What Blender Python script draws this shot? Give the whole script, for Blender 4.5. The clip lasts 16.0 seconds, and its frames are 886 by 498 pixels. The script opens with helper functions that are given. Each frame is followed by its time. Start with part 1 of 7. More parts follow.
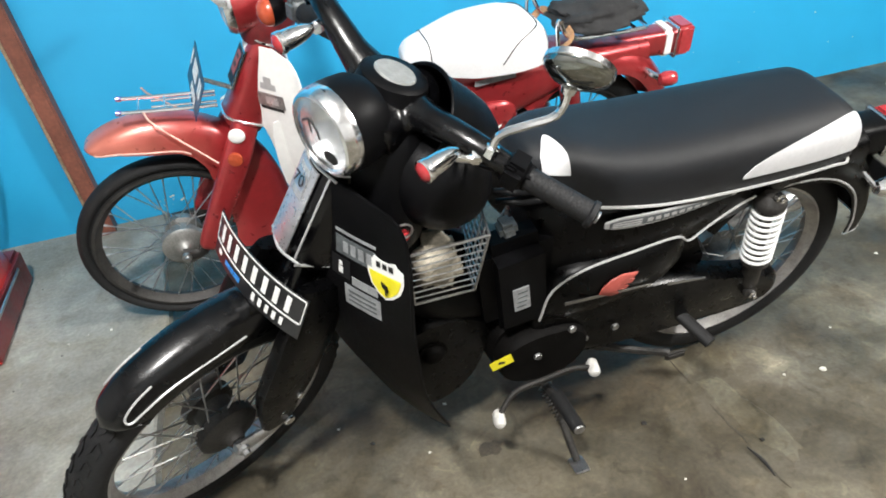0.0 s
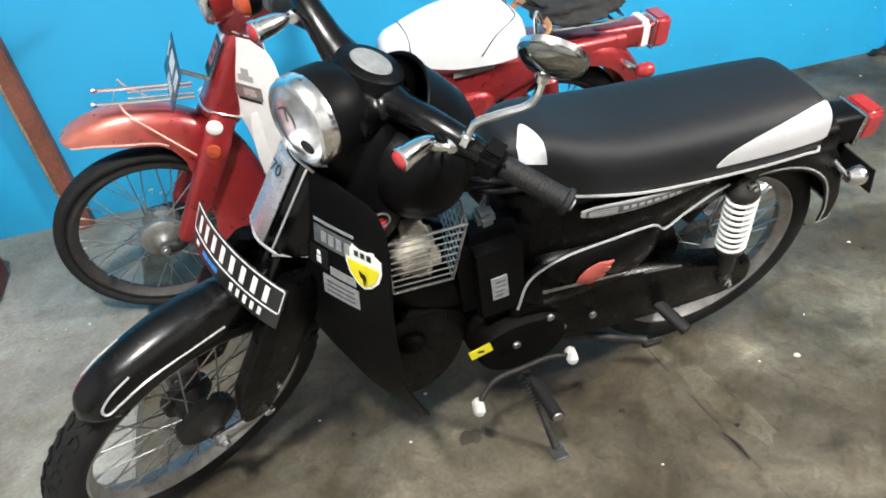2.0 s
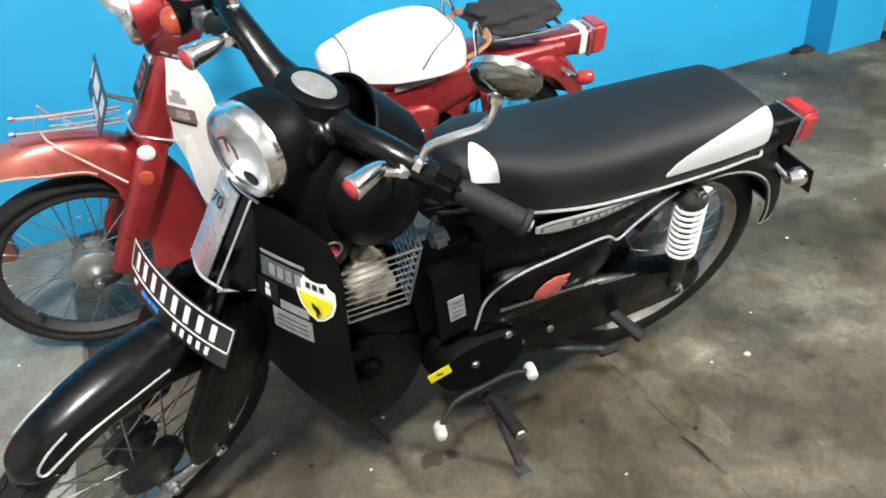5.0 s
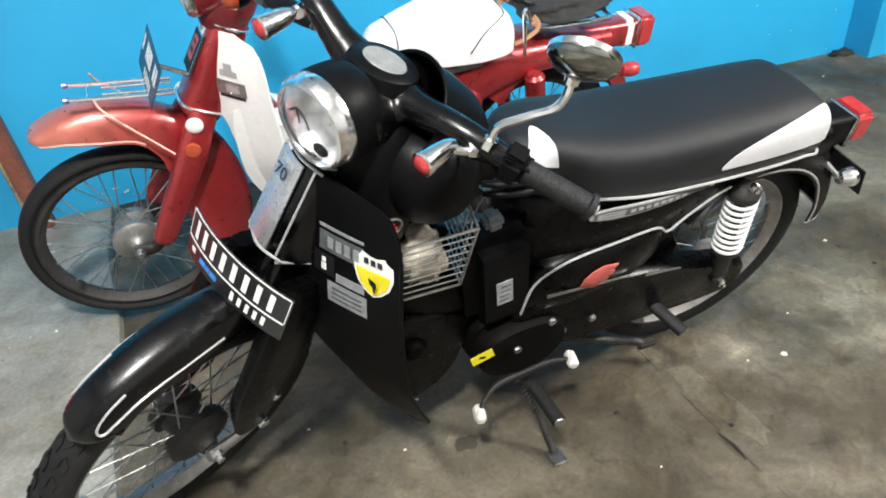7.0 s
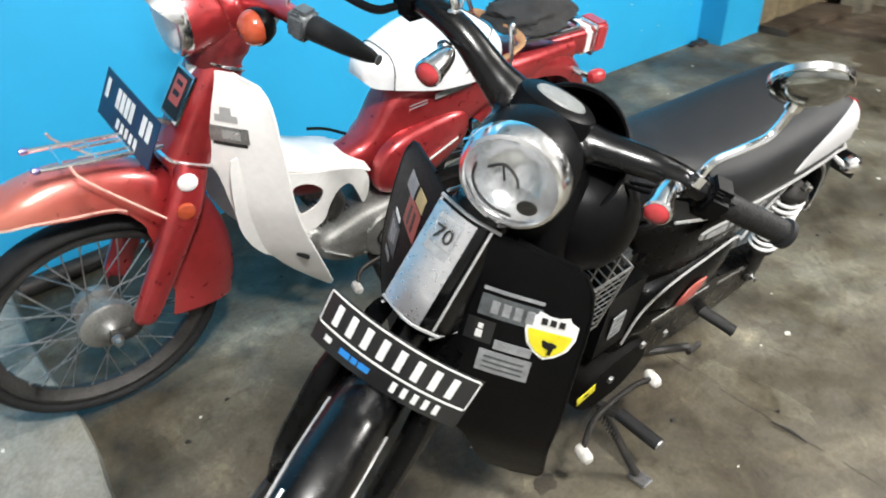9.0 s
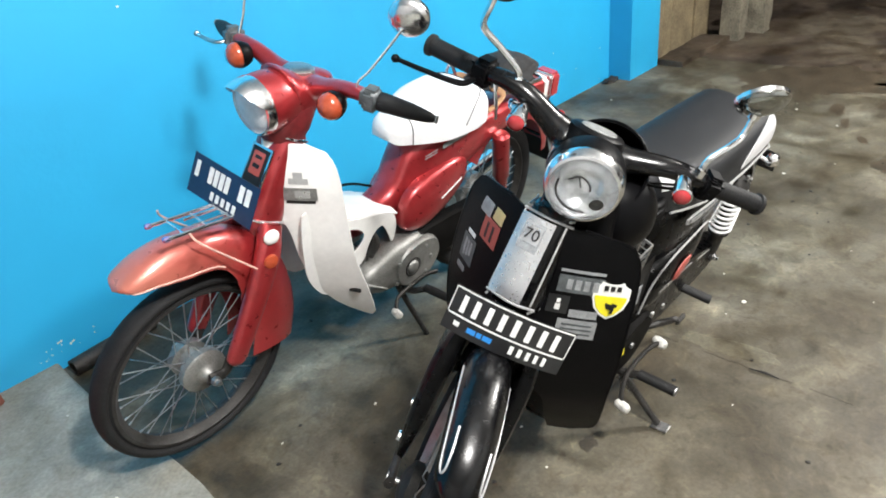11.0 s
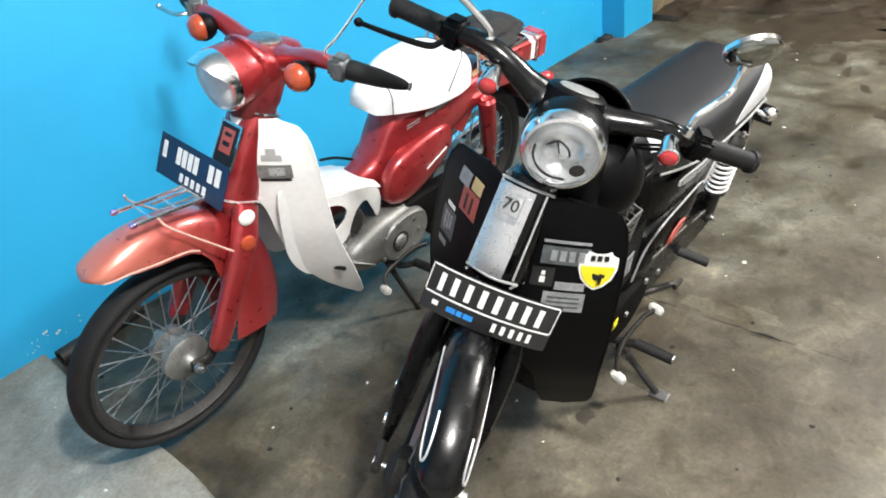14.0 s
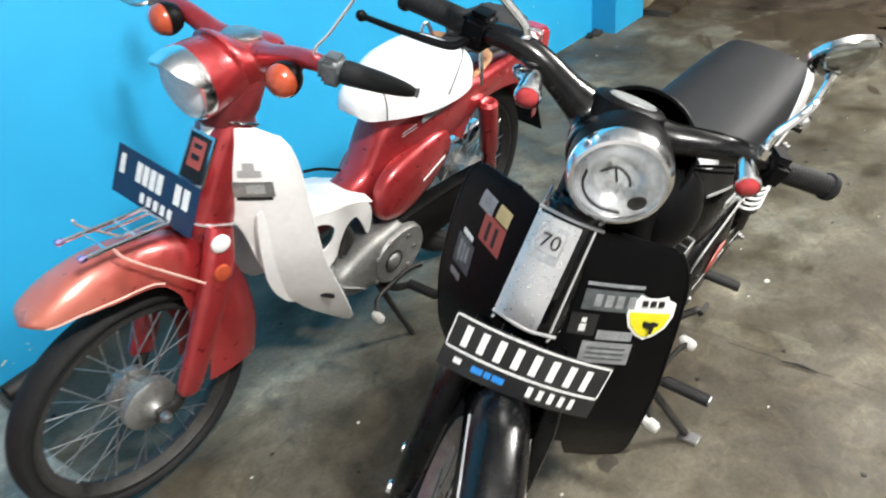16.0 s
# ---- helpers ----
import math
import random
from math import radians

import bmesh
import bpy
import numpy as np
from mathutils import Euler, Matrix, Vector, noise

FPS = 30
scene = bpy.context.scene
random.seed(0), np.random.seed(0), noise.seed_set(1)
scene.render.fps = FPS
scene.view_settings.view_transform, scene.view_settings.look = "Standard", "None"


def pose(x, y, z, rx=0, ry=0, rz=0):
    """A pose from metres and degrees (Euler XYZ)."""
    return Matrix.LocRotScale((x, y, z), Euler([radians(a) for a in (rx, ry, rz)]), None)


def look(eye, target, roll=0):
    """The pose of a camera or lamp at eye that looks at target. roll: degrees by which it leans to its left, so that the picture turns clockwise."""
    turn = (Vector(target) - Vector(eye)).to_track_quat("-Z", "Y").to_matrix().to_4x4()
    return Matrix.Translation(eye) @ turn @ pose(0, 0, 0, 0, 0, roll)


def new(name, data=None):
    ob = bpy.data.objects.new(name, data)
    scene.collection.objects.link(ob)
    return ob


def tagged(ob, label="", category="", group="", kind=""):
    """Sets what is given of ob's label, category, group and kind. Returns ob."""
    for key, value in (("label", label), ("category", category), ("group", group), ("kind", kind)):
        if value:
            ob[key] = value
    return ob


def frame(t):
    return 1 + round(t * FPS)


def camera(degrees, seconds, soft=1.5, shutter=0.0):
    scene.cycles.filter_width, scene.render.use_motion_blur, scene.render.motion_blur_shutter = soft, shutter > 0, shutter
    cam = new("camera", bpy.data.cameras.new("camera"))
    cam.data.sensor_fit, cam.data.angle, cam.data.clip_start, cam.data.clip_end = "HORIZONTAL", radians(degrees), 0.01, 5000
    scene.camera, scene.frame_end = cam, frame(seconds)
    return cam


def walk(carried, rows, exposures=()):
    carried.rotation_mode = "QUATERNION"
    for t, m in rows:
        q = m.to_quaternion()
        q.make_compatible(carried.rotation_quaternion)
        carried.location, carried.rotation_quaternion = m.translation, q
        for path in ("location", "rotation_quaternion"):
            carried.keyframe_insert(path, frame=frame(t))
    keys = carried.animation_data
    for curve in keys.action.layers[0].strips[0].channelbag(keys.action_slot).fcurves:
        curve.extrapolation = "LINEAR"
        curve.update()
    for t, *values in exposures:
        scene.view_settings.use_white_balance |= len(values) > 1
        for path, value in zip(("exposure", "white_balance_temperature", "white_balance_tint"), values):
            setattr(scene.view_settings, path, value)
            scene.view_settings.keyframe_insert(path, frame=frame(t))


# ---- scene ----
cam = camera(64.7, 16.0, 1.8, 0.4)
PATH = [
    (0, (0.228, 0.151, 1.23), (0.667, 1.806, 0.197), -6.3),
    (0.5, (0.226, 0.144, 1.23), (0.678, 1.786, 0.182), -6.0),
    (1, (0.227, 0.144, 1.231), (0.69, 1.772, 0.165), -5.5),
    (1.5, (0.23, 0.138, 1.232), (0.698, 1.766, 0.169), -5.5),
    (2, (0.233, 0.138, 1.225), (0.713, 1.771, 0.174), -5.9),
    (2.5, (0.235, 0.135, 1.225), (0.71, 1.776, 0.186), -5.3),
    (3, (0.248, 0.134, 1.222), (0.741, 1.765, 0.175), -6.1),
    (3.5, (0.247, 0.15, 1.226), (0.8, 1.768, 0.189), -6.1),
    (3.7, (0.246, 0.165, 1.235), (0.847, 1.785, 0.227), -6.5),
    (5.8, (0.212, 0.198, 1.232), (0.847, 1.76, 0.156), -5.7),
    (6, (0.206, 0.201, 1.227), (0.831, 1.773, 0.161), -5.8),
    (6.5, (0.2, 0.201, 1.229), (0.78, 1.785, 0.154), -6.4),
    (7, (0.163, 0.21, 1.226), (0.761, 1.789, 0.153), -3.9),
    (7.5, (0.068, 0.239, 1.239), (0.789, 1.766, 0.168), -3.4),
    (8, (-0.056, 0.296, 1.268), (0.64, 1.857, 0.23), -4.3),
    (8.5, (-0.125, 0.43, 1.249), (0.788, 1.848, 0.174), 0.1),
    (9, (-0.186, 0.58, 1.252), (0.845, 1.903, 0.162), -2.4),
    (9.5, (-0.385, 0.61, 1.315), (0.857, 1.78, 0.272), -5.2),
    (10, (-0.531, 0.572, 1.381), (0.765, 1.761, 0.428), -5.0),
    (10.2, (-0.564, 0.562, 1.383), (0.711, 1.766, 0.423), -4.4),
    (12.3, (-0.633, 0.503, 1.38), (0.622, 1.702, 0.387), -9.6),
    (12.5, (-0.628, 0.506, 1.379), (0.638, 1.692, 0.384), -9.4),
    (13, (-0.587, 0.534, 1.353), (0.624, 1.753, 0.33), -9.2),
    (13.5, (-0.564, 0.523, 1.356), (0.651, 1.718, 0.31), -9.8),
    (14, (-0.536, 0.537, 1.351), (0.668, 1.741, 0.302), -9.1),
    (14.5, (-0.506, 0.583, 1.339), (0.711, 1.769, 0.285), -7.5),
    (15, (-0.497, 0.643, 1.335), (0.751, 1.78, 0.262), -8.2),
    (15.5, (-0.502, 0.69, 1.329), (0.687, 1.881, 0.249), -10.4),
    (16, (-0.413, 0.745, 1.306), (0.833, 1.881, 0.232), -7.9),
]
walk(cam, [(t, look(eye, target, roll)) for t, eye, target, roll in PATH], [(0, 0.04), (7, 0.06), (9, 0.13), (16, 0.17)])

# ---- world and light ----
world = bpy.data.worlds.new("night")
world.use_nodes = True
world.node_tree.nodes["Background"].inputs[0].default_value = (0.75, 0.85, 1.0, 1)
world.node_tree.nodes["Background"].inputs[1].default_value = 0.006
scene.world = world


def unseen_lamp(name, place, watts, colour):
    lamp = bpy.data.lights.new(name, "POINT")
    lamp.shadow_soft_size, lamp.energy, lamp.color = 0.11, watts, colour
    ob = new(name, lamp)
    ob.location = place
    return ob


CEIL = 2.9
# The first place follows from the cast shadows; the second is made up.
BULBS = [(-0.12, -0.12, 2.6), (3.5, -0.2, 2.5)]
unseen_lamp("unseen_light", BULBS[0], 375, (1.0, 0.985, 0.965))
# Fill light added to brighten the right wall and floor.
unseen_lamp("unseen_light", BULBS[1], 520, (1.0, 0.975, 0.93))


# ---- materials ----
def material(name, base, rough=0.5, metal=0.0, coat=0.0, grain=None, grain_amt=0.12, bump=0.0, bump_scale=200.0,
             stains=None, spec=0.5, transmission=0.0, emit=0.0, rough_var=0.0):
    m = bpy.data.materials.new(name)
    m.use_nodes = True
    nt = m.node_tree
    b = nt.nodes["Principled BSDF"]
    b.inputs["Base Color"].default_value = (*base, 1)
    b.inputs["Roughness"].default_value = rough
    b.inputs["Metallic"].default_value = metal
    b.inputs["Coat Weight"].default_value = coat
    b.inputs["Coat Roughness"].default_value = 0.06
    b.inputs["Specular IOR Level"].default_value = spec
    b.inputs["Transmission Weight"].default_value = transmission
    if emit:
        b.inputs["Emission Color"].default_value = (*base, 1)
        b.inputs["Emission Strength"].default_value = emit
    tc = nt.nodes.new("ShaderNodeTexCoord")
    if grain:
        n = nt.nodes.new("ShaderNodeTexNoise")
        n.inputs["Scale"].default_value, n.inputs["Detail"].default_value = grain, 5
        nt.links.new(tc.outputs["Object"], n.inputs["Vector"])
        n2 = nt.nodes.new("ShaderNodeTexNoise")
        n2.inputs["Scale"].default_value, n2.inputs["Detail"].default_value = grain * 9, 4
        nt.links.new(tc.outputs["Object"], n2.inputs["Vector"])
        av = nt.nodes.new("ShaderNodeMath")
        av.operation = "ADD"
        nt.links.new(n.outputs["Fac"], av.inputs[0])
        nt.links.new(n2.outputs["Fac"], av.inputs[1])
        mr = nt.nodes.new("ShaderNodeMapRange")
        mr.inputs["From Min"].default_value, mr.inputs["From Max"].default_value = 0.7, 1.3
        mr.inputs["To Min"].default_value, mr.inputs["To Max"].default_value = 1 - grain_amt, 1 + grain_amt
        nt.links.new(av.outputs[0], mr.inputs["Value"])
        mix = nt.nodes.new("ShaderNodeVectorMath")
        mix.operation = "SCALE"
        mix.inputs[0].default_value = base
        nt.links.new(mr.outputs[0], mix.inputs["Scale"])
        nt.links.new(mix.outputs[0], b.inputs["Base Color"])
        if rough_var:
            rr = nt.nodes.new("ShaderNodeMapRange")
            rr.inputs["From Min"].default_value, rr.inputs["From Max"].default_value = 0.3, 0.7
            rr.inputs["To Min"].default_value, rr.inputs["To Max"].default_value = rough - rough_var, rough + rough_var
            nt.links.new(n2.outputs["Fac"], rr.inputs["Value"])
            nt.links.new(rr.outputs[0], b.inputs["Roughness"])
    if bump:
        n3 = nt.nodes.new("ShaderNodeTexNoise")
        n3.inputs["Scale"].default_value, n3.inputs["Detail"].default_value = bump_scale, 3
        nt.links.new(tc.outputs["Object"], n3.inputs["Vector"])
        bp = nt.nodes.new("ShaderNodeBump")
        bp.inputs["Strength"].default_value, bp.inputs["Distance"].default_value = bump, 0.002
        nt.links.new(n3.outputs["Fac"], bp.inputs["Height"])
        nt.links.new(bp.outputs[0], b.inputs["Normal"])
    return m


def ramp_node(nt, stops):
    r = nt.nodes.new("ShaderNodeValToRGB")
    e = r.color_ramp.elements
    e[0].position, e[0].color = stops[0][0], (*stops[0][1], 1)
    e[1].position, e[1].color = stops[-1][0], (*stops[-1][1], 1)
    for p, c in stops[1:-1]:
        k = e.new(p)
        k.color = (*c, 1)
    return r


def noise_node(nt, coord, scale, detail=5, distortion=0.0, rough=0.55):
    n = nt.nodes.new("ShaderNodeTexNoise")
    n.inputs["Scale"].default_value, n.inputs["Detail"].default_value = scale, detail
    n.inputs["Distortion"].default_value, n.inputs["Roughness"].default_value = distortion, rough
    nt.links.new(coord, n.inputs["Vector"])
    return n


def mix_colour(nt, fac, a, b, mode="MIX"):
    m = nt.nodes.new("ShaderNodeMix")
    m.data_type, m.blend_type = "RGBA", mode
    for sock, v in ((m.inputs["Factor"], fac), (m.inputs["A"], a), (m.inputs["B"], b)):
        if isinstance(v, (int, float)):
            sock.default_value = v
        elif isinstance(v, tuple):
            sock.default_value = (*v, 1)
        else:
            nt.links.new(v, sock)
    return m.outputs["Result"]


def concrete(name, base, dark, pale, wet=False, blotch=0.9):
    m = bpy.data.materials.new(name)
    m.use_nodes = True
    nt = m.node_tree
    b = nt.nodes["Principled BSDF"]
    geo = nt.nodes.new("ShaderNodeNewGeometry").outputs["Position"]
    big = noise_node(nt, geo, 1.3, 6, 0.6)
    mid = noise_node(nt, geo, 5.5, 7, 0.4, 0.62)
    fine = noise_node(nt, geo, 90, 4)
    r1 = ramp_node(nt, [(0.38, dark), (0.47, base), (0.54, base), (0.62, pale)])
    nt.links.new(big.outputs["Fac"], r1.inputs[0])
    r2 = ramp_node(nt, [(0.33, (0.62, 0.6, 0.56)), (0.45, (0.95, 0.95, 0.95)), (0.62, (1, 1, 1)), (0.75, (1.25, 1.24, 1.2))])
    nt.links.new(mid.outputs["Fac"], r2.inputs[0])
    c = mix_colour(nt, 0.75, r1.outputs[0], r2.outputs[0], "MULTIPLY")
    blot = noise_node(nt, geo, 2.7, 7, 0.5, 0.62)
    r4 = ramp_node(nt, [(0.36, (0.55, 0.48, 0.37)), (0.43, (0.8, 0.76, 0.65)), (0.5, (1, 1, 0.97)), (0.56, (1.05, 1.05, 1.02)), (0.62, (1.5, 1.5, 1.46))])
    nt.links.new(blot.outputs["Fac"], r4.inputs[0])
    c = mix_colour(nt, blotch, c, r4.outputs[0], "MULTIPLY")
    spots = noise_node(nt, geo, 13, 8, 0.8, 0.68)
    r5 = ramp_node(nt, [(0.3, (0.45, 0.4, 0.33)), (0.41, (0.9, 0.89, 0.86)), (0.5, (1, 1, 1)), (0.57, (1.04, 1.04, 1.02)), (0.64, (1.38, 1.38, 1.34))])
    nt.links.new(spots.outputs["Fac"], r5.inputs[0])
    c = mix_colour(nt, blotch, c, r5.outputs[0], "MULTIPLY")
    worn = noise_node(nt, geo, 4.3, 3, 1.1, 0.5)
    r6 = ramp_node(nt, [(0.38, (0.74, 0.7, 0.62)), (0.415, (0.95, 0.93, 0.88)), (0.5, (1, 1, 1)), (0.575, (1.02, 1.02, 1.02)), (0.6, (1.24, 1.25, 1.24))])
    nt.links.new(worn.outputs["Fac"], r6.inputs[0])
    c = mix_colour(nt, blotch, c, r6.outputs[0], "MULTIPLY")
    flakes = noise_node(nt, geo, 21, 2, 0.9, 0.5)
    r7 = ramp_node(nt, [(0.34, (0.76, 0.72, 0.66)), (0.39, (1, 1, 1)), (0.62, (1, 1, 1)), (0.65, (1.16, 1.16, 1.14))])
    nt.links.new(flakes.outputs["Fac"], r7.inputs[0])
    c = mix_colour(nt, blotch * 0.8, c, r7.outputs[0], "MULTIPLY")
    r3 = ramp_node(nt, [(0.35, (0.82, 0.82, 0.82)), (0.65, (1.12, 1.12, 1.1))])
    nt.links.new(fine.outputs["Fac"], r3.inputs[0])
    c = mix_colour(nt, 0.8, c, r3.outputs[0], "MULTIPLY")
    nt.links.new(c, b.inputs["Base Color"])
    rr = nt.nodes.new("ShaderNodeMapRange")
    rr.inputs["From Min"].default_value, rr.inputs["From Max"].default_value = 0.35, 0.65
    rr.inputs["To Min"].default_value, rr.inputs["To Max"].default_value = (0.12, 0.5) if wet else (0.42, 0.8)
    nt.links.new(mid.outputs["Fac"], rr.inputs["Value"])
    nt.links.new(rr.outputs[0], b.inputs["Roughness"])
    bp = nt.nodes.new("ShaderNodeBump")
    bp.inputs["Strength"].default_value, bp.inputs["Distance"].default_value = 0.35, 0.004
    nt.links.new(fine.outputs["Fac"], bp.inputs["Height"])
    nt.links.new(bp.outputs[0], b.inputs["Normal"])
    return m


def painted_wall(name, base, scuff):
    m = bpy.data.materials.new(name)
    m.use_nodes = True
    nt = m.node_tree
    b = nt.nodes["Principled BSDF"]
    geo = nt.nodes.new("ShaderNodeNewGeometry").outputs["Position"]
    big = noise_node(nt, geo, 1.1, 4, 0.3)
    fine = noise_node(nt, geo, 38, 6)
    r1 = ramp_node(nt, [(0.3, tuple(0.9 * v for v in base)), (0.7, tuple(1.08 * v for v in base))])
    nt.links.new(big.outputs["Fac"], r1.inputs[0])
    chips = noise_node(nt, geo, 9, 8, 0.4, 0.7)
    r2 = ramp_node(nt, [(0.745, (0, 0, 0)), (0.765, (1, 1, 1))])
    nt.links.new(chips.outputs["Fac"], r2.inputs[0])
    c = mix_colour(nt, r2.outputs[0], r1.outputs[0], scuff)
    nt.links.new(c, b.inputs["Base Color"])
    b.inputs["Roughness"].default_value = 0.5
    bp = nt.nodes.new("ShaderNodeBump")
    bp.inputs["Strength"].default_value, bp.inputs["Distance"].default_value = 0.18, 0.004
    nt.links.new(fine.outputs["Fac"], bp.inputs["Height"])
    nt.links.new(bp.outputs[0], b.inputs["Normal"])
    return m


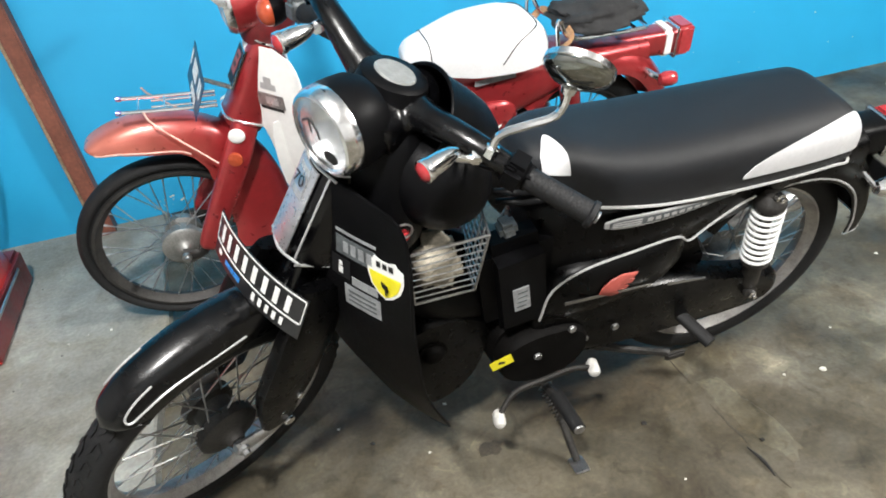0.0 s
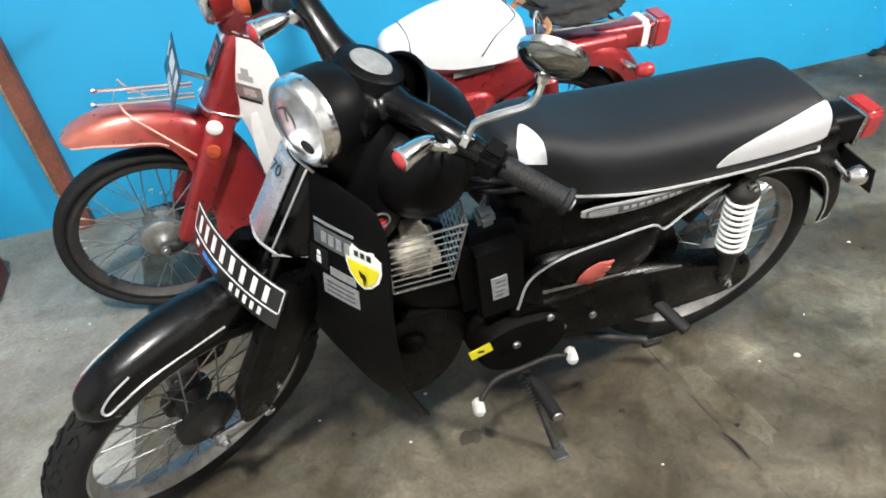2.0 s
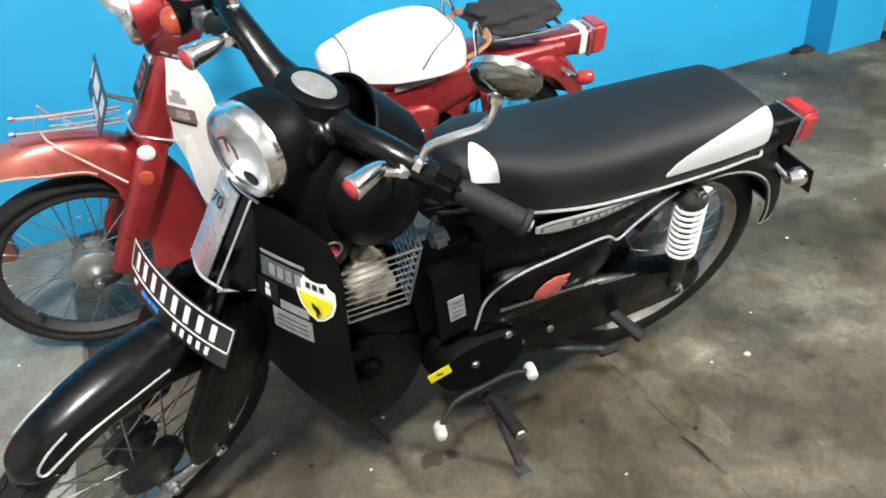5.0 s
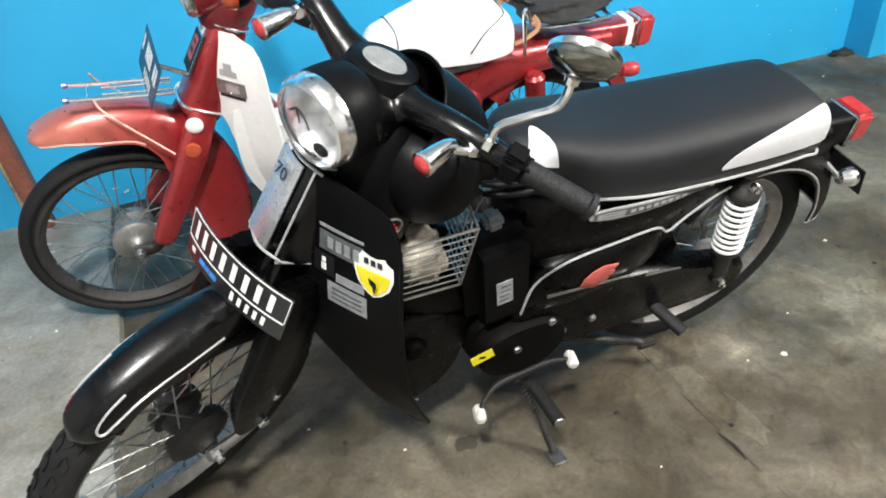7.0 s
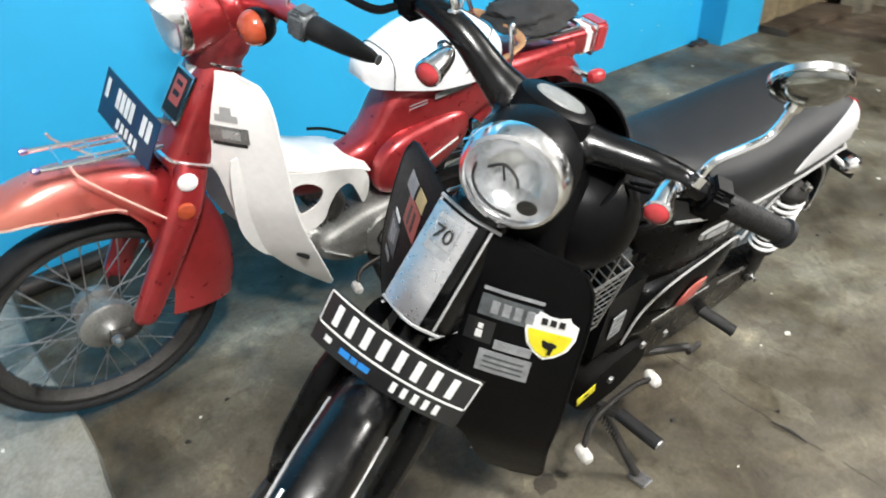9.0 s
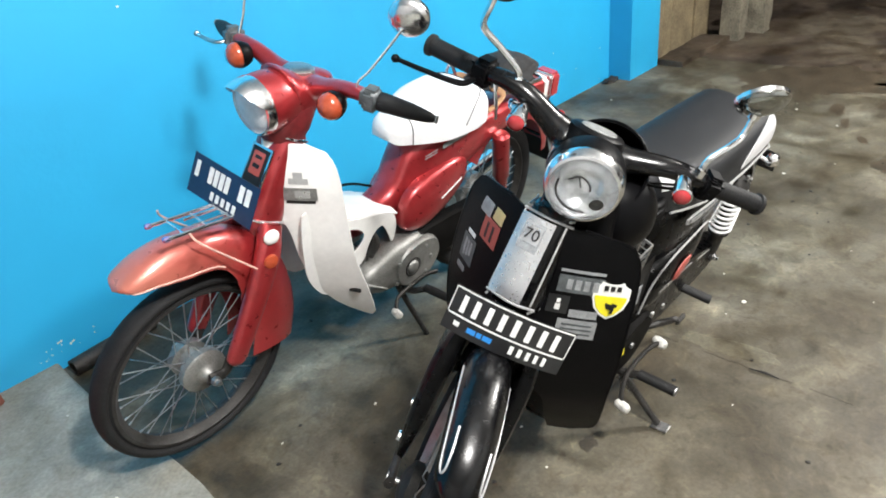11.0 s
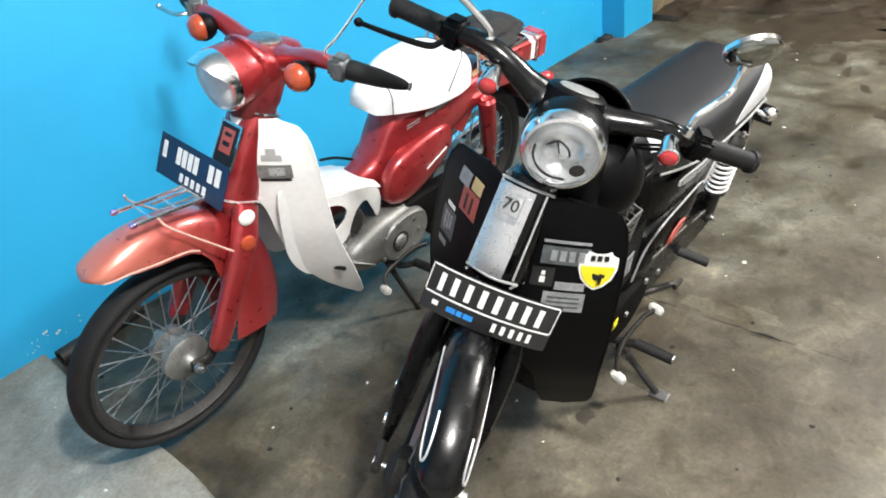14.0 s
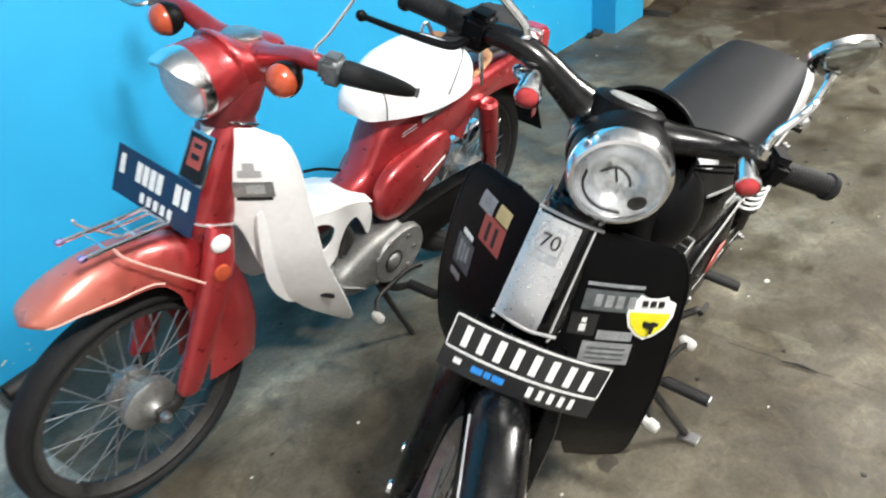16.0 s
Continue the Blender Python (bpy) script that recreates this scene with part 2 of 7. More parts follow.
M = {
    "floor": concrete("worn_concrete", (0.09, 0.079, 0.059), (0.057, 0.049, 0.034), (0.138, 0.129, 0.105)),
    "slab": concrete("pale_concrete", (0.27, 0.27, 0.245), (0.2, 0.198, 0.178), (0.34, 0.34, 0.315), blotch=0.45),
    # Wet brown ground, darkened further to show light falling off beyond the garage.
    "yard": concrete("wet_ground_dimmed", (0.062, 0.046, 0.034), (0.03, 0.022, 0.017), (0.1, 0.082, 0.062)),
    "blue": painted_wall("blue_wall_paint", (0.017, 0.335, 0.615), (0.5, 0.62, 0.66)),
    "plaster": painted_wall("fill_bounce_plaster", (0.42, 0.41, 0.395), (0.4, 0.4, 0.38)),
    "black": material("black_gloss_paint", (0.0016, 0.0016, 0.002), 0.24, 0, 0.0, grain=6, grain_amt=0.25, rough_var=0.05, spec=0.4),
    "deep": material("deep_black_paint", (0.0016, 0.0016, 0.0018), 0.3, grain=6, grain_amt=0.25, rough_var=0.06, spec=0.16),
    "satin": material("satin_black_plastic", (0.0026, 0.0026, 0.003), 0.42, spec=0.09, grain=30, grain_amt=0.25, bump=0.15, bump_scale=400, rough_var=0.08),
    "red": material("red_metallic_paint", (0.36, 0.026, 0.03), 0.34, 0.55, 0.7, grain=5, grain_amt=0.16, rough_var=0.08, spec=0.85),
    "white": material("white_plastic", (0.82, 0.81, 0.79), 0.34, 0, 0.3, grain=7, grain_amt=0.05, rough_var=0.06),
    "chrome": material("chrome", (0.86, 0.86, 0.87), 0.2, 1.0, grain=25, grain_amt=0.12, rough_var=0.06),
    "steel": material("worn_steel", (0.42, 0.42, 0.42), 0.38, 1.0, grain=30, grain_amt=0.3, rough_var=0.12),
    "alu": material("cast_aluminium", (0.27, 0.27, 0.258), 0.5, 0.75, grain=22, grain_amt=0.3, bump=0.35, bump_scale=260, rough_var=0.1),
    "dark": material("dirty_dark_metal", (0.03, 0.028, 0.026), 0.55, 0.4, grain=25, grain_amt=0.5, bump=0.3, bump_scale=150),
    "near_black": material("near_black_metal", (0.003, 0.0027, 0.0025), 0.65, 0.0, grain=25, grain_amt=0.5, spec=0.07),
    "rubber": material("tyre_rubber", (0.010, 0.010, 0.0105), 0.72, spec=0.25, grain=20, grain_amt=0.35, bump=0.3, bump_scale=300),
    "grip": material("grip_rubber", (0.0065, 0.0065, 0.007), 0.6, spec=0.3, grain=60, grain_amt=0.3, bump=0.4, bump_scale=700),
    "vinyl": material("black_seat_vinyl", (0.008, 0.0088, 0.0105), 0.5, spec=0.28, grain=15, grain_amt=0.2, bump=0.35, bump_scale=900),
    "white_vinyl": material("white_seat_vinyl", (0.74, 0.74, 0.75), 0.45, grain=15, grain_amt=0.05, bump=0.2, bump_scale=900),
    "panel_vinyl": material("greyish_white_panel_vinyl", (0.52, 0.52, 0.53), 0.5, grain=15, grain_amt=0.06, bump=0.2, bump_scale=900),
    # Chrome toned grey-green: the floor's reflection is put into its colour.
    "mirrorback": material("floor_toned_chrome", (0.34, 0.35, 0.33), 0.14, 1.0, grain=20, grain_amt=0.1),
    "redlens": material("red_lens", (0.36, 0.03, 0.035), 0.22, 0, 0.5, grain=90, grain_amt=0.2),
    "orange": material("orange_lens", (0.38, 0.062, 0.024), 0.2, 0, 0.6, grain=90, grain_amt=0.2),
    "reflector": material("reflector_glass", (0.8, 0.81, 0.82), 0.2, 0.85, grain=22, grain_amt=0.3, bump=1.0, bump_scale=38),
    "glass": material("clear_lens", (0.95, 0.96, 0.97), 0.06, 0, 0, transmission=1.0, bump=0.35, bump_scale=70),
    "milkglass": material("worn_milky_lens", (0.86, 0.88, 0.9), 0.22, 0, 0, transmission=0.35, grain=30, grain_amt=0.15, bump=0.4, bump_scale=70),
    "violet": material("violet_tinted_chrome", (0.5, 0.42, 0.75), 0.22, 0.9, grain=30, grain_amt=0.1),
    "mirror": material("mirror_glass", (0.7, 0.72, 0.74), 0.04, 1.0),
    "spring": material("white_spring_paint", (0.75, 0.75, 0.74), 0.4, grain=40, grain_amt=0.12),
    "line": material("silver_pinstripe", (0.44, 0.44, 0.44), 0.35, 0.3, grain=60, grain_amt=0.1),
    "silver": material("silver_badge", (0.66, 0.66, 0.67), 0.3, 0.8, grain=14, grain_amt=0.07, rough_var=0.05, bump=0.08, bump_scale=45),
    "sticker": material("grey_sticker", (0.3, 0.31, 0.32), 0.45, 0.2, grain=60, grain_amt=0.35),
    "dimsticker": material("dim_grey_sticker", (0.09, 0.1, 0.105), 0.45, 0.2, grain=60, grain_amt=0.4),
    "yellow": material("yellow_sticker", (0.75, 0.66, 0.02), 0.4, grain=40, grain_amt=0.08),
    "pad_rubber": material("soiled_white_rubber", (0.5, 0.49, 0.46), 0.6, grain=60, grain_amt=0.3, bump=0.2, bump_scale=400),
    "paper": material("white_sticker", (0.78, 0.78, 0.76), 0.4, grain=40, grain_amt=0.06),
    "straw": material("faded_straw_sticker", (0.55, 0.42, 0.2), 0.5, grain=40, grain_amt=0.15),
    "redmark": material("red_sticker", (0.36, 0.075, 0.06), 0.4, grain=40, grain_amt=0.12),
    "ink": material("black_ink", (0.01, 0.01, 0.01), 0.5, grain=40, grain_amt=0.1),
    "blue_ink": material("blue_ink", (0.02, 0.2, 0.55), 0.4, grain=40, grain_amt=0.1),
    "plateblack": material("black_plate_paint", (0.01, 0.01, 0.011), 0.35, 0, 0.2, grain=25, grain_amt=0.3),
    "plateblue": material("navy_plate_paint", (0.008, 0.017, 0.055), 0.35, 0, 0.2, grain=25, grain_amt=0.2),
    "platewhite": material("white_plate_paint", (0.72, 0.72, 0.7), 0.45, grain=80, grain_amt=0.12),
    "cloth": material("black_cloth", (0.02, 0.02, 0.021), 0.9, grain=40, grain_amt=0.4, bump=0.5, bump_scale=500),
    "beige": material("beige_rag", (0.29, 0.26, 0.205), 0.85, grain=25, grain_amt=0.35, bump=0.6, bump_scale=60),
    "tan": material("tan_leather", (0.36, 0.19, 0.09), 0.6, grain=30, grain_amt=0.25),
    "timber": material("red_brown_timber", (0.16, 0.055, 0.035), 0.55, grain=9, grain_amt=0.35, bump=0.3, bump_scale=90),
    "raw": material("raw_timber_edge", (0.3, 0.22, 0.14), 0.7, grain=12, grain_amt=0.4),
    "plank": material("weathered_plank", (0.15, 0.118, 0.068), 0.8, grain=7, grain_amt=0.45, bump=0.4, bump_scale=60),
    "stone": material("mossy_stone", (0.15, 0.135, 0.10), 0.85, grain=10, grain_amt=0.5, bump=0.7, bump_scale=40),
    "whitebowl": material("bright_reflector_bowl", (0.78, 0.79, 0.8), 0.4, 0.0, grain=40, grain_amt=0.3, bump=1.0, bump_scale=60),
    "cement": concrete("pale_cement_smear", (0.122, 0.111, 0.084), (0.095, 0.085, 0.062), (0.15, 0.14, 0.115)),
    "dark_mark": material("dark_floor_mark", (0.045, 0.037, 0.026), 0.5, grain=18, grain_amt=0.4),
    "wet": material("damp_brown_stain", (0.062, 0.048, 0.032), 0.4, grain=9, grain_amt=0.45, rough_var=0.1),
    # Pale pink: the light caught by the mudguard lip, put into its colour.
    "pinklip": material("pale_lip_highlight", (0.72, 0.45, 0.38), 0.35, 0.2, grain=30, grain_amt=0.2),
    "maroon": material("maroon_paint_and_shade", (0.13, 0.012, 0.014), 0.45, 0, 0.1, grain=8, grain_amt=0.3, rough_var=0.08),
    "rim": material("dull_chrome_rim", (0.36, 0.35, 0.34), 0.46, 0.8, grain=35, grain_amt=0.3, rough_var=0.1),
    "dialgrey": material("grey_dial_face", (0.16, 0.165, 0.16), 0.6, grain=60, grain_amt=0.25),
    "toolred": material("red_machine_paint", (0.5, 0.02, 0.015), 0.35, 0, 0.3, grain=8, grain_amt=0.2, rough_var=0.08),
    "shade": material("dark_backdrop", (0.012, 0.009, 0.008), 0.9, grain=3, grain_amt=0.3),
    "fleck": material("pale_flecks", (0.6, 0.58, 0.52), 0.8, grain=40, grain_amt=0.2),
    "tube": material("tube_glow", (1.0, 0.98, 0.94), 0.4, emit=6.0),
}

def paint_highlight(m, colour, axis, start, end):
    """Mixes the paint towards a paler highlight colour along one axis of the thing, with an uneven border."""
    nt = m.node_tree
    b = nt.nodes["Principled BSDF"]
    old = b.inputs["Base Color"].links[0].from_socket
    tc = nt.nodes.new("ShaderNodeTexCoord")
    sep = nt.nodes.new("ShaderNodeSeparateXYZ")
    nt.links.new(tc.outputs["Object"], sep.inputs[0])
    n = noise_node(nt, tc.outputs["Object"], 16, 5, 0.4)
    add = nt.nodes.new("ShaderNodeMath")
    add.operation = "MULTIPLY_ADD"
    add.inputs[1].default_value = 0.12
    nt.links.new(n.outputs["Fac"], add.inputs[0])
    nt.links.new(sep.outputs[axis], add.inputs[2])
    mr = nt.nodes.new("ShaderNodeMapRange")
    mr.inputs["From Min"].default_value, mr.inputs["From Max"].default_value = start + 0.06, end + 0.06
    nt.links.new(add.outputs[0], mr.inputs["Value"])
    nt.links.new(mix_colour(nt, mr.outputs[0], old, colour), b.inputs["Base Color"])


# Mudguard red with a peach highlight put into its colour towards the nose.
M["highlit_red"] = material("red_paint_with_highlight", (0.36, 0.026, 0.03), 0.34, 0.4, 0.7, grain=5, grain_amt=0.16, rough_var=0.08, spec=0.85)
paint_highlight(M["highlit_red"], (0.62, 0.2, 0.14), "X", 1.02, 1.34)

# ---- mesh helpers ----
XF = Matrix.Identity(4)


def part(name, bm, mat, parent=None, label="", smooth=40):
    bmesh.ops.remove_doubles(bm, verts=bm.verts, dist=1e-6)
    bmesh.ops.recalc_face_normals(bm, faces=bm.faces)
    if parent is not None:
        bm.transform(XF)
    me = bpy.data.meshes.new(name)
    bm.to_mesh(me)
    bm.free()
    me.materials.append(M[mat])
    if smooth:
        me.shade_smooth()
        me.set_sharp_from_angle(angle=radians(smooth))
    ob = new(name, me)
    if parent is not None:
        ob.parent = parent
    if label:
        ob["label"] = label
    return ob


def box(bm, c, size, rot=None, bevel=0.0, seg=2):
    m = Matrix.LocRotScale(Vector(c), rot.to_quaternion() if rot is not None else None, Vector(size))
    g = bmesh.ops.create_cube(bm, size=1.0, matrix=m)
    if bevel:
        es = list({e for v in g["verts"] for e in v.link_edges})
        bmesh.ops.bevel(bm, geom=es, offset=bevel, segments=seg, affect="EDGES", clamp_overlap=True)
    return bm


def loft(bm, rings, cap=True, closed=True):
    rows = [[bm.verts.new(p) for p in r] for r in rings]
    n = len(rows[0])
    for a, b in zip(rows, rows[1:]):
        for i in range(n if closed else n - 1):
            j = (i + 1) % n
            bm.faces.new((a[i], a[j], b[j], b[i]))
    if cap and closed:
        bm.faces.new(rows[0][::-1])
        bm.faces.new(rows[-1])
    return bm


def smooth_path(pts, k=6):
    pts = [Vector(p) for p in pts]
    if len(pts) < 3:
        return pts
    out = []
    ext = [2 * pts[0] - pts[1]] + pts + [2 * pts[-1] - pts[-2]]
    for i in range(1, len(ext) - 2):
        p0, p1, p2, p3 = ext[i - 1:i + 3]
        for s in range(k):
            t = s / k
            out.append(0.5 * (2 * p1 + (p2 - p0) * t + (2 * p0 - 5 * p1 + 4 * p2 - p3) * t * t + (3 * p1 - p0 - 3 * p2 + p3) * t ** 3))
    out.append(pts[-1])
    return out


def sweep(bm, pts, r, n=10, k=6, flat=1.0, up=(0, 0, 1), cap=True, power=2.0):
    """A tube along pts; r: a number or one per point; flat: the section's height over its width."""
    path = smooth_path(pts, k) if k > 1 else [Vector(p) for p in pts]
    m = len(path)
    rings = []
    prev = None
    for i, p in enumerate(path):
        t = (path[min(i + 1, m - 1)] - path[max(i - 1, 0)]).normalized()
        side = t.cross(Vector(up)) if prev is None else prev - t * prev.dot(t)
        if side.length < 1e-4:
            side = t.cross(Vector((1, 0, 0)))
        side.normalize()
        prev = side
        top = side.cross(t)
        if isinstance(r, (list, tuple)):
            u = i / (m - 1) * (len(r) - 1)
            a = int(min(u, len(r) - 2))
            rad = r[a] + (r[a + 1] - r[a]) * (u - a)
        else:
            rad = r
        ring = []
        for q in range(n):
            an = 2 * math.pi * q / n
            c, s = math.cos(an), math.sin(an)
            c, s = math.copysign(abs(c) ** (2 / power), c), math.copysign(abs(s) ** (2 / power), s)
            ring.append(p + side * (rad * c) + top * (rad * flat * s))
        rings.append(ring)
    return loft(bm, rings, cap)


def lathe(bm, profile, origin, axis, n=32, cap=False):
    """Turns (radius, height) pairs round the axis at origin."""
    ax = Vector(axis).normalized()
    a = ax.orthogonal().normalized()
    b = ax.cross(a)
    o = Vector(origin)
    rows = []
    for rad, h in profile:
        rows.append([o + ax * h + (a * math.cos(2 * math.pi * i / n) + b * math.sin(2 * math.pi * i / n)) * max(rad, 1e-5) for i in range(n)])
    return loft(bm, rows, cap)


def rod(bm, a, b, r, n=8, r2=None):
    return sweep(bm, [a, b], [r, r if r2 is None else r2], n, 1)


def sheet(bm, fn, nu, nv, thick):
    """A curved sheet over fn(u, v), with u and v from 0 to 1, and its thickness."""
    P = [[Vector(fn(i / nu, j / nv)) for j in range(nv + 1)] for i in range(nu + 1)]
    top, low = [], []
    for i in range(nu + 1):
        rt, rl = [], []
        for j in range(nv + 1):
            du = P[min(i + 1, nu)][j] - P[max(i - 1, 0)][j]
            dv = P[i][min(j + 1, nv)] - P[i][max(j - 1, 0)]
            nrm = du.cross(dv)
            nrm = nrm.normalized() if nrm.length > 1e-12 else Vector((0, 0, 1))
            rt.append(bm.verts.new(P[i][j] + nrm * thick / 2))
            rl.append(bm.verts.new(P[i][j] - nrm * thick / 2))
        top.append(rt)
        low.append(rl)
    for i in range(nu):
        for j in range(nv):
            bm.faces.new((top[i][j], top[i + 1][j], top[i + 1][j + 1], top[i][j + 1]))
            bm.faces.new((low[i][j], low[i][j + 1], low[i + 1][j + 1], low[i + 1][j]))
    for i in range(nu):
        for j in (0, nv):
            bm.faces.new((top[i][j], low[i][j], low[i + 1][j], top[i + 1][j]))
    for j in range(nv):
        for i in (0, nu):
            bm.faces.new((top[i][j], top[i][j + 1], low[i][j + 1], low[i][j]))
    return bm


def prism(bm, outline, depth, place=lambda u, v, w: (u, w, v), inset=0.0, bulge=0.0):
    """An outline in two dimensions made solid: w runs over the depth; bulge rounds the outer face inwards by inset."""
    n = len(outline)
    cu = sum(p[0] for p in outline) / n
    cv = sum(p[1] for p in outline) / n
    rings = [[place(u, v, 0) for u, v in outline]]
    for f, d in ((0.0, depth * 0.55), (inset * 0.35, depth * 0.85), (inset, depth)):
        rings.append([place(u + (cu - u) * f, v + (cv - v) * f, d) for u, v in outline])
    if bulge:
        rings.append([place(u + (cu - u) * 0.55, v + (cv - v) * 0.55, depth + bulge * 0.8) for u, v in outline])
    loft(bm, rings, True)
    return bm


def round_outline(pts, k=6):
    """A closed smooth outline through pts."""
    P = [Vector((*p, 0)) for p in pts]
    n = len(P)
    out = []
    for i in range(n):
        p0, p1, p2, p3 = P[i - 1], P[i], P[(i + 1) % n], P[(i + 2) % n]
        for s in range(k):
            t = s / k
            q = 0.5 * (2 * p1 + (p2 - p0) * t + (2 * p0 - 5 * p1 + 4 * p2 - p3) * t * t + (3 * p1 - p0 - 3 * p2 + p3) * t ** 3)
            out.append((q.x, q.y))
    return out


def lerp_table(x, table):
    """Values at x out of rows (x, value...), which run upwards."""
    if x <= table[0][0]:
        return table[0][1:]
    for a, b in zip(table, table[1:]):
        if x <= b[0]:
            t = (x - a[0]) / (b[0] - a[0])
            i = table.index(a)
            o, e = table[max(i - 1, 0)], table[min(i + 2, len(table) - 1)]
            h = b[0] - a[0]
            out = []
            for k in range(1, len(a)):
                d = (b[k] - a[k]) / h
                d0 = (a[k] - o[k]) / (a[0] - o[0]) if i > 0 else d
                d1 = (e[k] - b[k]) / (e[0] - b[0]) if e[0] > b[0] else d
                m0 = 0.0 if d0 * d <= 0 else 2 * d0 * d / (d0 + d)
                m1 = 0.0 if d1 * d <= 0 else 2 * d1 * d / (d1 + d)
                out.append(a[k] * (2 * t ** 3 - 3 * t * t + 1) + m0 * h * (t ** 3 - 2 * t * t + t) + b[k] * (3 * t * t - 2 * t ** 3) + m1 * h * (t ** 3 - t * t))
            return tuple(out)
    return table[-1][1:]


# ---- the room ----
def wall_box(name, lo, hi, mat, label, category="wall"):
    bm = bmesh.new()
    c = [(a + b) / 2 for a, b in zip(lo, hi)]
    box(bm, c, [b - a for a, b in zip(lo, hi)])
    return tagged(part(name, bm, mat, smooth=0), label, category, kind="structure")


WALL_Y, WALL_END, COL_X, COL_Y = 2.825, 3.88, 3.495, 2.67
wall_box("floor", (-3.0, -2.6, -0.2), (4.15, WALL_Y + 0.2, 0.0), "floor", "worn stained grey concrete garage floor", "floor")
wall_box("wall_north", (-3.0, WALL_Y, 0.0), (WALL_END, WALL_Y + 0.18, CEIL), "blue", "bright sky-blue painted plaster wall behind the motorcycles")
wall_box("wall_pier", (COL_X, COL_Y, 0.0), (WALL_END, WALL_Y - 0.002, CEIL), "blue", "bright blue painted pier at the end of the wall", "pier")
# Unseen walls and ceiling, added; their pale tone bounces fill light.
wall_box("unseen_wall_west", (-3.18, -2.6, 0.0), (-3.0, WALL_Y, CEIL), "plaster", "unseen pale plaster wall added to close the garage and bounce fill light")
wall_box("unseen_wall_south", (-3.0, -2.78, 0.0), (4.15, -2.6, CEIL), "plaster", "unseen pale plaster wall added to close the garage and bounce fill light")
wall_box("ceiling", (-3.2, -2.8, CEIL), (4.15, WALL_Y + 0.2, CEIL + 0.12), "plaster", "unseen off-white ceiling added to bounce fill light", "ceiling")
wall_box("ground", (4.15, -14.0, -0.25), (26.0, 14.0, -0.012), "yard", "wet brown stained yard ground, its colour darkened as light falls off", "ground")
wall_box("backdrop", (13.0, -14.0, -0.2), (13.2, 14.0, 6.0), "shade", "dark unlit far side of the yard at night", "backdrop")


def make_slab():
    rnd = random.Random(4)
    bm = bmesh.new()
    edge = [(-0.15 + 0.008 * math.sin(7 * y) + rnd.uniform(-0.006, 0.006), y) for y in [2.824 - 0.11 * i for i in range(44)]]
    low = [bm.verts.new((x, y, 0.001)) for x, y in edge]
    top = [bm.verts.new((x - 0.006, y, 0.028)) for x, y in edge]
    bev = [bm.verts.new((x - 0.012, y, 0.032)) for x, y in edge]
    far = [bm.verts.new((-2.99, y, 0.032)) for _, y in edge]
    for i in range(len(edge) - 1):
        bm.faces.new((low[i], low[i + 1], top[i + 1], top[i]))
        bm.faces.new((top[i], top[i + 1], bev[i + 1], bev[i]))
        bm.faces.new((bev[i], bev[i + 1], far[i + 1], far[i]))
    return tagged(part("floor_slab", bm, "slab", smooth=30), "slightly raised pale concrete slab with a chipped edge", "floor", kind="structure")


make_slab()

# ---- motorcycle parts; x forward from the rear axle, y to the rider's left, z up ----
AXLE_Z, TYRE_R, BASE = 0.300, 0.291, 1.188
HEAD = radians(26.5)
STEER_FOOT = Vector((1.265, 0, 0))
STEER_AXIS = Vector((-math.sin(HEAD), 0, math.cos(HEAD)))


def steered(angle):
    """The turn of the handlebar and fork about the steering head."""
    return Matrix.Translation(STEER_FOOT) @ Matrix.Rotation(radians(angle), 4, STEER_AXIS) @ Matrix.Translation(-STEER_FOOT)


def stand_at(root, x, y, z, head, lean):
    root.matrix_world = Matrix.Translation((x, y, z)) @ Matrix.Rotation(radians(180 + head), 4, "Z") @ Matrix.Rotation(radians(-lean), 4, "X")


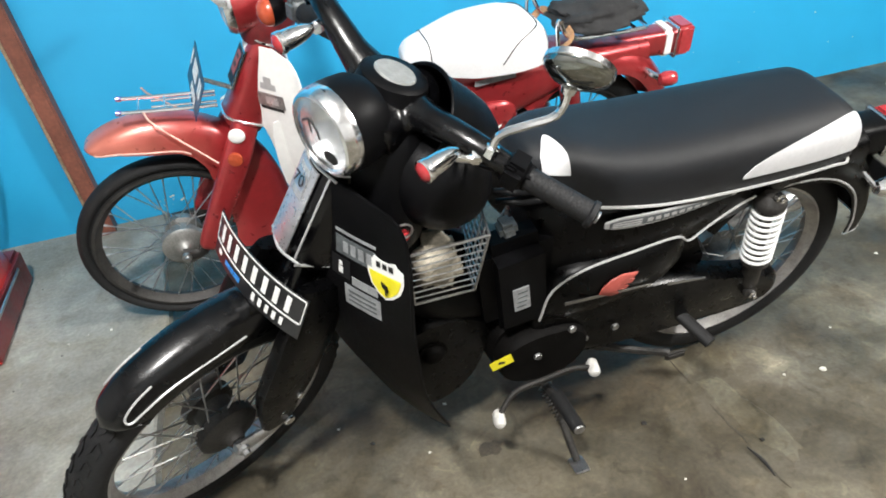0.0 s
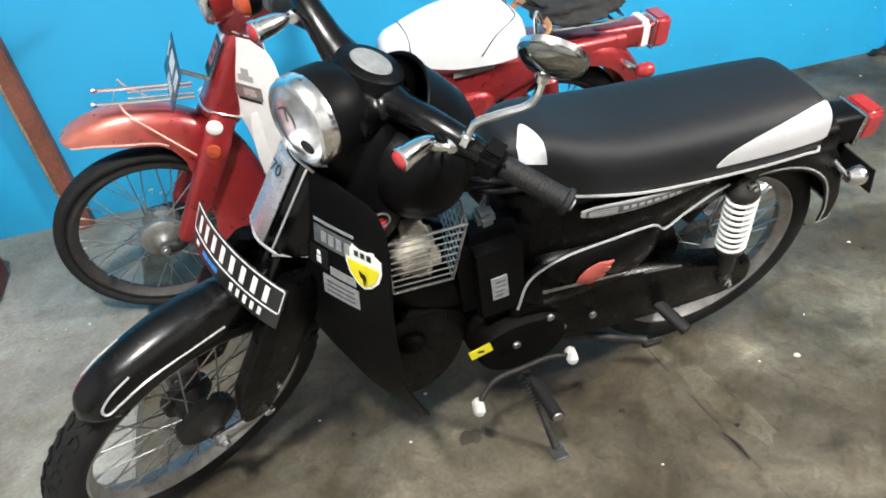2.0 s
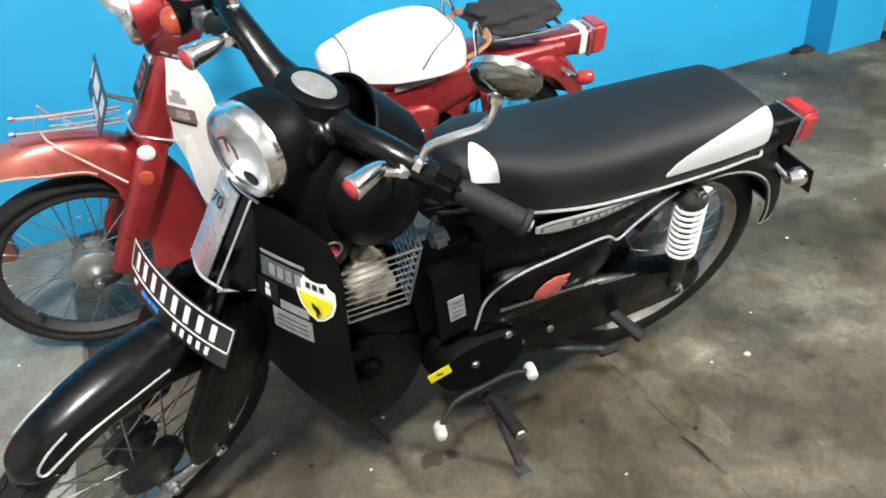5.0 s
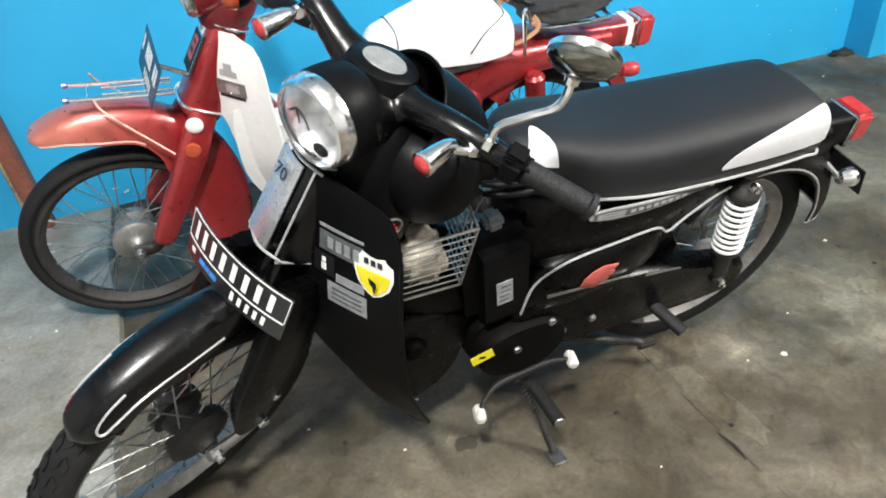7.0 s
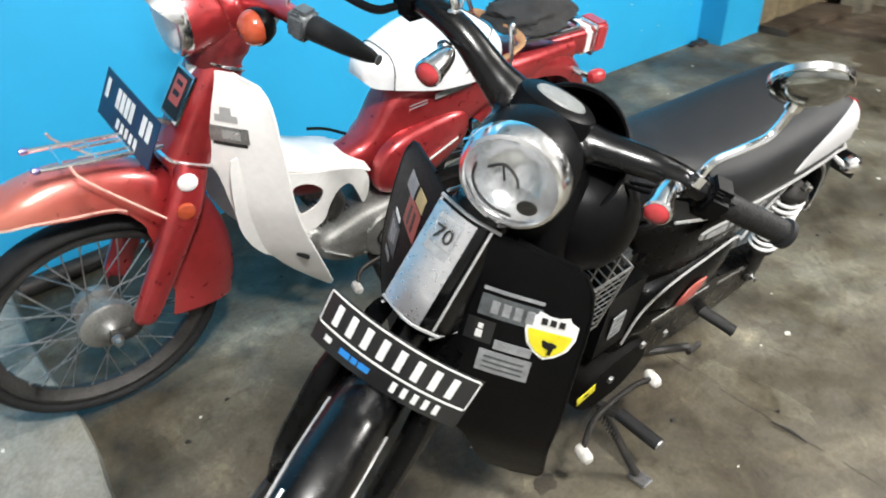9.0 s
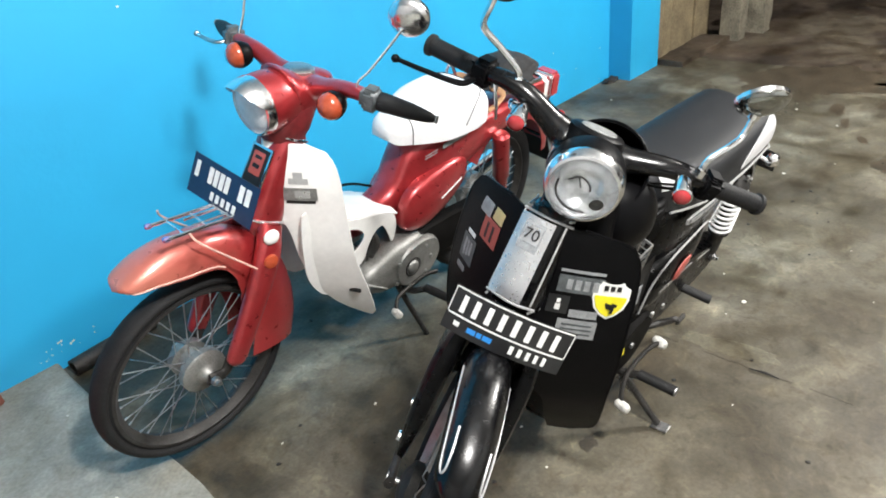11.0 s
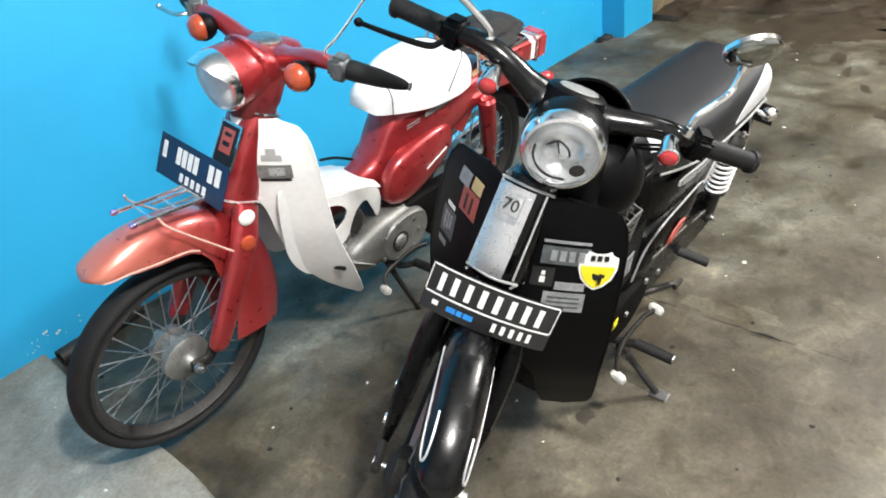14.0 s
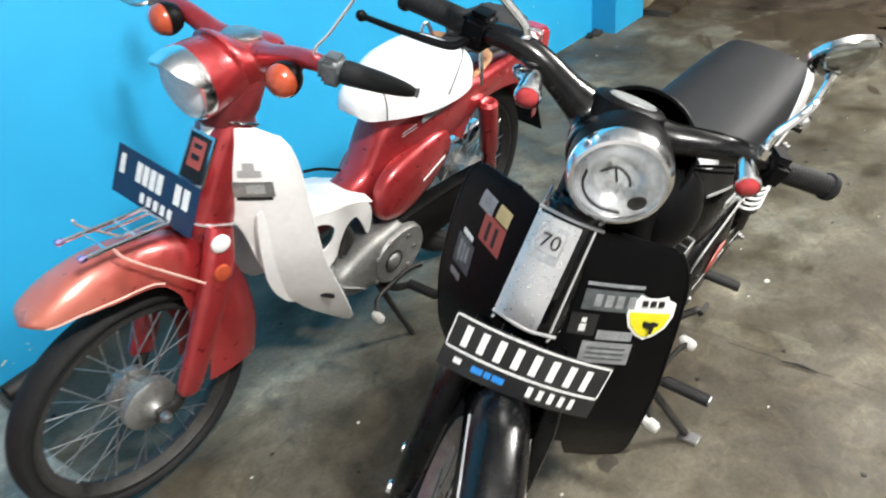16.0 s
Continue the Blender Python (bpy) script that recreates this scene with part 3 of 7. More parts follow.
def wheel(name, parent, cx, rim_mat, drum, width=0.031, tread=False, hub_mat="alu", tyre_r=TYRE_R):
    c = Vector((cx, 0, AXLE_Z))
    Y = (0, 1, 0)
    bm = bmesh.new()
    prof = [(0.238, -0.024), (0.229, -0.025), (0.221, -0.014), (0.213, -0.006), (0.212, 0.006), (0.221, 0.014), (0.229, 0.025), (0.238, 0.024),
            (0.232, 0.02), (0.226, 0.0), (0.232, -0.02), (0.238, -0.024)]
    lathe(bm, prof, c, Y, 72)
    w = part(name, bm, rim_mat, parent, "spoked wheel", 50)
    bm = bmesh.new()
    rc = 0.257
    prof = []
    for i in range(21):
        a = math.pi * (-0.78 + 1.56 * i / 20)
        prof.append((rc + (tyre_r - rc) * math.cos(a), width * math.sin(a)))
    prof = [(0.236, -0.022)] + prof + [(0.236, 0.022), (0.236, -0.022)]
    lathe(bm, prof, c, Y, 80)
    part("tyre", bm, "rubber", w, "black rubber tyre")
    if tread:
        bm = bmesh.new()
        n = 44
        for i in range(n):
            for s in (-1, 1):
                for lane, (o0, o1, sk) in enumerate(((0.003, 0.012, 0.05), (0.014, 0.024, -0.05))):
                    a0 = 2 * math.pi * (i + 0.5 * lane + 0.25 * (s > 0)) / n
                    q = []
                    for da, o in ((0.012, o0), (0.068, o0), (0.068 + sk, o1), (0.012 + sk, o1)):
                        rr = rc + (tyre_r - rc) * math.sqrt(max(0.0, 1 - (o / width) ** 2))
                        for lift in (0.0, 0.0042):
                            q.append((c.x + (rr - 0.001 + lift) * math.cos(a0 + da), s * o, c.z + (rr - 0.001 + lift) * math.sin(a0 + da)))
                    v = [bm.verts.new(p) for p in q]
                    bm.faces.new((v[1], v[3], v[5], v[7]))
                    for k in range(4):
                        a, b = 2 * k, (2 * k + 2) % 8
                        bm.faces.new((v[a], v[b], v[b + 1], v[a + 1]))
        part("tread", bm, "rubber", w, "tread blocks", 0)
    bm = bmesh.new()
    lathe(bm, drum, c, Y, 40, True)
    part("hub", bm, hub_mat, w, "cast drum hub", 35)
    bm = bmesh.new()
    lathe(bm, [(0.0, -0.09), (0.011, -0.09), (0.012, -0.078), (0.006, -0.077), (0.006, 0.083), (0.013, 0.084), (0.013, 0.094), (0.008, 0.095), (0.008, 0.104), (0.0, 0.104)], c, Y, 10)
    part("axle", bm, "steel", w, "axle with nuts", 30)
    for i in range(36):
        side = 1 if i % 2 else -1
        a = 2 * math.pi * i / 36
        ha = a + (0.62 if (i // 2) % 2 else -0.62)
        p = c + Vector((0.046 * math.cos(ha), side * 0.027, 0.046 * math.sin(ha)))
        q = c + Vector((0.2165 * math.cos(a), side * 0.004, 0.2165 * math.sin(a)))
        bm = bmesh.new()
        rod(bm, p, q, 0.0018, 5)
        e = q + (p - q).normalized() * 0.014
        rod(bm, q, e, 0.0028, 5)
        part("spoke", bm, "steel", w)
    return w


FRONT_DRUM = [(0.016, -0.062), (0.03, -0.058), (0.044, -0.05), (0.052, -0.046), (0.052, -0.026), (0.04, -0.02), (0.036, 0.0), (0.04, 0.012), (0.058, 0.016),
              (0.062, 0.02), (0.062, 0.04), (0.055, 0.046), (0.036, 0.05), (0.022, 0.058), (0.016, 0.07)]
REAR_DRUM = [(0.016, -0.07), (0.05, -0.066), (0.066, -0.058), (0.068, -0.03), (0.05, -0.022), (0.042, 0.0), (0.046, 0.02), (0.058, 0.024), (0.058, 0.034), (0.03, 0.05), (0.016, 0.07)]


def disc(bm, c, axis, r, h, n=28, dome=0.0):
    prof = [(0.0, 0.0), (r, 0.0), (r, h * 0.7), (r * 0.93, h), (r * 0.6, h + dome * 0.7), (0.0, h + dome)]
    return lathe(bm, prof, c, axis, n)


def bullet_winker(parent, c, side, lens="redlens"):
    """A small chrome bullet indicator that looks forward."""
    c = Vector(c)
    bm = bmesh.new()
    lathe(bm, [(0.0, -0.056), (0.006, -0.055), (0.009, -0.05), (0.0125, -0.04), (0.0148, -0.025), (0.0158, -0.012), (0.0158, -0.002), (0.0175, 0.0), (0.0175, 0.007), (0.015, 0.009), (0.0147, 0.004)], c, (1, 0, 0.0), 28)
    w = part("front_indicator", bm, "chrome", parent, "chrome bullet indicator")
    bm = bmesh.new()
    lathe(bm, [(0.0147, 0.003), (0.0144, 0.008), (0.0105, 0.0115), (0.005, 0.013), (0.0, 0.0132)], c, (1, 0, 0), 24)
    part("lens", bm, lens, w, "red lens")
    bm = bmesh.new()
    sweep(bm, [c + Vector((-0.045, 0, -0.006)), c + Vector((-0.062, side * 0.012, -0.012)), c + Vector((-0.085, side * 0.022, -0.02))], 0.0065, 8, 4)
    lathe(bm, [(0.0, 0.0), (0.011, 0.0), (0.011, 0.012), (0.0, 0.012)], c + Vector((-0.07, side * 0.012, -0.016)), (-1, side * 0.5, -0.3), 6)
    part("stalk", bm, "chrome", w)
    return w


def grip_set(parent, side, a, b, taper):
    """Grip, end plug and switch box on one end of the bar, from a to b."""
    a, b = Vector(a), Vector(b)
    d = (b - a).normalized()
    bm = bmesh.new()
    if taper:
        sweep(bm, [a, a + (b - a) * 0.08, a + (b - a) * 0.5, b - d * 0.02, b], [0.021, 0.022, 0.019, 0.0125, 0.006], 16, 3)
    else:
        prof, L = [(0.0172, 0.0)], (b - a).length
        for k in range(14):
            h = L * (0.06 + 0.06 * k)
            prof += [(0.0172, h), (0.01745, h + 0.001), (0.01745, h + 0.0035), (0.0172, h + 0.0045)]
        prof += [(0.0172, L - 0.012), (0.021, L - 0.01), (0.021, L - 0.003), (0.014, L), (0.0, L + 0.001)]
        lathe(bm, prof, a, d, 18)
    g = part("grip", bm, "grip", parent, "black rubber grip")
    bm = bmesh.new()
    lathe(bm, [(0.0, 0.0), (0.009, 0.0), (0.009, 0.003), (0.0, 0.004)], b + d * (-0.001 if taper else 0.001), d, 12)
    part("end_plug", bm, "steel", g)
    bm = bmesh.new()
    c = a - d * 0.02
    rot = d.to_track_quat("X", "Z").to_matrix().to_4x4()
    box(bm, c, (0.048, 0.05, 0.054), rot, 0.012, 3)
    box(bm, c + Vector((0.012, 0, 0.018)), (0.018, 0.016, 0.012), rot, 0.003)
    box(bm, c + Vector((0.022, 0, -0.004)), (0.012, 0.012, 0.012), rot, 0.003)
    part("switch_box", bm, "dimsticker" if taper else "satin", parent, "grey switch box" if taper else "black plastic switch box")
    return g


def round_mirror(parent, pts, centre, normal, r=0.058, shell="satin", stem=0.006):
    """A round mirror on a bent chrome stem."""
    bm = bmesh.new()
    sweep(bm, pts, stem, 8, 8)
    lathe(bm, [(0.0, -0.006), (0.0105, -0.005), (0.0105, 0.01), (0.006, 0.012)], pts[0], Vector(pts[1]) - Vector(pts[0]), 6)
    lathe(bm, [(0.0, -0.008), (0.010, -0.006), (0.011, 0.004), (0.0, 0.01)], pts[-1], Vector(pts[-1]) - Vector(pts[-2]), 10)
    m = part("mirror", bm, "chrome", parent, "round mirror on a bent chrome stem")
    bm = bmesh.new()
    lathe(bm, [(r * 0.96, 0.003), (r, 0.0), (r * 1.02, -0.004), (r * 0.96, -0.012), (r * 0.7, -0.02), (r * 0.3, -0.025), (0.0, -0.026)], centre, normal, 36)
    part("shell", bm, shell, m, "dished mirror shell")
    bm = bmesh.new()
    lathe(bm, [(0.0, 0.0015), (r * 0.95, 0.0015), (r * 0.95, -0.001), (0.0, -0.001)], centre, normal, 36)
    part("glass", bm, "mirror", m, "mirror glass")
    bm = bmesh.new()
    lathe(bm, [(r * 0.94, 0.0), (r * 0.95, 0.005), (r * 1.03, 0.004), (r * 1.04, -0.004), (r * 1.0, -0.005)], centre, normal, 36)
    part("rim", bm, "chrome", m, "chrome rim")
    return m


def headlight(parent, c, axis, r, bowl="reflector", pane="glass"):
    c, ax = Vector(c), Vector(axis).normalized()
    bm = bmesh.new()
    lathe(bm, [(r * 0.9, 0.004), (r * 0.93, 0.012), (r, 0.01), (r * 1.07, 0.0), (r * 1.08, -0.012), (r * 1.04, -0.022), (r * 0.95, -0.022)], c, ax, 48)
    h = part("headlight", bm, "chrome", parent, "round headlight in a chrome ring")
    bm = bmesh.new()
    lathe(bm, [(r * 0.92, 0.0), (r * 0.8, -0.022), (r * 0.55, -0.038), (r * 0.2, -0.048), (0.0, -0.05)], c, ax, 40)
    part("reflector", bm, bowl, h, "silvered reflector bowl")
    bm = bmesh.new()
    prof = [(r * 0.93 * math.sin(a), 0.006 + 0.016 * (math.cos(a) - 0.0)) for a in [math.pi / 2 * k / 8 for k in range(9)]][::-1]
    lathe(bm, prof + [(p, q - 0.003) for p, q in prof[::-1]], c - ax * 0.002, ax, 40)
    g = part("glass", bm, pane, h, "ribbed headlight glass")
    g.visible_shadow = False
    return h


def chrome_line(parent, pts, r=0.0026, mat="line", name="trim", k=6, label="thin silver trim"):
    bm = bmesh.new()
    sweep(bm, pts, r, 6, k)
    return part(name, bm, mat, parent, label)


def coil_spring(bm, a, b, r, wire, turns, n=8):
    a, b = Vector(a), Vector(b)
    d = (b - a).normalized()
    u = d.orthogonal().normalized()
    v = d.cross(u)
    steps = turns * 18
    pts = [a + (b - a) * (i / steps) + (u * math.cos(2 * math.pi * i / 18) + v * math.sin(2 * math.pi * i / 18)) * r for i in range(steps + 1)]
    return sweep(bm, pts, wire, n, 1)


def shock(parent, a, b, spring_mat, turns=8):
    """A rear damper from its top eye a to its bottom eye b."""
    a, b = Vector(a), Vector(b)
    d = (b - a).normalized()
    L = (b - a).length
    bm = bmesh.new()
    lathe(bm, [(0.0, 0.0), (0.014, 0.0), (0.028, 0.014), (0.031, 0.02), (0.031, 0.03), (0.012, 0.034), (0.012, L * 0.62), (0.03, L * 0.63), (0.03, L * 0.66), (0.019, L * 0.68), (0.019, L - 0.03), (0.012, L - 0.015), (0.012, L), (0.0, L)], a, d, 20)
    lathe(bm, [(0.016, -0.014), (0.016, 0.014), (0.006, 0.014), (0.006, -0.014), (0.016, -0.014)], b, (0, 1, 0), 14)
    s = part("rear_damper", bm, "dark", parent, "rear damper with an open coil spring")
    bm = bmesh.new()
    coil_spring(bm, a + d * 0.034, a + d * (L * 0.63), 0.0285, 0.0042, turns)
    part("spring", bm, spring_mat, s, "white coil spring")
    bm = bmesh.new()
    lathe(bm, [(0.0, 0.0), (0.01, 0.0), (0.01, 0.01), (0.006, 0.012), (0.006, 0.018), (0.0, 0.018)], a + Vector((0, 0.012, 0.004)), (0, 1, 0), 6)
    part("nut", bm, "chrome", s)
    bm = bmesh.new()
    lathe(bm, [(0.0, 0.0), (0.01, 0.0), (0.01, 0.01), (0.006, 0.012), (0.006, 0.018), (0.0, 0.018)], b + Vector((0, 0.012, 0)), (0, 1, 0), 6)
    part("nut", bm, "chrome", s)
    return s


def fender(name, parent, line, mat, half, depth, label, nose=True, shift=0.0, ramp=0.0, skirt=0.0, swell=0.0, askew=0.0):
    """A mudguard of domed section along a side-view line of (x, z)."""
    pts = smooth_path([(x, 0, z) for x, z in line], 6)
    m = len(pts) - 1
    bm = bmesh.new()

    def fn(u, v):
        f = u * m
        i = min(int(f), m - 1)
        p = pts[i] + (pts[i + 1] - pts[i]) * (f - i)
        t = (pts[min(i + 2, m)] - pts[max(i - 1, 0)]).normalized()
        nrm = Vector((-t.z, 0, t.x))
        if nrm.dot(p - Vector((BASE if p.x > 0.6 else 0, 0, AXLE_Z))) < 0:
            nrm = -nrm
        e = 1.0
        if nose:
            long, tip = (0.3, 0.03) if ramp else (0.12, 0.12)
            e = min(1.0, math.sqrt(max(0.0, 1 - (1 - min(u / long, 1)) ** 2)) + tip)
        a = math.pi * (v - 0.5)
        w = half * e * (1 + swell * min(max((u - 0.1) / 0.3, 0.0), 1.0))
        c, s = math.cos(a), math.sin(a)
        low = depth * e
        if ramp:
            q = min(u / ramp, 1.0)
            low = depth * (0.16 + 0.84 * q * q * (3 - 2 * q))
            q = min(max((u - 0.42) / 0.3, 0.0), 1.0)
            low += skirt * q * q * (3 - 2 * q)
        down = low * (1 - abs(c) ** 0.8)
        return p + Vector((0, shift + askew * (0.3 - min(u, 0.6)) + w * math.copysign(abs(s) ** 0.75, s), 0)) - nrm * down

    sheet(bm, fn, 40, 18, 0.003)
    f = part(name, bm, mat, parent, label, 50)
    return f, fn


def patch(name, parent, fn, u0, u1, v0, v1, mat, label="", lift=0.0022, nu=3, nv=3):
    """A sticker that lies on a surface fn(u, v)."""
    bm = bmesh.new()

    def g(a, b):
        u, v = u0 + (u1 - u0) * a, v0 + (v1 - v0) * b
        p = Vector(fn(u, v))
        e = 1e-3
        nrm = (Vector(fn(u + e, v)) - Vector(fn(u - e, v))).cross(Vector(fn(u, v + e)) - Vector(fn(u, v - e))).normalized()
        return p + nrm * lift

    sheet(bm, g, nu, nv, 0.0006)
    return part(name, bm, mat, parent, label)


def seat_shape(table, drop=0.5):
    """Returns section(x, a): the point of a seat's skin at length x and angle a, from the right lower edge (0) over the top to the left one (1)."""
    def section(x, a):
        half, low, top = lerp_table(x, table)
        an = math.pi * (1 - a)
        c, s = math.cos(an), math.sin(an)
        y = half * math.copysign(abs(c) ** 0.55, c)
        z = low + (top - low) * abs(s) ** 0.5
        return Vector((x, y, z))
    return section


def seat_mesh(bm, section, xs, n=22):
    rings = []
    for x in xs:
        ring = [section(x, i / n) for i in range(n + 1)]
        rings.append(ring)
    loft(bm, rings, True)
    return bm


def lettering(name, text, size, mat, parent, place):
    """Built-in letters laid out by the matrix place."""
    cu = bpy.data.curves.new(name, "FONT")
    cu.body, cu.size, cu.extrude, cu.align_x, cu.align_y = text, size, 0.0004, "CENTER", "CENTER"
    tmp = bpy.data.objects.new(name, cu)
    scene.collection.objects.link(tmp)
    me = bpy.data.meshes.new_from_object(tmp.evaluated_get(bpy.context.evaluated_depsgraph_get()))
    bpy.data.objects.remove(tmp)
    me.transform(XF @ place)
    me.materials.clear()
    me.materials.append(M[mat])
    ob = new(name, me)
    ob.parent = parent
    return ob


def plate(parent, surf, mat, label, rows):
    """A number plate over surf(u, v), its characters as plain bars: rows of (v0, v1, widths, material)."""
    bm = bmesh.new()
    sheet(bm, surf, 14, 6, 0.0016)
    p = part("number_plate", bm, mat, parent, label)
    for v0, v1, spans, m in rows:
        for u0, u1 in spans:
            patch("bar", p, surf, u0, u1, v0, v1, m, lift=0.0018, nu=24 if u1 - u0 > 0.5 else 3, nv=1 if v1 - v0 < 0.3 else 4)
    return p


def lever(parent, pts, mat="satin", r=0.006):
    bm = bmesh.new()
    sweep(bm, pts, [r, r * 1.15, r, r * 0.85], 8, 6, 0.7)
    lathe(bm, [(0.0, -0.008), (0.006, -0.006), (0.0085, 0.0), (0.006, 0.006), (0.0, 0.008)], pts[-1], Vector(pts[-1]) - Vector(pts[-2]), 12)
    return part("brake_lever", bm, mat, parent, "black brake lever with a ball end")


def cable(parent, pts, r=0.003, mat="satin"):
    bm = bmesh.new()
    sweep(bm, pts, r, 6, 8)
    return part("cable", bm, mat, parent, "black control cable")


def pedal_pad(parent, c, label):
    bm = bmesh.new()
    lathe(bm, [(0.0, -0.02), (0.008, -0.02), (0.0122, -0.015), (0.0132, 0.0), (0.0128, 0.012), (0.009, 0.018), (0.0, 0.02)], c, (0.25, 1, 0.1), 8)
    return part("pedal_pad", bm, "pad_rubber", parent, label)


def blend(ob, voxel=0.005, rounds=10):
    """Melts the overlapping pieces of one casting into a single skin with soft fillets."""
    m = ob.modifiers.new("skin", "REMESH")
    m.mode, m.voxel_size, m.use_smooth_shade = "VOXEL", voxel, True
    m = ob.modifiers.new("fillet", "SMOOTH")
    m.factor, m.iterations = 0.5, rounds
    return ob


def nacelle(parent, mat, bars, dz=0.0, right_bars=None, dy=0.0):
    """The cast cover of the handlebar: a drop behind the headlight, with two arms that grow out of it."""
    bm = bmesh.new()
    tab = [(0.695, 0.02, 0.914, 0.014), (0.705, 0.036, 0.912, 0.022), (0.725, 0.052, 0.91, 0.033), (0.76, 0.062, 0.905, 0.042), (0.8, 0.068, 0.906, 0.055), (0.83, 0.071, 0.914, 0.067), (0.846, 0.072, 0.918, 0.07)]
    rings = []
    for i in range(22):
        x = 0.695 + (0.846 - 0.695) * i / 21
        hw, zc, hh = lerp_table(x, tab)
        rings.append([(x + 0.02 * math.sin(a) * (x - 0.695) / 0.19, dy + hw * math.copysign(abs(math.cos(a)) ** 0.9, math.cos(a)), zc + dz + hh * math.sin(a)) for a in [2 * math.pi * k / 28 for k in range(28)]])
    loft(bm, rings, True)
    for s in (1, -1):
        pts = [(x, s * y, z) for x, y, z in (right_bars if right_bars and s < 0 else bars)]
        sweep(bm, [(pts[0][0] + 0.006, s * 0.008, pts[0][2] - 0.008)] + pts, [0.052, 0.038, 0.026, 0.0215, 0.0195, 0.018], 16, 6, 0.88)
    return blend(part("handlebar_cover", bm, mat, parent, "cast handlebar cover with two tapered arms behind the headlight", 60))


# ---- the black motorcycle ----
def black_motorcycle():
    global XF
    root = new("motorcycle")
    tagged(root, "black step-through motorcycle with long black seat on its side stand", "motorcycle")
    stand_at(root, 1.213, 1.38, 0.0, 0.0, 14.5)
    XF = steered(28)
    # handlebar
    body = nacelle(root, "black", [(0.77, 0.03, 0.916), (0.772, 0.085, 0.93), (0.768, 0.15, 0.944), (0.755, 0.2, 0.94), (0.742, 0.235, 0.93)], -0.004, [(0.77, 0.03, 0.918), (0.772, 0.08, 0.942), (0.768, 0.135, 0.968), (0.757, 0.18, 0.972), (0.745, 0.218, 0.964)], 0.012)
    headlight(body, (0.9, 0.013, 0.922), (1, 0, 0.05), 0.064)
    bm = bmesh.new()
    lathe(bm, [(0.058, -0.04), (0.0665, -0.024), (0.069, 0.0), (0.0695, 0.016), (0.068, 0.026)], (0.863, 0.013, 0.92), (1, 0, 0.05), 40)
    part("headlight_bucket", bm, "satin", body)
    # wink and smile drawn on the glass
    def on_glass(a, b):
        r = math.hypot(a, b) / 0.063
        return Vector((0.9195 - 0.0135 * r * r, 0.013 + a, 0.923 + b))
    for pts, wd in (([(-0.045, 0.004), (-0.042, -0.016), (-0.028, -0.034), (-0.006, -0.043), (0.02, -0.04)], 0.0021), ([(-0.03, 0.012), (-0.014, 0.026), (0.004, 0.02), (0.012, 0.008)], 0.0018), ([(-0.016, 0.026), (-0.006, 0.008)], 0.0015)):
        bm = bmesh.new()
        sweep(bm, [on_glass(a, b) for a, b in pts], wd, 6, 6)
        part("face_decal", bm, "ink", body, "thin black smiling face lines")
    bm = bmesh.new()
    disc(bm, on_glass(0.032, -0.014), (1, 0.25, -0.1), 0.0125, 0.0015, 20)
    part("face_decal", bm, "ink", body, "black round dot")
    bm = bmesh.new()
    lathe(bm, [(0.0, 0.01), (0.046, 0.009), (0.053, 0.004), (0.058, -0.022)], (0.768, 0.008, 0.95), (-0.36, 0, 1), 36)
    part("dial_housing", bm, "satin", body, "black round dial housing")
    bm = bmesh.new()
    lathe(bm, [(0.0, 0.003), (0.029, 0.0025), (0.031, 0.0)], (0.767, 0.008, 0.9595), (-0.36, 0, 1), 32)
    bm.transform(Matrix.Diagonal((1.0, 1.12, 1, 1)))
    part("dial", bm, "dialgrey", body, "grey dial face")
    for s in (1, -1):
        grip_set(body, s, *(((0.735, 0.255, 0.925), (0.698, 0.356, 0.908)) if s > 0 else ((0.735, -0.242, 0.96), (0.698, -0.345, 0.946))), False)
        bullet_winker(body, (0.855 if s > 0 else 0.862, 0.174 if s > 0 else -0.135, 0.957 if s > 0 else 0.966), s)
        if s < 0:
            continue
        cable(body, [(0.735, s * 0.235, 0.91), (0.755, s * 0.17, 0.895), (0.755, s * 0.09, 0.87), (0.75, s * 0.03, 0.80)], 0.0032)
        cable(body, [(0.72, s * 0.23, 0.905), (0.74, s * 0.15, 0.885), (0.745, s * 0.08, 0.855), (0.74, s * 0.02, 0.78)], 0.0026)
    round_mirror(body, [(0.765, 0.205, 0.955), (0.758, 0.207, 0.985), (0.735, 0.228, 1.006), (0.706, 0.247, 1.018), (0.694, 0.251, 1.036), (0.69, 0.249, 1.062)], (0.678, 0.247, 1.09), (-0.75, -0.4, 0.5), 0.045, "mirrorback")
    round_mirror(body, [(0.762, -0.16, 0.978), (0.76, -0.168, 1.0), (0.768, -0.21, 1.03), (0.78, -0.25, 1.06), (0.785, -0.25, 1.10), (0.78, -0.248, 1.125)], (0.765, -0.25, 1.148), (-0.9, 0.1, 0.3), 0.045, "dark")
    lever(body, [(0.765, -0.235, 0.952), (0.79, -0.255, 0.948), (0.785, -0.32, 0.94), (0.765, -0.385, 0.928)])
    # fork cover with the silver badge
    along = STEER_AXIS
    side_x = Vector((math.cos(HEAD), 0, math.sin(HEAD)))
    def fork_pt(up, fwd, y):
        return STEER_FOOT + along * up + side_x * fwd + Vector((0, y, 0))
    XF = steered(16)
    bm = bmesh.new()
    rings = []
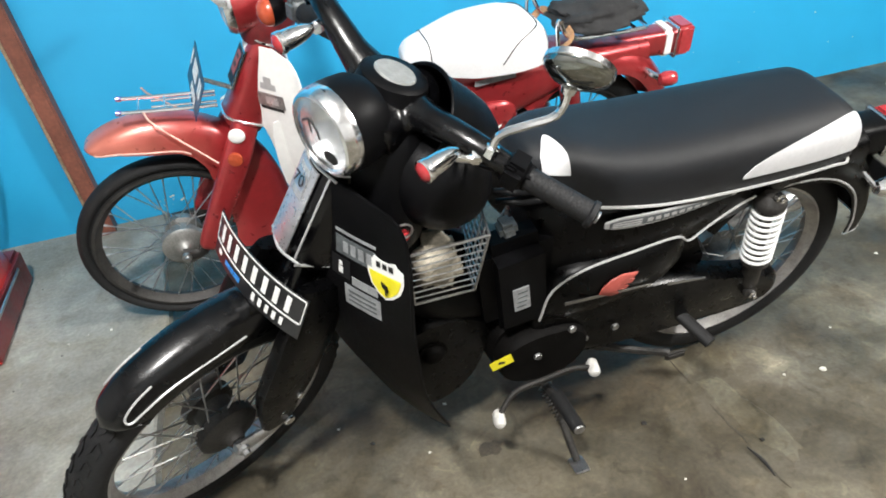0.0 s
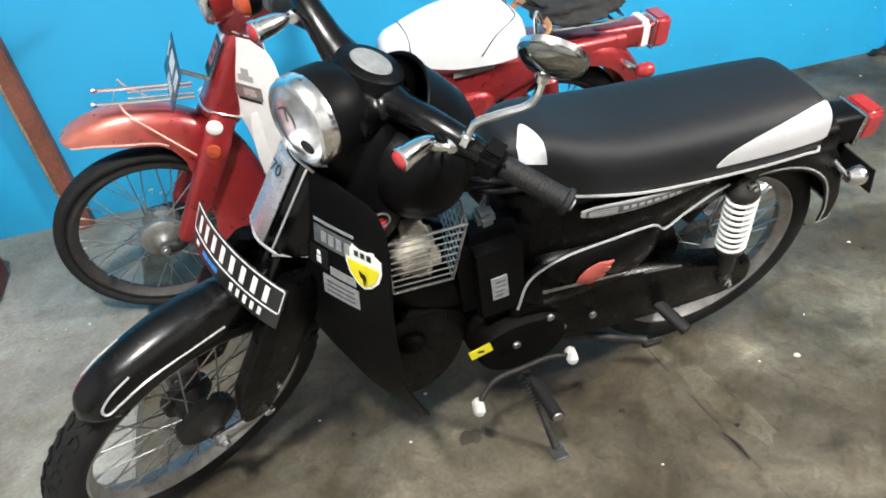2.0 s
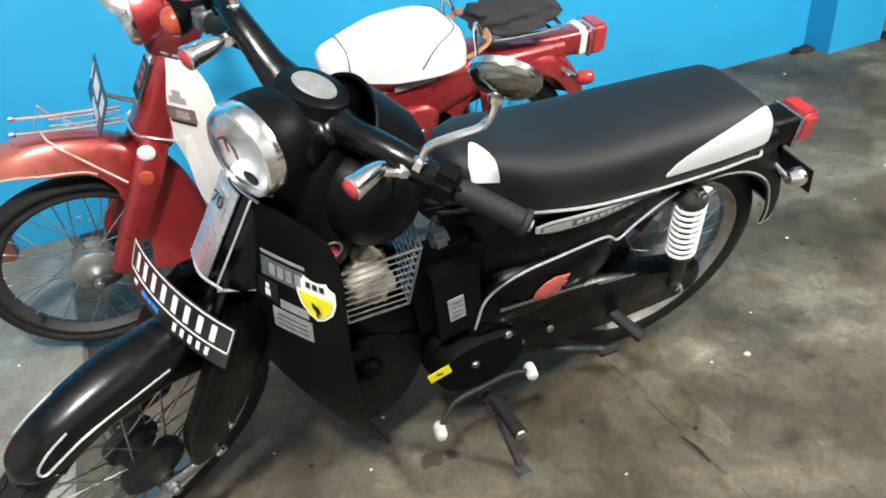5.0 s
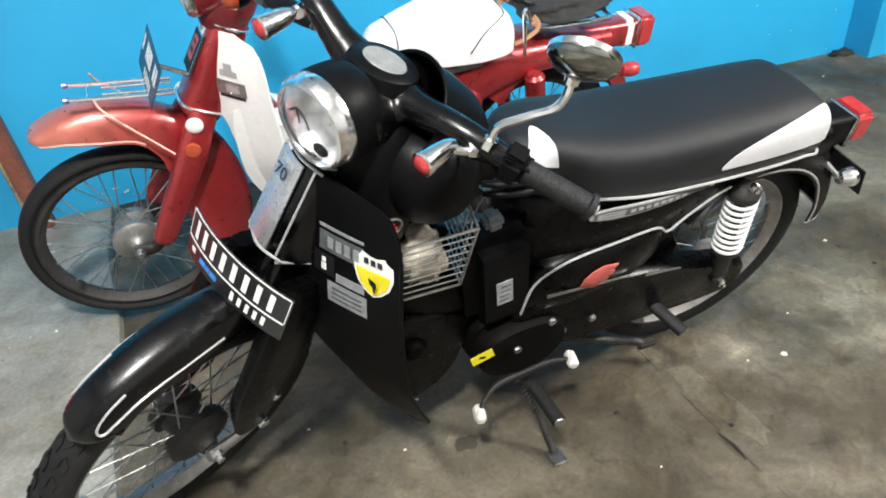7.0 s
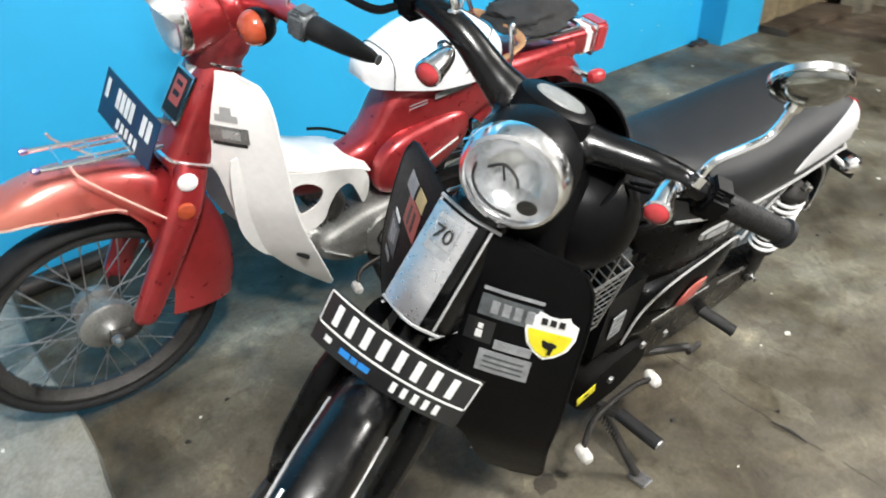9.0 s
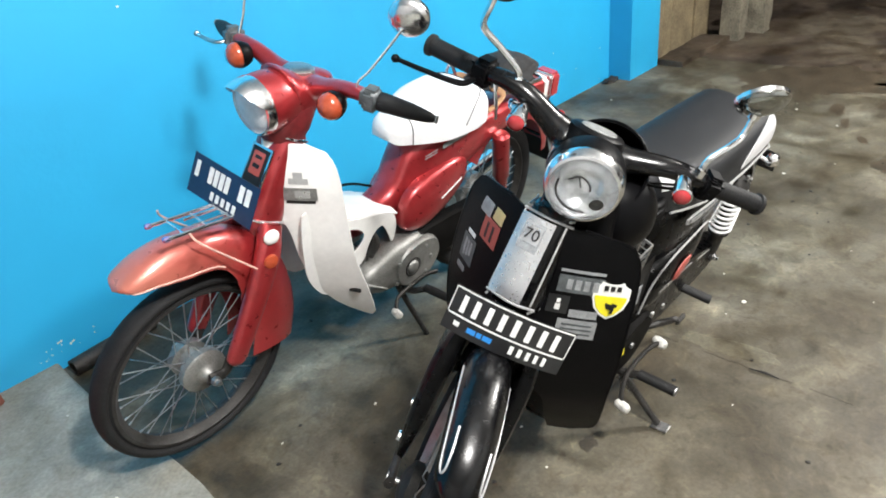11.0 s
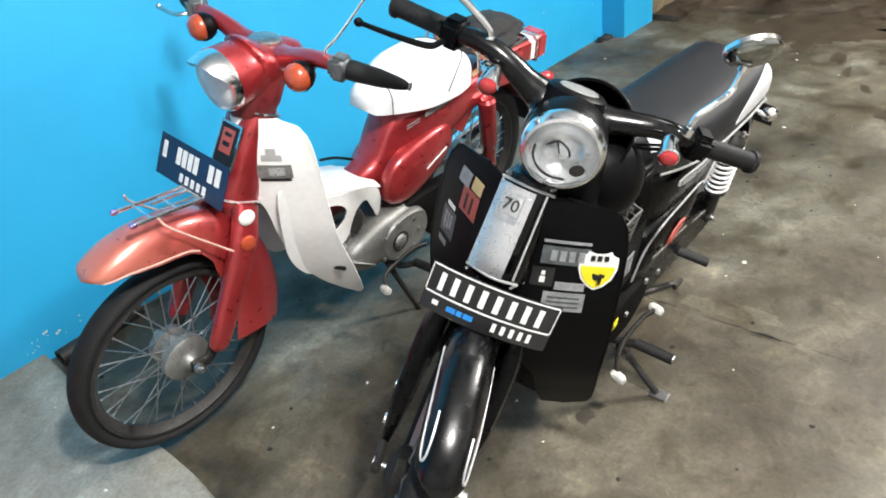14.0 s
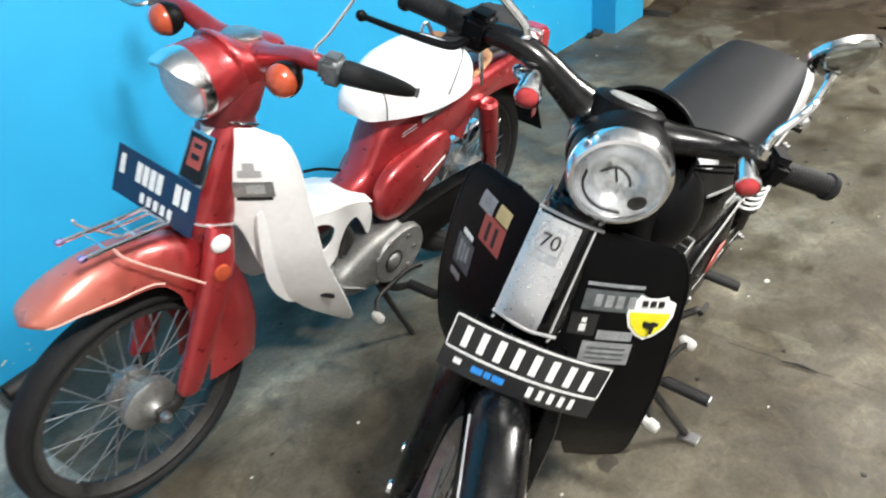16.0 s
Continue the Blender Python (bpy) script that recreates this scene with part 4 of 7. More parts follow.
    for up, hw, f0, f1 in ((0.722, 0.05, -0.084, 0.04), (0.737, 0.052, -0.088, 0.052), (0.83, 0.052, -0.088, 0.05), (0.905, 0.05, -0.088, 0.046), (0.92, 0.047, -0.084, 0.038)):
        rings.append([fork_pt(up, (f0 + f1) / 2 + (f1 - f0) / 2 * math.copysign(abs(math.cos(a)) ** 0.5, math.cos(a)), (1 - (0.3 if math.sin(a) > 0 else 0.05) * math.cos(a)) / 1.12 * hw * 1.08 * math.copysign(abs(math.sin(a)) ** 0.6, math.sin(a))) for a in [2 * math.pi * k / 32 for k in range(32)]])
    loft(bm, rings)
    cover = part("fork_cover", bm, "black", root, "black fork cover with a silver badge plate", 50)
    def badge(u, v):
        y = -0.05 + 0.066 * u
        return fork_pt(0.742 + 0.16 * v, 0.0525 - 0.006 * v + 0.006 * (1 - (y / 0.037) ** 2), y)
    bm = bmesh.new()
    sheet(bm, badge, 10, 8, 0.003)
    bp = part("badge_plate", bm, "silver", cover, "polished silver badge plate")
    patch("badge_mark", bp, badge, 0.2, 0.8, 0.6, 0.94, "sticker", "grey framed square mark")
    patch("badge_mark", bp, badge, 0.25, 0.75, 0.69, 0.9, "silver", "silver field", 0.0032)
    pm = badge(0.5, 0.795) + side_x * 0.0065
    lettering("badge_text", "70", 0.03, "ink", bp, Matrix.Translation(pm) @ Matrix((( 0, along.x, side_x.x, 0), (1, 0, 0, 0), (0, along.z, side_x.z, 0), (0, 0, 0, 1))))
    for s in (1, -1):
        chrome_line(cover, [fork_pt(0.73, 0.046, 0.036 if s > 0 else -0.05), fork_pt(0.73, -0.06, s * 0.055), fork_pt(0.738, -0.075, s * 0.055), fork_pt(0.905, -0.075, s * 0.054), fork_pt(0.914, -0.06, s * 0.052), fork_pt(0.915, 0.036, 0.034 if s > 0 else -0.048)], 0.0024, k=3)
        chrome_line(cover, [fork_pt(0.745, 0.05 if s > 0 else 0.047, 0.035 if s > 0 else -0.051), fork_pt(0.905, 0.043 if s > 0 else 0.04, 0.033 if s > 0 else -0.049)], 0.002)
    chrome_line(cover, [fork_pt(0.74, 0.046, -0.054), fork_pt(0.738, 0.06, 0), fork_pt(0.74, 0.046, 0.045)], 0.0026)
    chrome_line(cover, [fork_pt(0.908, 0.038, -0.052), fork_pt(0.908, 0.05, 0), fork_pt(0.908, 0.038, 0.044)], 0.0026)
    XF = steered(28)
    # number plate, bowed round the fork
    def psurf(u, v):
        a = (u - 0.5) * 1.25
        y = 0.23 * math.sin(a) / (2 * math.sin(0.625))
        fwd = 0.09 + 0.11 * (math.cos(a) - 0.811)
        return fork_pt(0.747 - 0.09 * (1 - v), fwd + 0.01 * v, y)
    main = [(0.1 + 0.105 * i, 0.1 + 0.105 * i + 0.042) for i in range(8)]
    small = [(0.56 + 0.066 * i, 0.56 + 0.066 * i + 0.03) for i in range(5)]
    pl = plate(root, psurf, "plateblack", "bowed black number plate with white characters as plain bars", [
        (0.48, 0.86, main, "platewhite"), (0.37, 0.405, [(0.02, 0.98)], "platewhite"), (0.955, 0.985, [(0.02, 0.98)], "platewhite"),
        (0.4, 0.97, [(0.01, 0.018), (0.982, 0.99)], "platewhite"), (0.1, 0.29, small, "platewhite"), (0.14, 0.25, [(0.22, 0.29), (0.3, 0.34), (0.35, 0.42)], "blue_ink"), (0.16, 0.26, [(0.1, 0.15)], "platewhite")])
    # fork legs, mudguard, wheel
    f, ffn = fender("front_mudguard", root, [(1.353, 0.575), (1.338, 0.605), (1.282, 0.637), (1.195, 0.65), (1.095, 0.64), (1.0, 0.602), (0.935, 0.53), (0.9, 0.43), (0.89, 0.33)], "black", 0.04, 0.061, "black domed front mudguard with silver pinstripes", True, 0.006, swell=0.14, askew=0.035)
    for s in (0, 1):
        v = lambda q: q if s == 0 else 1 - q
        pts = [ffn(u + ((0.045 if s == 0 else 0.014) if u < 0.4 else 0.0), v(q + (0.03 if s == 0 else 0.0))) for u, q in ((0.26, 0.29), (0.2, 0.285), (0.145, 0.262), (0.122, 0.21), (0.135, 0.155), (0.185, 0.125), (0.3, 0.1), (0.5, 0.085))]
        cen = Vector((BASE, 0, AXLE_Z))
        pts = [p + (p - Vector((cen.x, 0, cen.z))).normalized() * 0.0015 + Vector((0, 0.002 if p.y > 0 else -0.002, 0)) for p in pts]
        chrome_line(f, pts, 0.002, "line", "pinstripe", 5, "silver pinstripe")
    for s in (1, -1):
        bm = bmesh.new()
        sweep(bm, [fork_pt(0.70, 0.01, s * 0.06), fork_pt(0.6, 0.014, s * 0.076), fork_pt(0.45, 0.012, s * 0.08), fork_pt(0.33, -0.012, s * 0.08)], [0.046, 0.066, 0.062, 0.034], 14, 6, 0.34, (0, 1, 0), True, 3)
        leg = part("fork_leg", bm, "deep", root, "pressed black fork leg")
        bm = bmesh.new()
        p = fork_pt(0.34, -0.03, s * 0.08)
        sweep(bm, [p, (1.14, s * 0.082, AXLE_Z - 0.012), (BASE + 0.012, s * 0.08, AXLE_Z)], [0.018, 0.016, 0.018], 10, 5, 0.6, (0, 1, 0))
        part("fork_link", bm, "steel" if s > 0 else "dark", leg, "leading link")
        bm = bmesh.new()
        disc(bm, p + Vector((0, s * 0.012, 0)), (0, s, 0), 0.012, 0.008, 8)
        part("bolt", bm, "chrome", leg)
        bm = bmesh.new()
        disc(bm, fork_pt(0.43, -0.02, s * 0.095), (0, s, 0), 0.008, 0.008, 8)
        part("bolt", bm, "chrome", leg)
    bm = bmesh.new()
    sweep(bm, [fork_pt(0.93, 0, 0), fork_pt(0.66, 0, 0)], 0.034, 16, 1)
    part("steering_stem", bm, "black", root)
    wheel("front_wheel", root, BASE, "rim", FRONT_DRUM, 0.034, True, "dark")

    XF = Matrix.Identity(4)
    # leg shield: one wide panel above, two wings below
    tabw = [(0.208, 0.12), (0.215, 0.155), (0.25, 0.172), (0.302, 0.18), (0.4, 0.187), (0.508, 0.19), (0.6, 0.185), (0.682, 0.178), (0.757, 0.167), (0.798, 0.148), (0.816, 0.118), (0.822, 0.07)]
    tabx = [(0.2, 0.835), (0.3, 0.885), (0.42, 0.925), (0.55, 0.935), (0.75, 0.915), (0.83, 0.9)]
    Z0, ZH = 0.208, 0.614
    def shield_at(y, z):
        return Vector((lerp_table(z, tabx)[0] - (1.1 if y > 0 else 0.85) * abs(y) ** 1.3, y * (1.0 if y > 0 else 1.26), z))
    def shield(u, v):
        z = Z0 + ZH * v
        return shield_at(lerp_table(z, tabw)[0] * (2 * u - 1), z)
    bm = bmesh.new()
    sheet(bm, lambda u, v: shield(u, (0.45 - Z0) / ZH + (1 - (0.45 - Z0) / ZH) * v), 30, 24, 0.004)
    for s in (1, -1):
        def wing(u, v):
            z = Z0 + (0.45 - Z0) * v
            a = 0.08 - 0.07 * max(0.0, (z - 0.36) / 0.09) ** 2
            return shield_at(s * (a + (lerp_table(z, tabw)[0] - a) * u), z)
        sheet(bm, wing, 14, 16, 0.004)
    ls = part("leg_shield", bm, "satin", root, "wide black plastic leg shield with stickers", 60)
    for e in (1, 0):
        chrome_line(ls, [shield(e, k / 24) for k in range(25)], 0.0034, "satin", "edge_bead", 1, "rounded edge")
    st = lambda n, u0, u1, z0, z1, m, l="", lift=0.003: patch(n, ls, shield, u0, u1, (z0 - Z0) / ZH, (z1 - Z0) / ZH, m, l, lift)
    st("sticker", 0.66, 0.86, 0.69, 0.728, "dimsticker", "dim grey printed sticker")
    for k in range(4):
        st("bar", 0.7 + 0.038 * k, 0.725 + 0.038 * k, 0.698, 0.72, "sticker", "", 0.0036)
    st("sticker", 0.66, 0.86, 0.735, 0.741, "sticker", "thin grey line of print")
    st("sticker", 0.70, 0.87, 0.583, 0.628, "sticker", "silver-grey printed sticker")
    st("sticker", 0.74, 0.86, 0.634, 0.652, "sticker", "silver-grey printed sticker")
    st("sticker", 0.635, 0.73, 0.64, 0.682, "plateblack", "small dark badge sticker")
    st("sticker", 0.672, 0.695, 0.648, 0.662, "paper", "small pale mark", 0.0036)
    st("sticker", 0.675, 0.692, 0.665, 0.674, "paper", "small pale mark", 0.0036)
    for z in (0.592, 0.603, 0.614):
        st("bar", 0.72, 0.85, z, z + 0.004, "dimsticker", "", 0.0036)
    # yellow shield sticker
    ol = [(-0.5, 0.34), (-0.34, 0.42), (-0.3, 0.5), (-0.1, 0.44), (0.1, 0.44), (0.3, 0.5), (0.34, 0.42), (0.5, 0.34), (0.5, 0.05), (0.4, -0.22), (0.2, -0.42), (0.0, -0.52), (-0.2, -0.42), (-0.4, -0.22), (-0.5, 0.05)]
    def shield_patch(name, sc, m, lift, clip=1.0, label=""):
        bm = bmesh.new()
        n = len(ol)
        for off in (lift, lift + 0.0006):
            vs = []
            for a, b in ol:
                a, b = a * sc, min(b, clip) * sc
                p = shield(0.9 + a * 0.155, (0.684 + b * 0.084 - Z0) / ZH)
                vs.append(bm.verts.new(p + Vector((off, off * 0.35, 0))))
            bm.faces.new(vs if off > lift else vs[::-1])
        bm.verts.ensure_lookup_table()
        for i in range(n):
            j = (i + 1) % n
            bm.faces.new((bm.verts[i], bm.verts[j], bm.verts[n + j], bm.verts[n + i]))
        return part(name, bm, m, ls, label, 0)
    shield_patch("sticker", 1.0, "paper", 0.0032, 1.0, "white-edged shield sticker")
    shield_patch("sticker_field", 0.86, "yellow", 0.0044, 0.14, "yellow field of the shield")
    bm = bmesh.new()
    c = shield(0.902, (0.672 - Z0) / ZH) + Vector((0.0068, 0.003, 0))
    for dy, dz, sy, sz in ((0, 0, 0.018, 0.014), (0.008, 0.009, 0.01, 0.008), (-0.007, -0.009, 0.005, 0.012), (0.006, -0.008, 0.005, 0.012), (-0.011, 0.004, 0.008, 0.004)):
        box(bm, c + Vector((0, dy, dz)), (0.0008, sy, sz), Matrix.Rotation(0.35, 4, "Z"), 0.0003)
    part("sticker_mark", bm, "ink", ls, "small black emblem", 0)
    for k in range(3):
        st("bar", 0.862 + 0.027 * k, 0.88 + 0.027 * k, 0.706, 0.717, "ink", "", 0.0052)
    # stickers on the rider's right wing
    st("sticker", 0.17, 0.29, 0.69, 0.745, "redmark", "dull red flag sticker with pale strokes")
    for k in range(2):
        st("sticker_mark", 0.2 + 0.04 * k, 0.215 + 0.04 * k, 0.698, 0.735, "plateblack", "dark stroke on the flag", 0.0036)
    st("sticker", 0.22, 0.29, 0.749, 0.778, "straw", "small faded yellow flag sticker")
    st("sticker", 0.12, 0.2, 0.742, 0.776, "sticker", "grey flag sticker")
    st("sticker", 0.07, 0.17, 0.6, 0.665, "dimsticker", "grey crest sticker")
    st("sticker", 0.09, 0.15, 0.67, 0.68, "paper", "pale band over the crest")
    for k in range(3):
        st("bar", 0.09 + 0.022 * k, 0.104 + 0.022 * k, 0.61 + 0.006 * k, 0.655, "sticker", "", 0.0036)
    st("sticker", 0.07, 0.13, 0.57, 0.585, "sticker", "grey printed sticker")
    # pressed frame under the seat
    bm = bmesh.new()
    tab = [(-0.2, 0.07, 0.6, 0.05), (0.0, 0.085, 0.615, 0.06), (0.15, 0.105, 0.605, 0.075), (0.3, 0.114, 0.59, 0.095), (0.42, 0.108, 0.575, 0.115), (0.5, 0.085, 0.57, 0.115), (0.545, 0.05, 0.565, 0.10), (0.565, 0.025, 0.56, 0.08)]
    rings = []
    for i in range(26):
        x = -0.2 + 0.765 * i / 25
        hw, zc, hh = lerp_table(x, tab)
        rings.append([(x, hw * math.copysign(abs(math.cos(a)) ** 0.6, math.cos(a)), zc + hh * math.copysign(abs(math.sin(a)) ** 0.6, math.sin(a))) for a in [2 * math.pi * k / 28 for k in range(28)]])
    loft(bm, rings)
    fr = part("frame_body", bm, "deep", root, "gloss black pressed frame body", 60)
    bm = bmesh.new()
    sweep(bm, [(0.845, 0, 0.83), (0.80, 0, 0.72), (0.72, 0, 0.60), (0.62, 0, 0.525), (0.5, 0, 0.50), (0.4, 0, 0.5)], [0.036, 0.042, 0.046, 0.05, 0.055, 0.06], 16, 6)
    part("frame_tube", bm, "deep", root, "black backbone tube")
    bm = bmesh.new()
    sweep(bm, [(0.80, 0, 0.66), (0.74, 0, 0.52), (0.66, 0, 0.46), (0.55, 0, 0.44)], [0.065, 0.075, 0.07, 0.06], 16, 6, 1.1)
    part("frame_cover", bm, "satin", root, "black plastic centre cover")
    bm = bmesh.new()
    rings = []
    for z, xc, hx, hy in ((0.66, 0.82, 0.05, 0.07), (0.70, 0.81, 0.07, 0.09), (0.77, 0.80, 0.075, 0.08), (0.83, 0.79, 0.07, 0.075), (0.87, 0.785, 0.06, 0.065), (0.895, 0.785, 0.05, 0.05)):
        rings.append([(xc + hx * math.cos(a), 0.015 + hy * math.sin(a), z) for a in [2 * math.pi * k / 28 for k in range(28)]])
    loft(bm, rings)
    part("head_shroud", bm, "satin", root, "black plastic shroud over the steering head", 60)
    # deep black bucket behind the bar, its mouth up and to the front
    bm = bmesh.new()
    lathe(bm, [(0.092, 0.002), (0.094, 0.0), (0.093, -0.006), (0.089, -0.008), (0.086, -0.06), (0.08, -0.11), (0.068, -0.14), (0.04, -0.158), (0.0, -0.162),
               (0.0, -0.158), (0.038, -0.154), (0.065, -0.136), (0.077, -0.108), (0.083, -0.06), (0.088, 0.0), (0.092, 0.002)], (0.753, 0.012, 0.88), (0.75, 0.15, 0.64), 40)
    part("bucket", bm, "satin", root, "deep black plastic bucket behind the bar", 50)
    bm = bmesh.new()
    rings = []
    for k in range(15):
        a = math.pi * (-0.5 + k / 14)
        rr = max(0.03, math.cos(a)) ** 0.75
        rings.append([(0.72 + 0.09 * rr * math.cos(b), 0.045 + 0.088 * rr * math.sin(b), 0.79 + 0.085 * math.sin(a) + 0.0106 * rr * math.cos(b)) for b in [2 * math.pi * q / 28 for q in range(28)]])
    loft(bm, rings)
    part("inner_cover", bm, "satin", root, "bowl-shaped black plastic cover under the bar", 60)
    for z, x0, x1 in ((0.748, 0.60, 0.535), (0.725, 0.595, 0.52)):
        bm = bmesh.new()
        sweep(bm, [(x0 + 0.03, 0.07, z), (x0, 0.085, z + 0.004), ((x0 + x1) / 2, 0.088, z), (x1, 0.08, z - 0.006)], [0.006, 0.01, 0.0105, 0.008], 10, 5, 0.7)
        part("hose", bm, "satin", root, "short black rubber hose")
    bm = bmesh.new()
    box(bm, (0.605, 0.075, 0.665), (0.034, 0.04, 0.03), Matrix.Rotation(0.2, 4, "Y"), 0.008, 2)
    part("relay", bm, "dimsticker", root, "dull grey relay box")
    # badge on the side below the seat
    def side_band(u, v):
        x = 0.435 - 0.27 * u
        return Vector((x, 0.1195 + 0.006 * math.sin(math.pi * min(1, u * 1.2)), 0.652 - 0.012 * u + (v - 0.5) * 0.027 * (1 - 0.8 * u * u) * min(1.0, 0.45 + 5 * u) + 0.012 * u * u))
    bm = bmesh.new()
    sheet(bm, side_band, 12, 3, 0.004)
    sb = part("side_badge", bm, "line", fr, "long silver-edged side badge with dark field and bars")
    patch("badge_field", sb, side_band, 0.03, 0.96, 0.14, 0.86, "dimsticker", "dark grey field", 0.0026, 12, 2)
    patch("bar", sb, side_band, 0.05, 0.26, 0.42, 0.54, "line", lift=0.0036)
    for k in range(8):
        patch("bar", sb, side_band, 0.3 + 0.06 * k, 0.34 + 0.06 * k, 0.34, 0.66, "line", lift=0.0036)
    patch("bar", sb, side_band, 0.05, 0.26, 0.64, 0.74, "line", lift=0.0036)
    patch("bar", sb, side_band, 0.05, 0.26, 0.22, 0.32, "line", lift=0.0036)
    # side cover with bright upper edge, chain case with the red wing
    for s in (1, -1):
        ol2 = round_outline([(0.535, 0.44), (0.515, 0.515), (0.46, 0.548), (0.36, 0.562), (0.27, 0.57), (0.235, 0.55), (0.235, 0.49), (0.3, 0.43), (0.42, 0.41), (0.5, 0.41)], 4)
        bm = bmesh.new()
        prism(bm, ol2, 0.05, lambda u, v, w: (u, s * (0.072 + w), v), 0.2, 0.012)
        sc = part("side_cover", bm, "deep", root, "bulged gloss black side cover", 50)
        chrome_line(sc, [(0.54, s * 0.118, 0.43), (0.522, s * 0.12, 0.51), (0.46, s * 0.122, 0.551), (0.36, s * 0.123, 0.567), (0.272, s * 0.123, 0.575), (0.24, s * 0.122, 0.555), (0.2, s * 0.117, 0.575), (0.14, s * 0.112, 0.605), (0.1, s * 0.108, 0.615)], 0.0026, "line", "trim", 5)
        ol3 = round_outline([(0.55, 0.34), (0.545, 0.41), (0.48, 0.44), (0.25, 0.43), (0.05, 0.375), (-0.05, 0.345), (-0.075, 0.30), (-0.05, 0.262), (0.1, 0.25), (0.4, 0.26), (0.52, 0.29)], 4)
        if s > 0:
            bm = bmesh.new()
            prism(bm, ol3, 0.05, lambda u, v, w: (u, 0.06 + w, v), 0.08, 0.0)
            cc = part("chain_case", bm, "deep", root, "black enclosed chain case with a red wing emblem", 45)
            bm = bmesh.new()
            prism(bm, [(0.428, 0.484), (0.424, 0.5), (0.408, 0.517), (0.385, 0.526), (0.352, 0.522), (0.358, 0.511), (0.372, 0.51), (0.356, 0.505), (0.361, 0.496), (0.378, 0.497), (0.366, 0.489), (0.372, 0.481), (0.392, 0.485), (0.384, 0.474), (0.4, 0.471)], 0.003, lambda u, v, w: (u, 0.135 + w, v), 0.03)
            part("wing_emblem", bm, "redmark", cc, "red wing-shaped emblem")
            for x0, x1, zz in ((0.5, 0.31, 0.458), (0.27, 0.18, 0.43)):
                bm = bmesh.new()
                sheet(bm, lambda u, v: Vector((x0 + (x1 - x0) * u, 0.1355, zz + 0.022 - 0.012 * u + 0.008 * v * (1 - 0.5 * u))), 4, 1, 0.002)
                part("stripe", bm, "steel", cc, "thin silver stripe")
        else:
            bm = bmesh.new()
            sweep(bm, [(0.5, -0.09, 0.24), (0.3, -0.11, 0.23), (0.05, -0.125, 0.26), (-0.3, -0.13, 0.3)], [0.02, 0.024, 0.036, 0.034], 16, 6)
            part("exhaust", bm, "steel", root, "dull silver exhaust")
    # dark plates added for the shade before the wheel, swingarm, rear mudguard
    for s in (1, -1):
        bm = bmesh.new()
        prism(bm, round_outline([(0.27, 0.41), (0.27, 0.57), (0.2, 0.605), (0.13, 0.615), (0.14, 0.56), (0.165, 0.49), (0.13, 0.4)], 3), 0.006, lambda u, v, w: (u, s * (0.056 + w), v), 0.02, 0.002)
        part("dark_filler", bm, "deep", root, "dark plate added to fill the shaded gap before the rear wheel", 45)
        bm = bmesh.new()
        sweep(bm, [(0.42, s * 0.06, 0.34), (0.2, s * 0.075, 0.325), (-0.03, s * 0.08, AXLE_Z)], 0.016, 8, 4, 1.5)
        part("swingarm", bm, "dark", root)
    rf, rfn = fender("rear_mudguard", root, [(0.2, 0.55), (0.14, 0.615), (0.04, 0.655), (-0.08, 0.655), (-0.18, 0.62), (-0.26, 0.55), (-0.305, 0.45), (-0.31, 0.385)], "deep", 0.082, 0.075, "black rear mudguard with a bright edge", False)
    for v in (0.02, 0.98):
        chrome_line(rf, [rfn(0.16 + 0.84 * k / 20, v) for k in range(21)], 0.003, "line", "trim", 1)
    chrome_line(rf, [rfn(1.0, k / 10) for k in range(11)], 0.003, "line", "trim", 1)
    wheel("rear_wheel", root, 0.0, "rim", REAR_DRUM, 0.034)
    for s in (1, -1):
        shock(root, (0.065, s * 0.113, 0.615), (0.015, s * 0.105, 0.315), "spring", 9)
    # tail lamp, plate, indicators
    bm = bmesh.new()
    rings = []
    for x, hw, zc, hh in ((-0.14, 0.04, 0.61, 0.03), (-0.19, 0.046, 0.607, 0.04), (-0.26, 0.042, 0.602, 0.038), (-0.285, 0.041, 0.6, 0.037)):
        rings.append([(x, hw * math.copysign(abs(math.cos(a)) ** 0.5, math.cos(a)), zc + hh * math.copysign(abs(math.sin(a)) ** 0.5, math.sin(a))) for a in [2 * math.pi * k / 24 for k in range(24)]])
    loft(bm, rings)
    tl = part("tail_lamp", bm, "satin", root, "square red tail lamp on a black housing")
    bm = bmesh.new()
    box(bm, (-0.289, 0, 0.6), (0.01, 0.09, 0.082), None, 0.004)
    part("bezel", bm, "chrome", tl, "chrome bezel")
    bm = bmesh.new()
    box(bm, (-0.32, 0, 0.602), (0.058, 0.084, 0.076), None, 0.012, 3)
    part("lens", bm, "redlens", tl, "red lens")
    bm = bmesh.new()
    box(bm, (-0.298, 0.0, 0.513), (0.004, 0.235, 0.075), Matrix.Rotation(radians(18), 4, "Y"), 0.001)
    box(bm, (-0.28, 0.0, 0.535), (0.06, 0.03, 0.004), Matrix.Rotation(radians(20), 4, "Y"), 0.001)
    part("rear_plate", bm, "plateblack", root, "bare black rear plate")
    for s in (1, -1):
        bm = bmesh.new()
        lathe(bm, [(0.0, 0.0), (0.014, 0.004), (0.02, 0.018), (0.022, 0.034), (0.019, 0.04), (0.0, 0.046)], (-0.215, s * 0.108, 0.545), (-1, s * 0.2, 0), 24)
        rod(bm, (-0.215, s * 0.05, 0.56), (-0.22, s * 0.108, 0.545), 0.007)
        part("rear_indicator", bm, "chrome", root, "small chrome rear indicator")
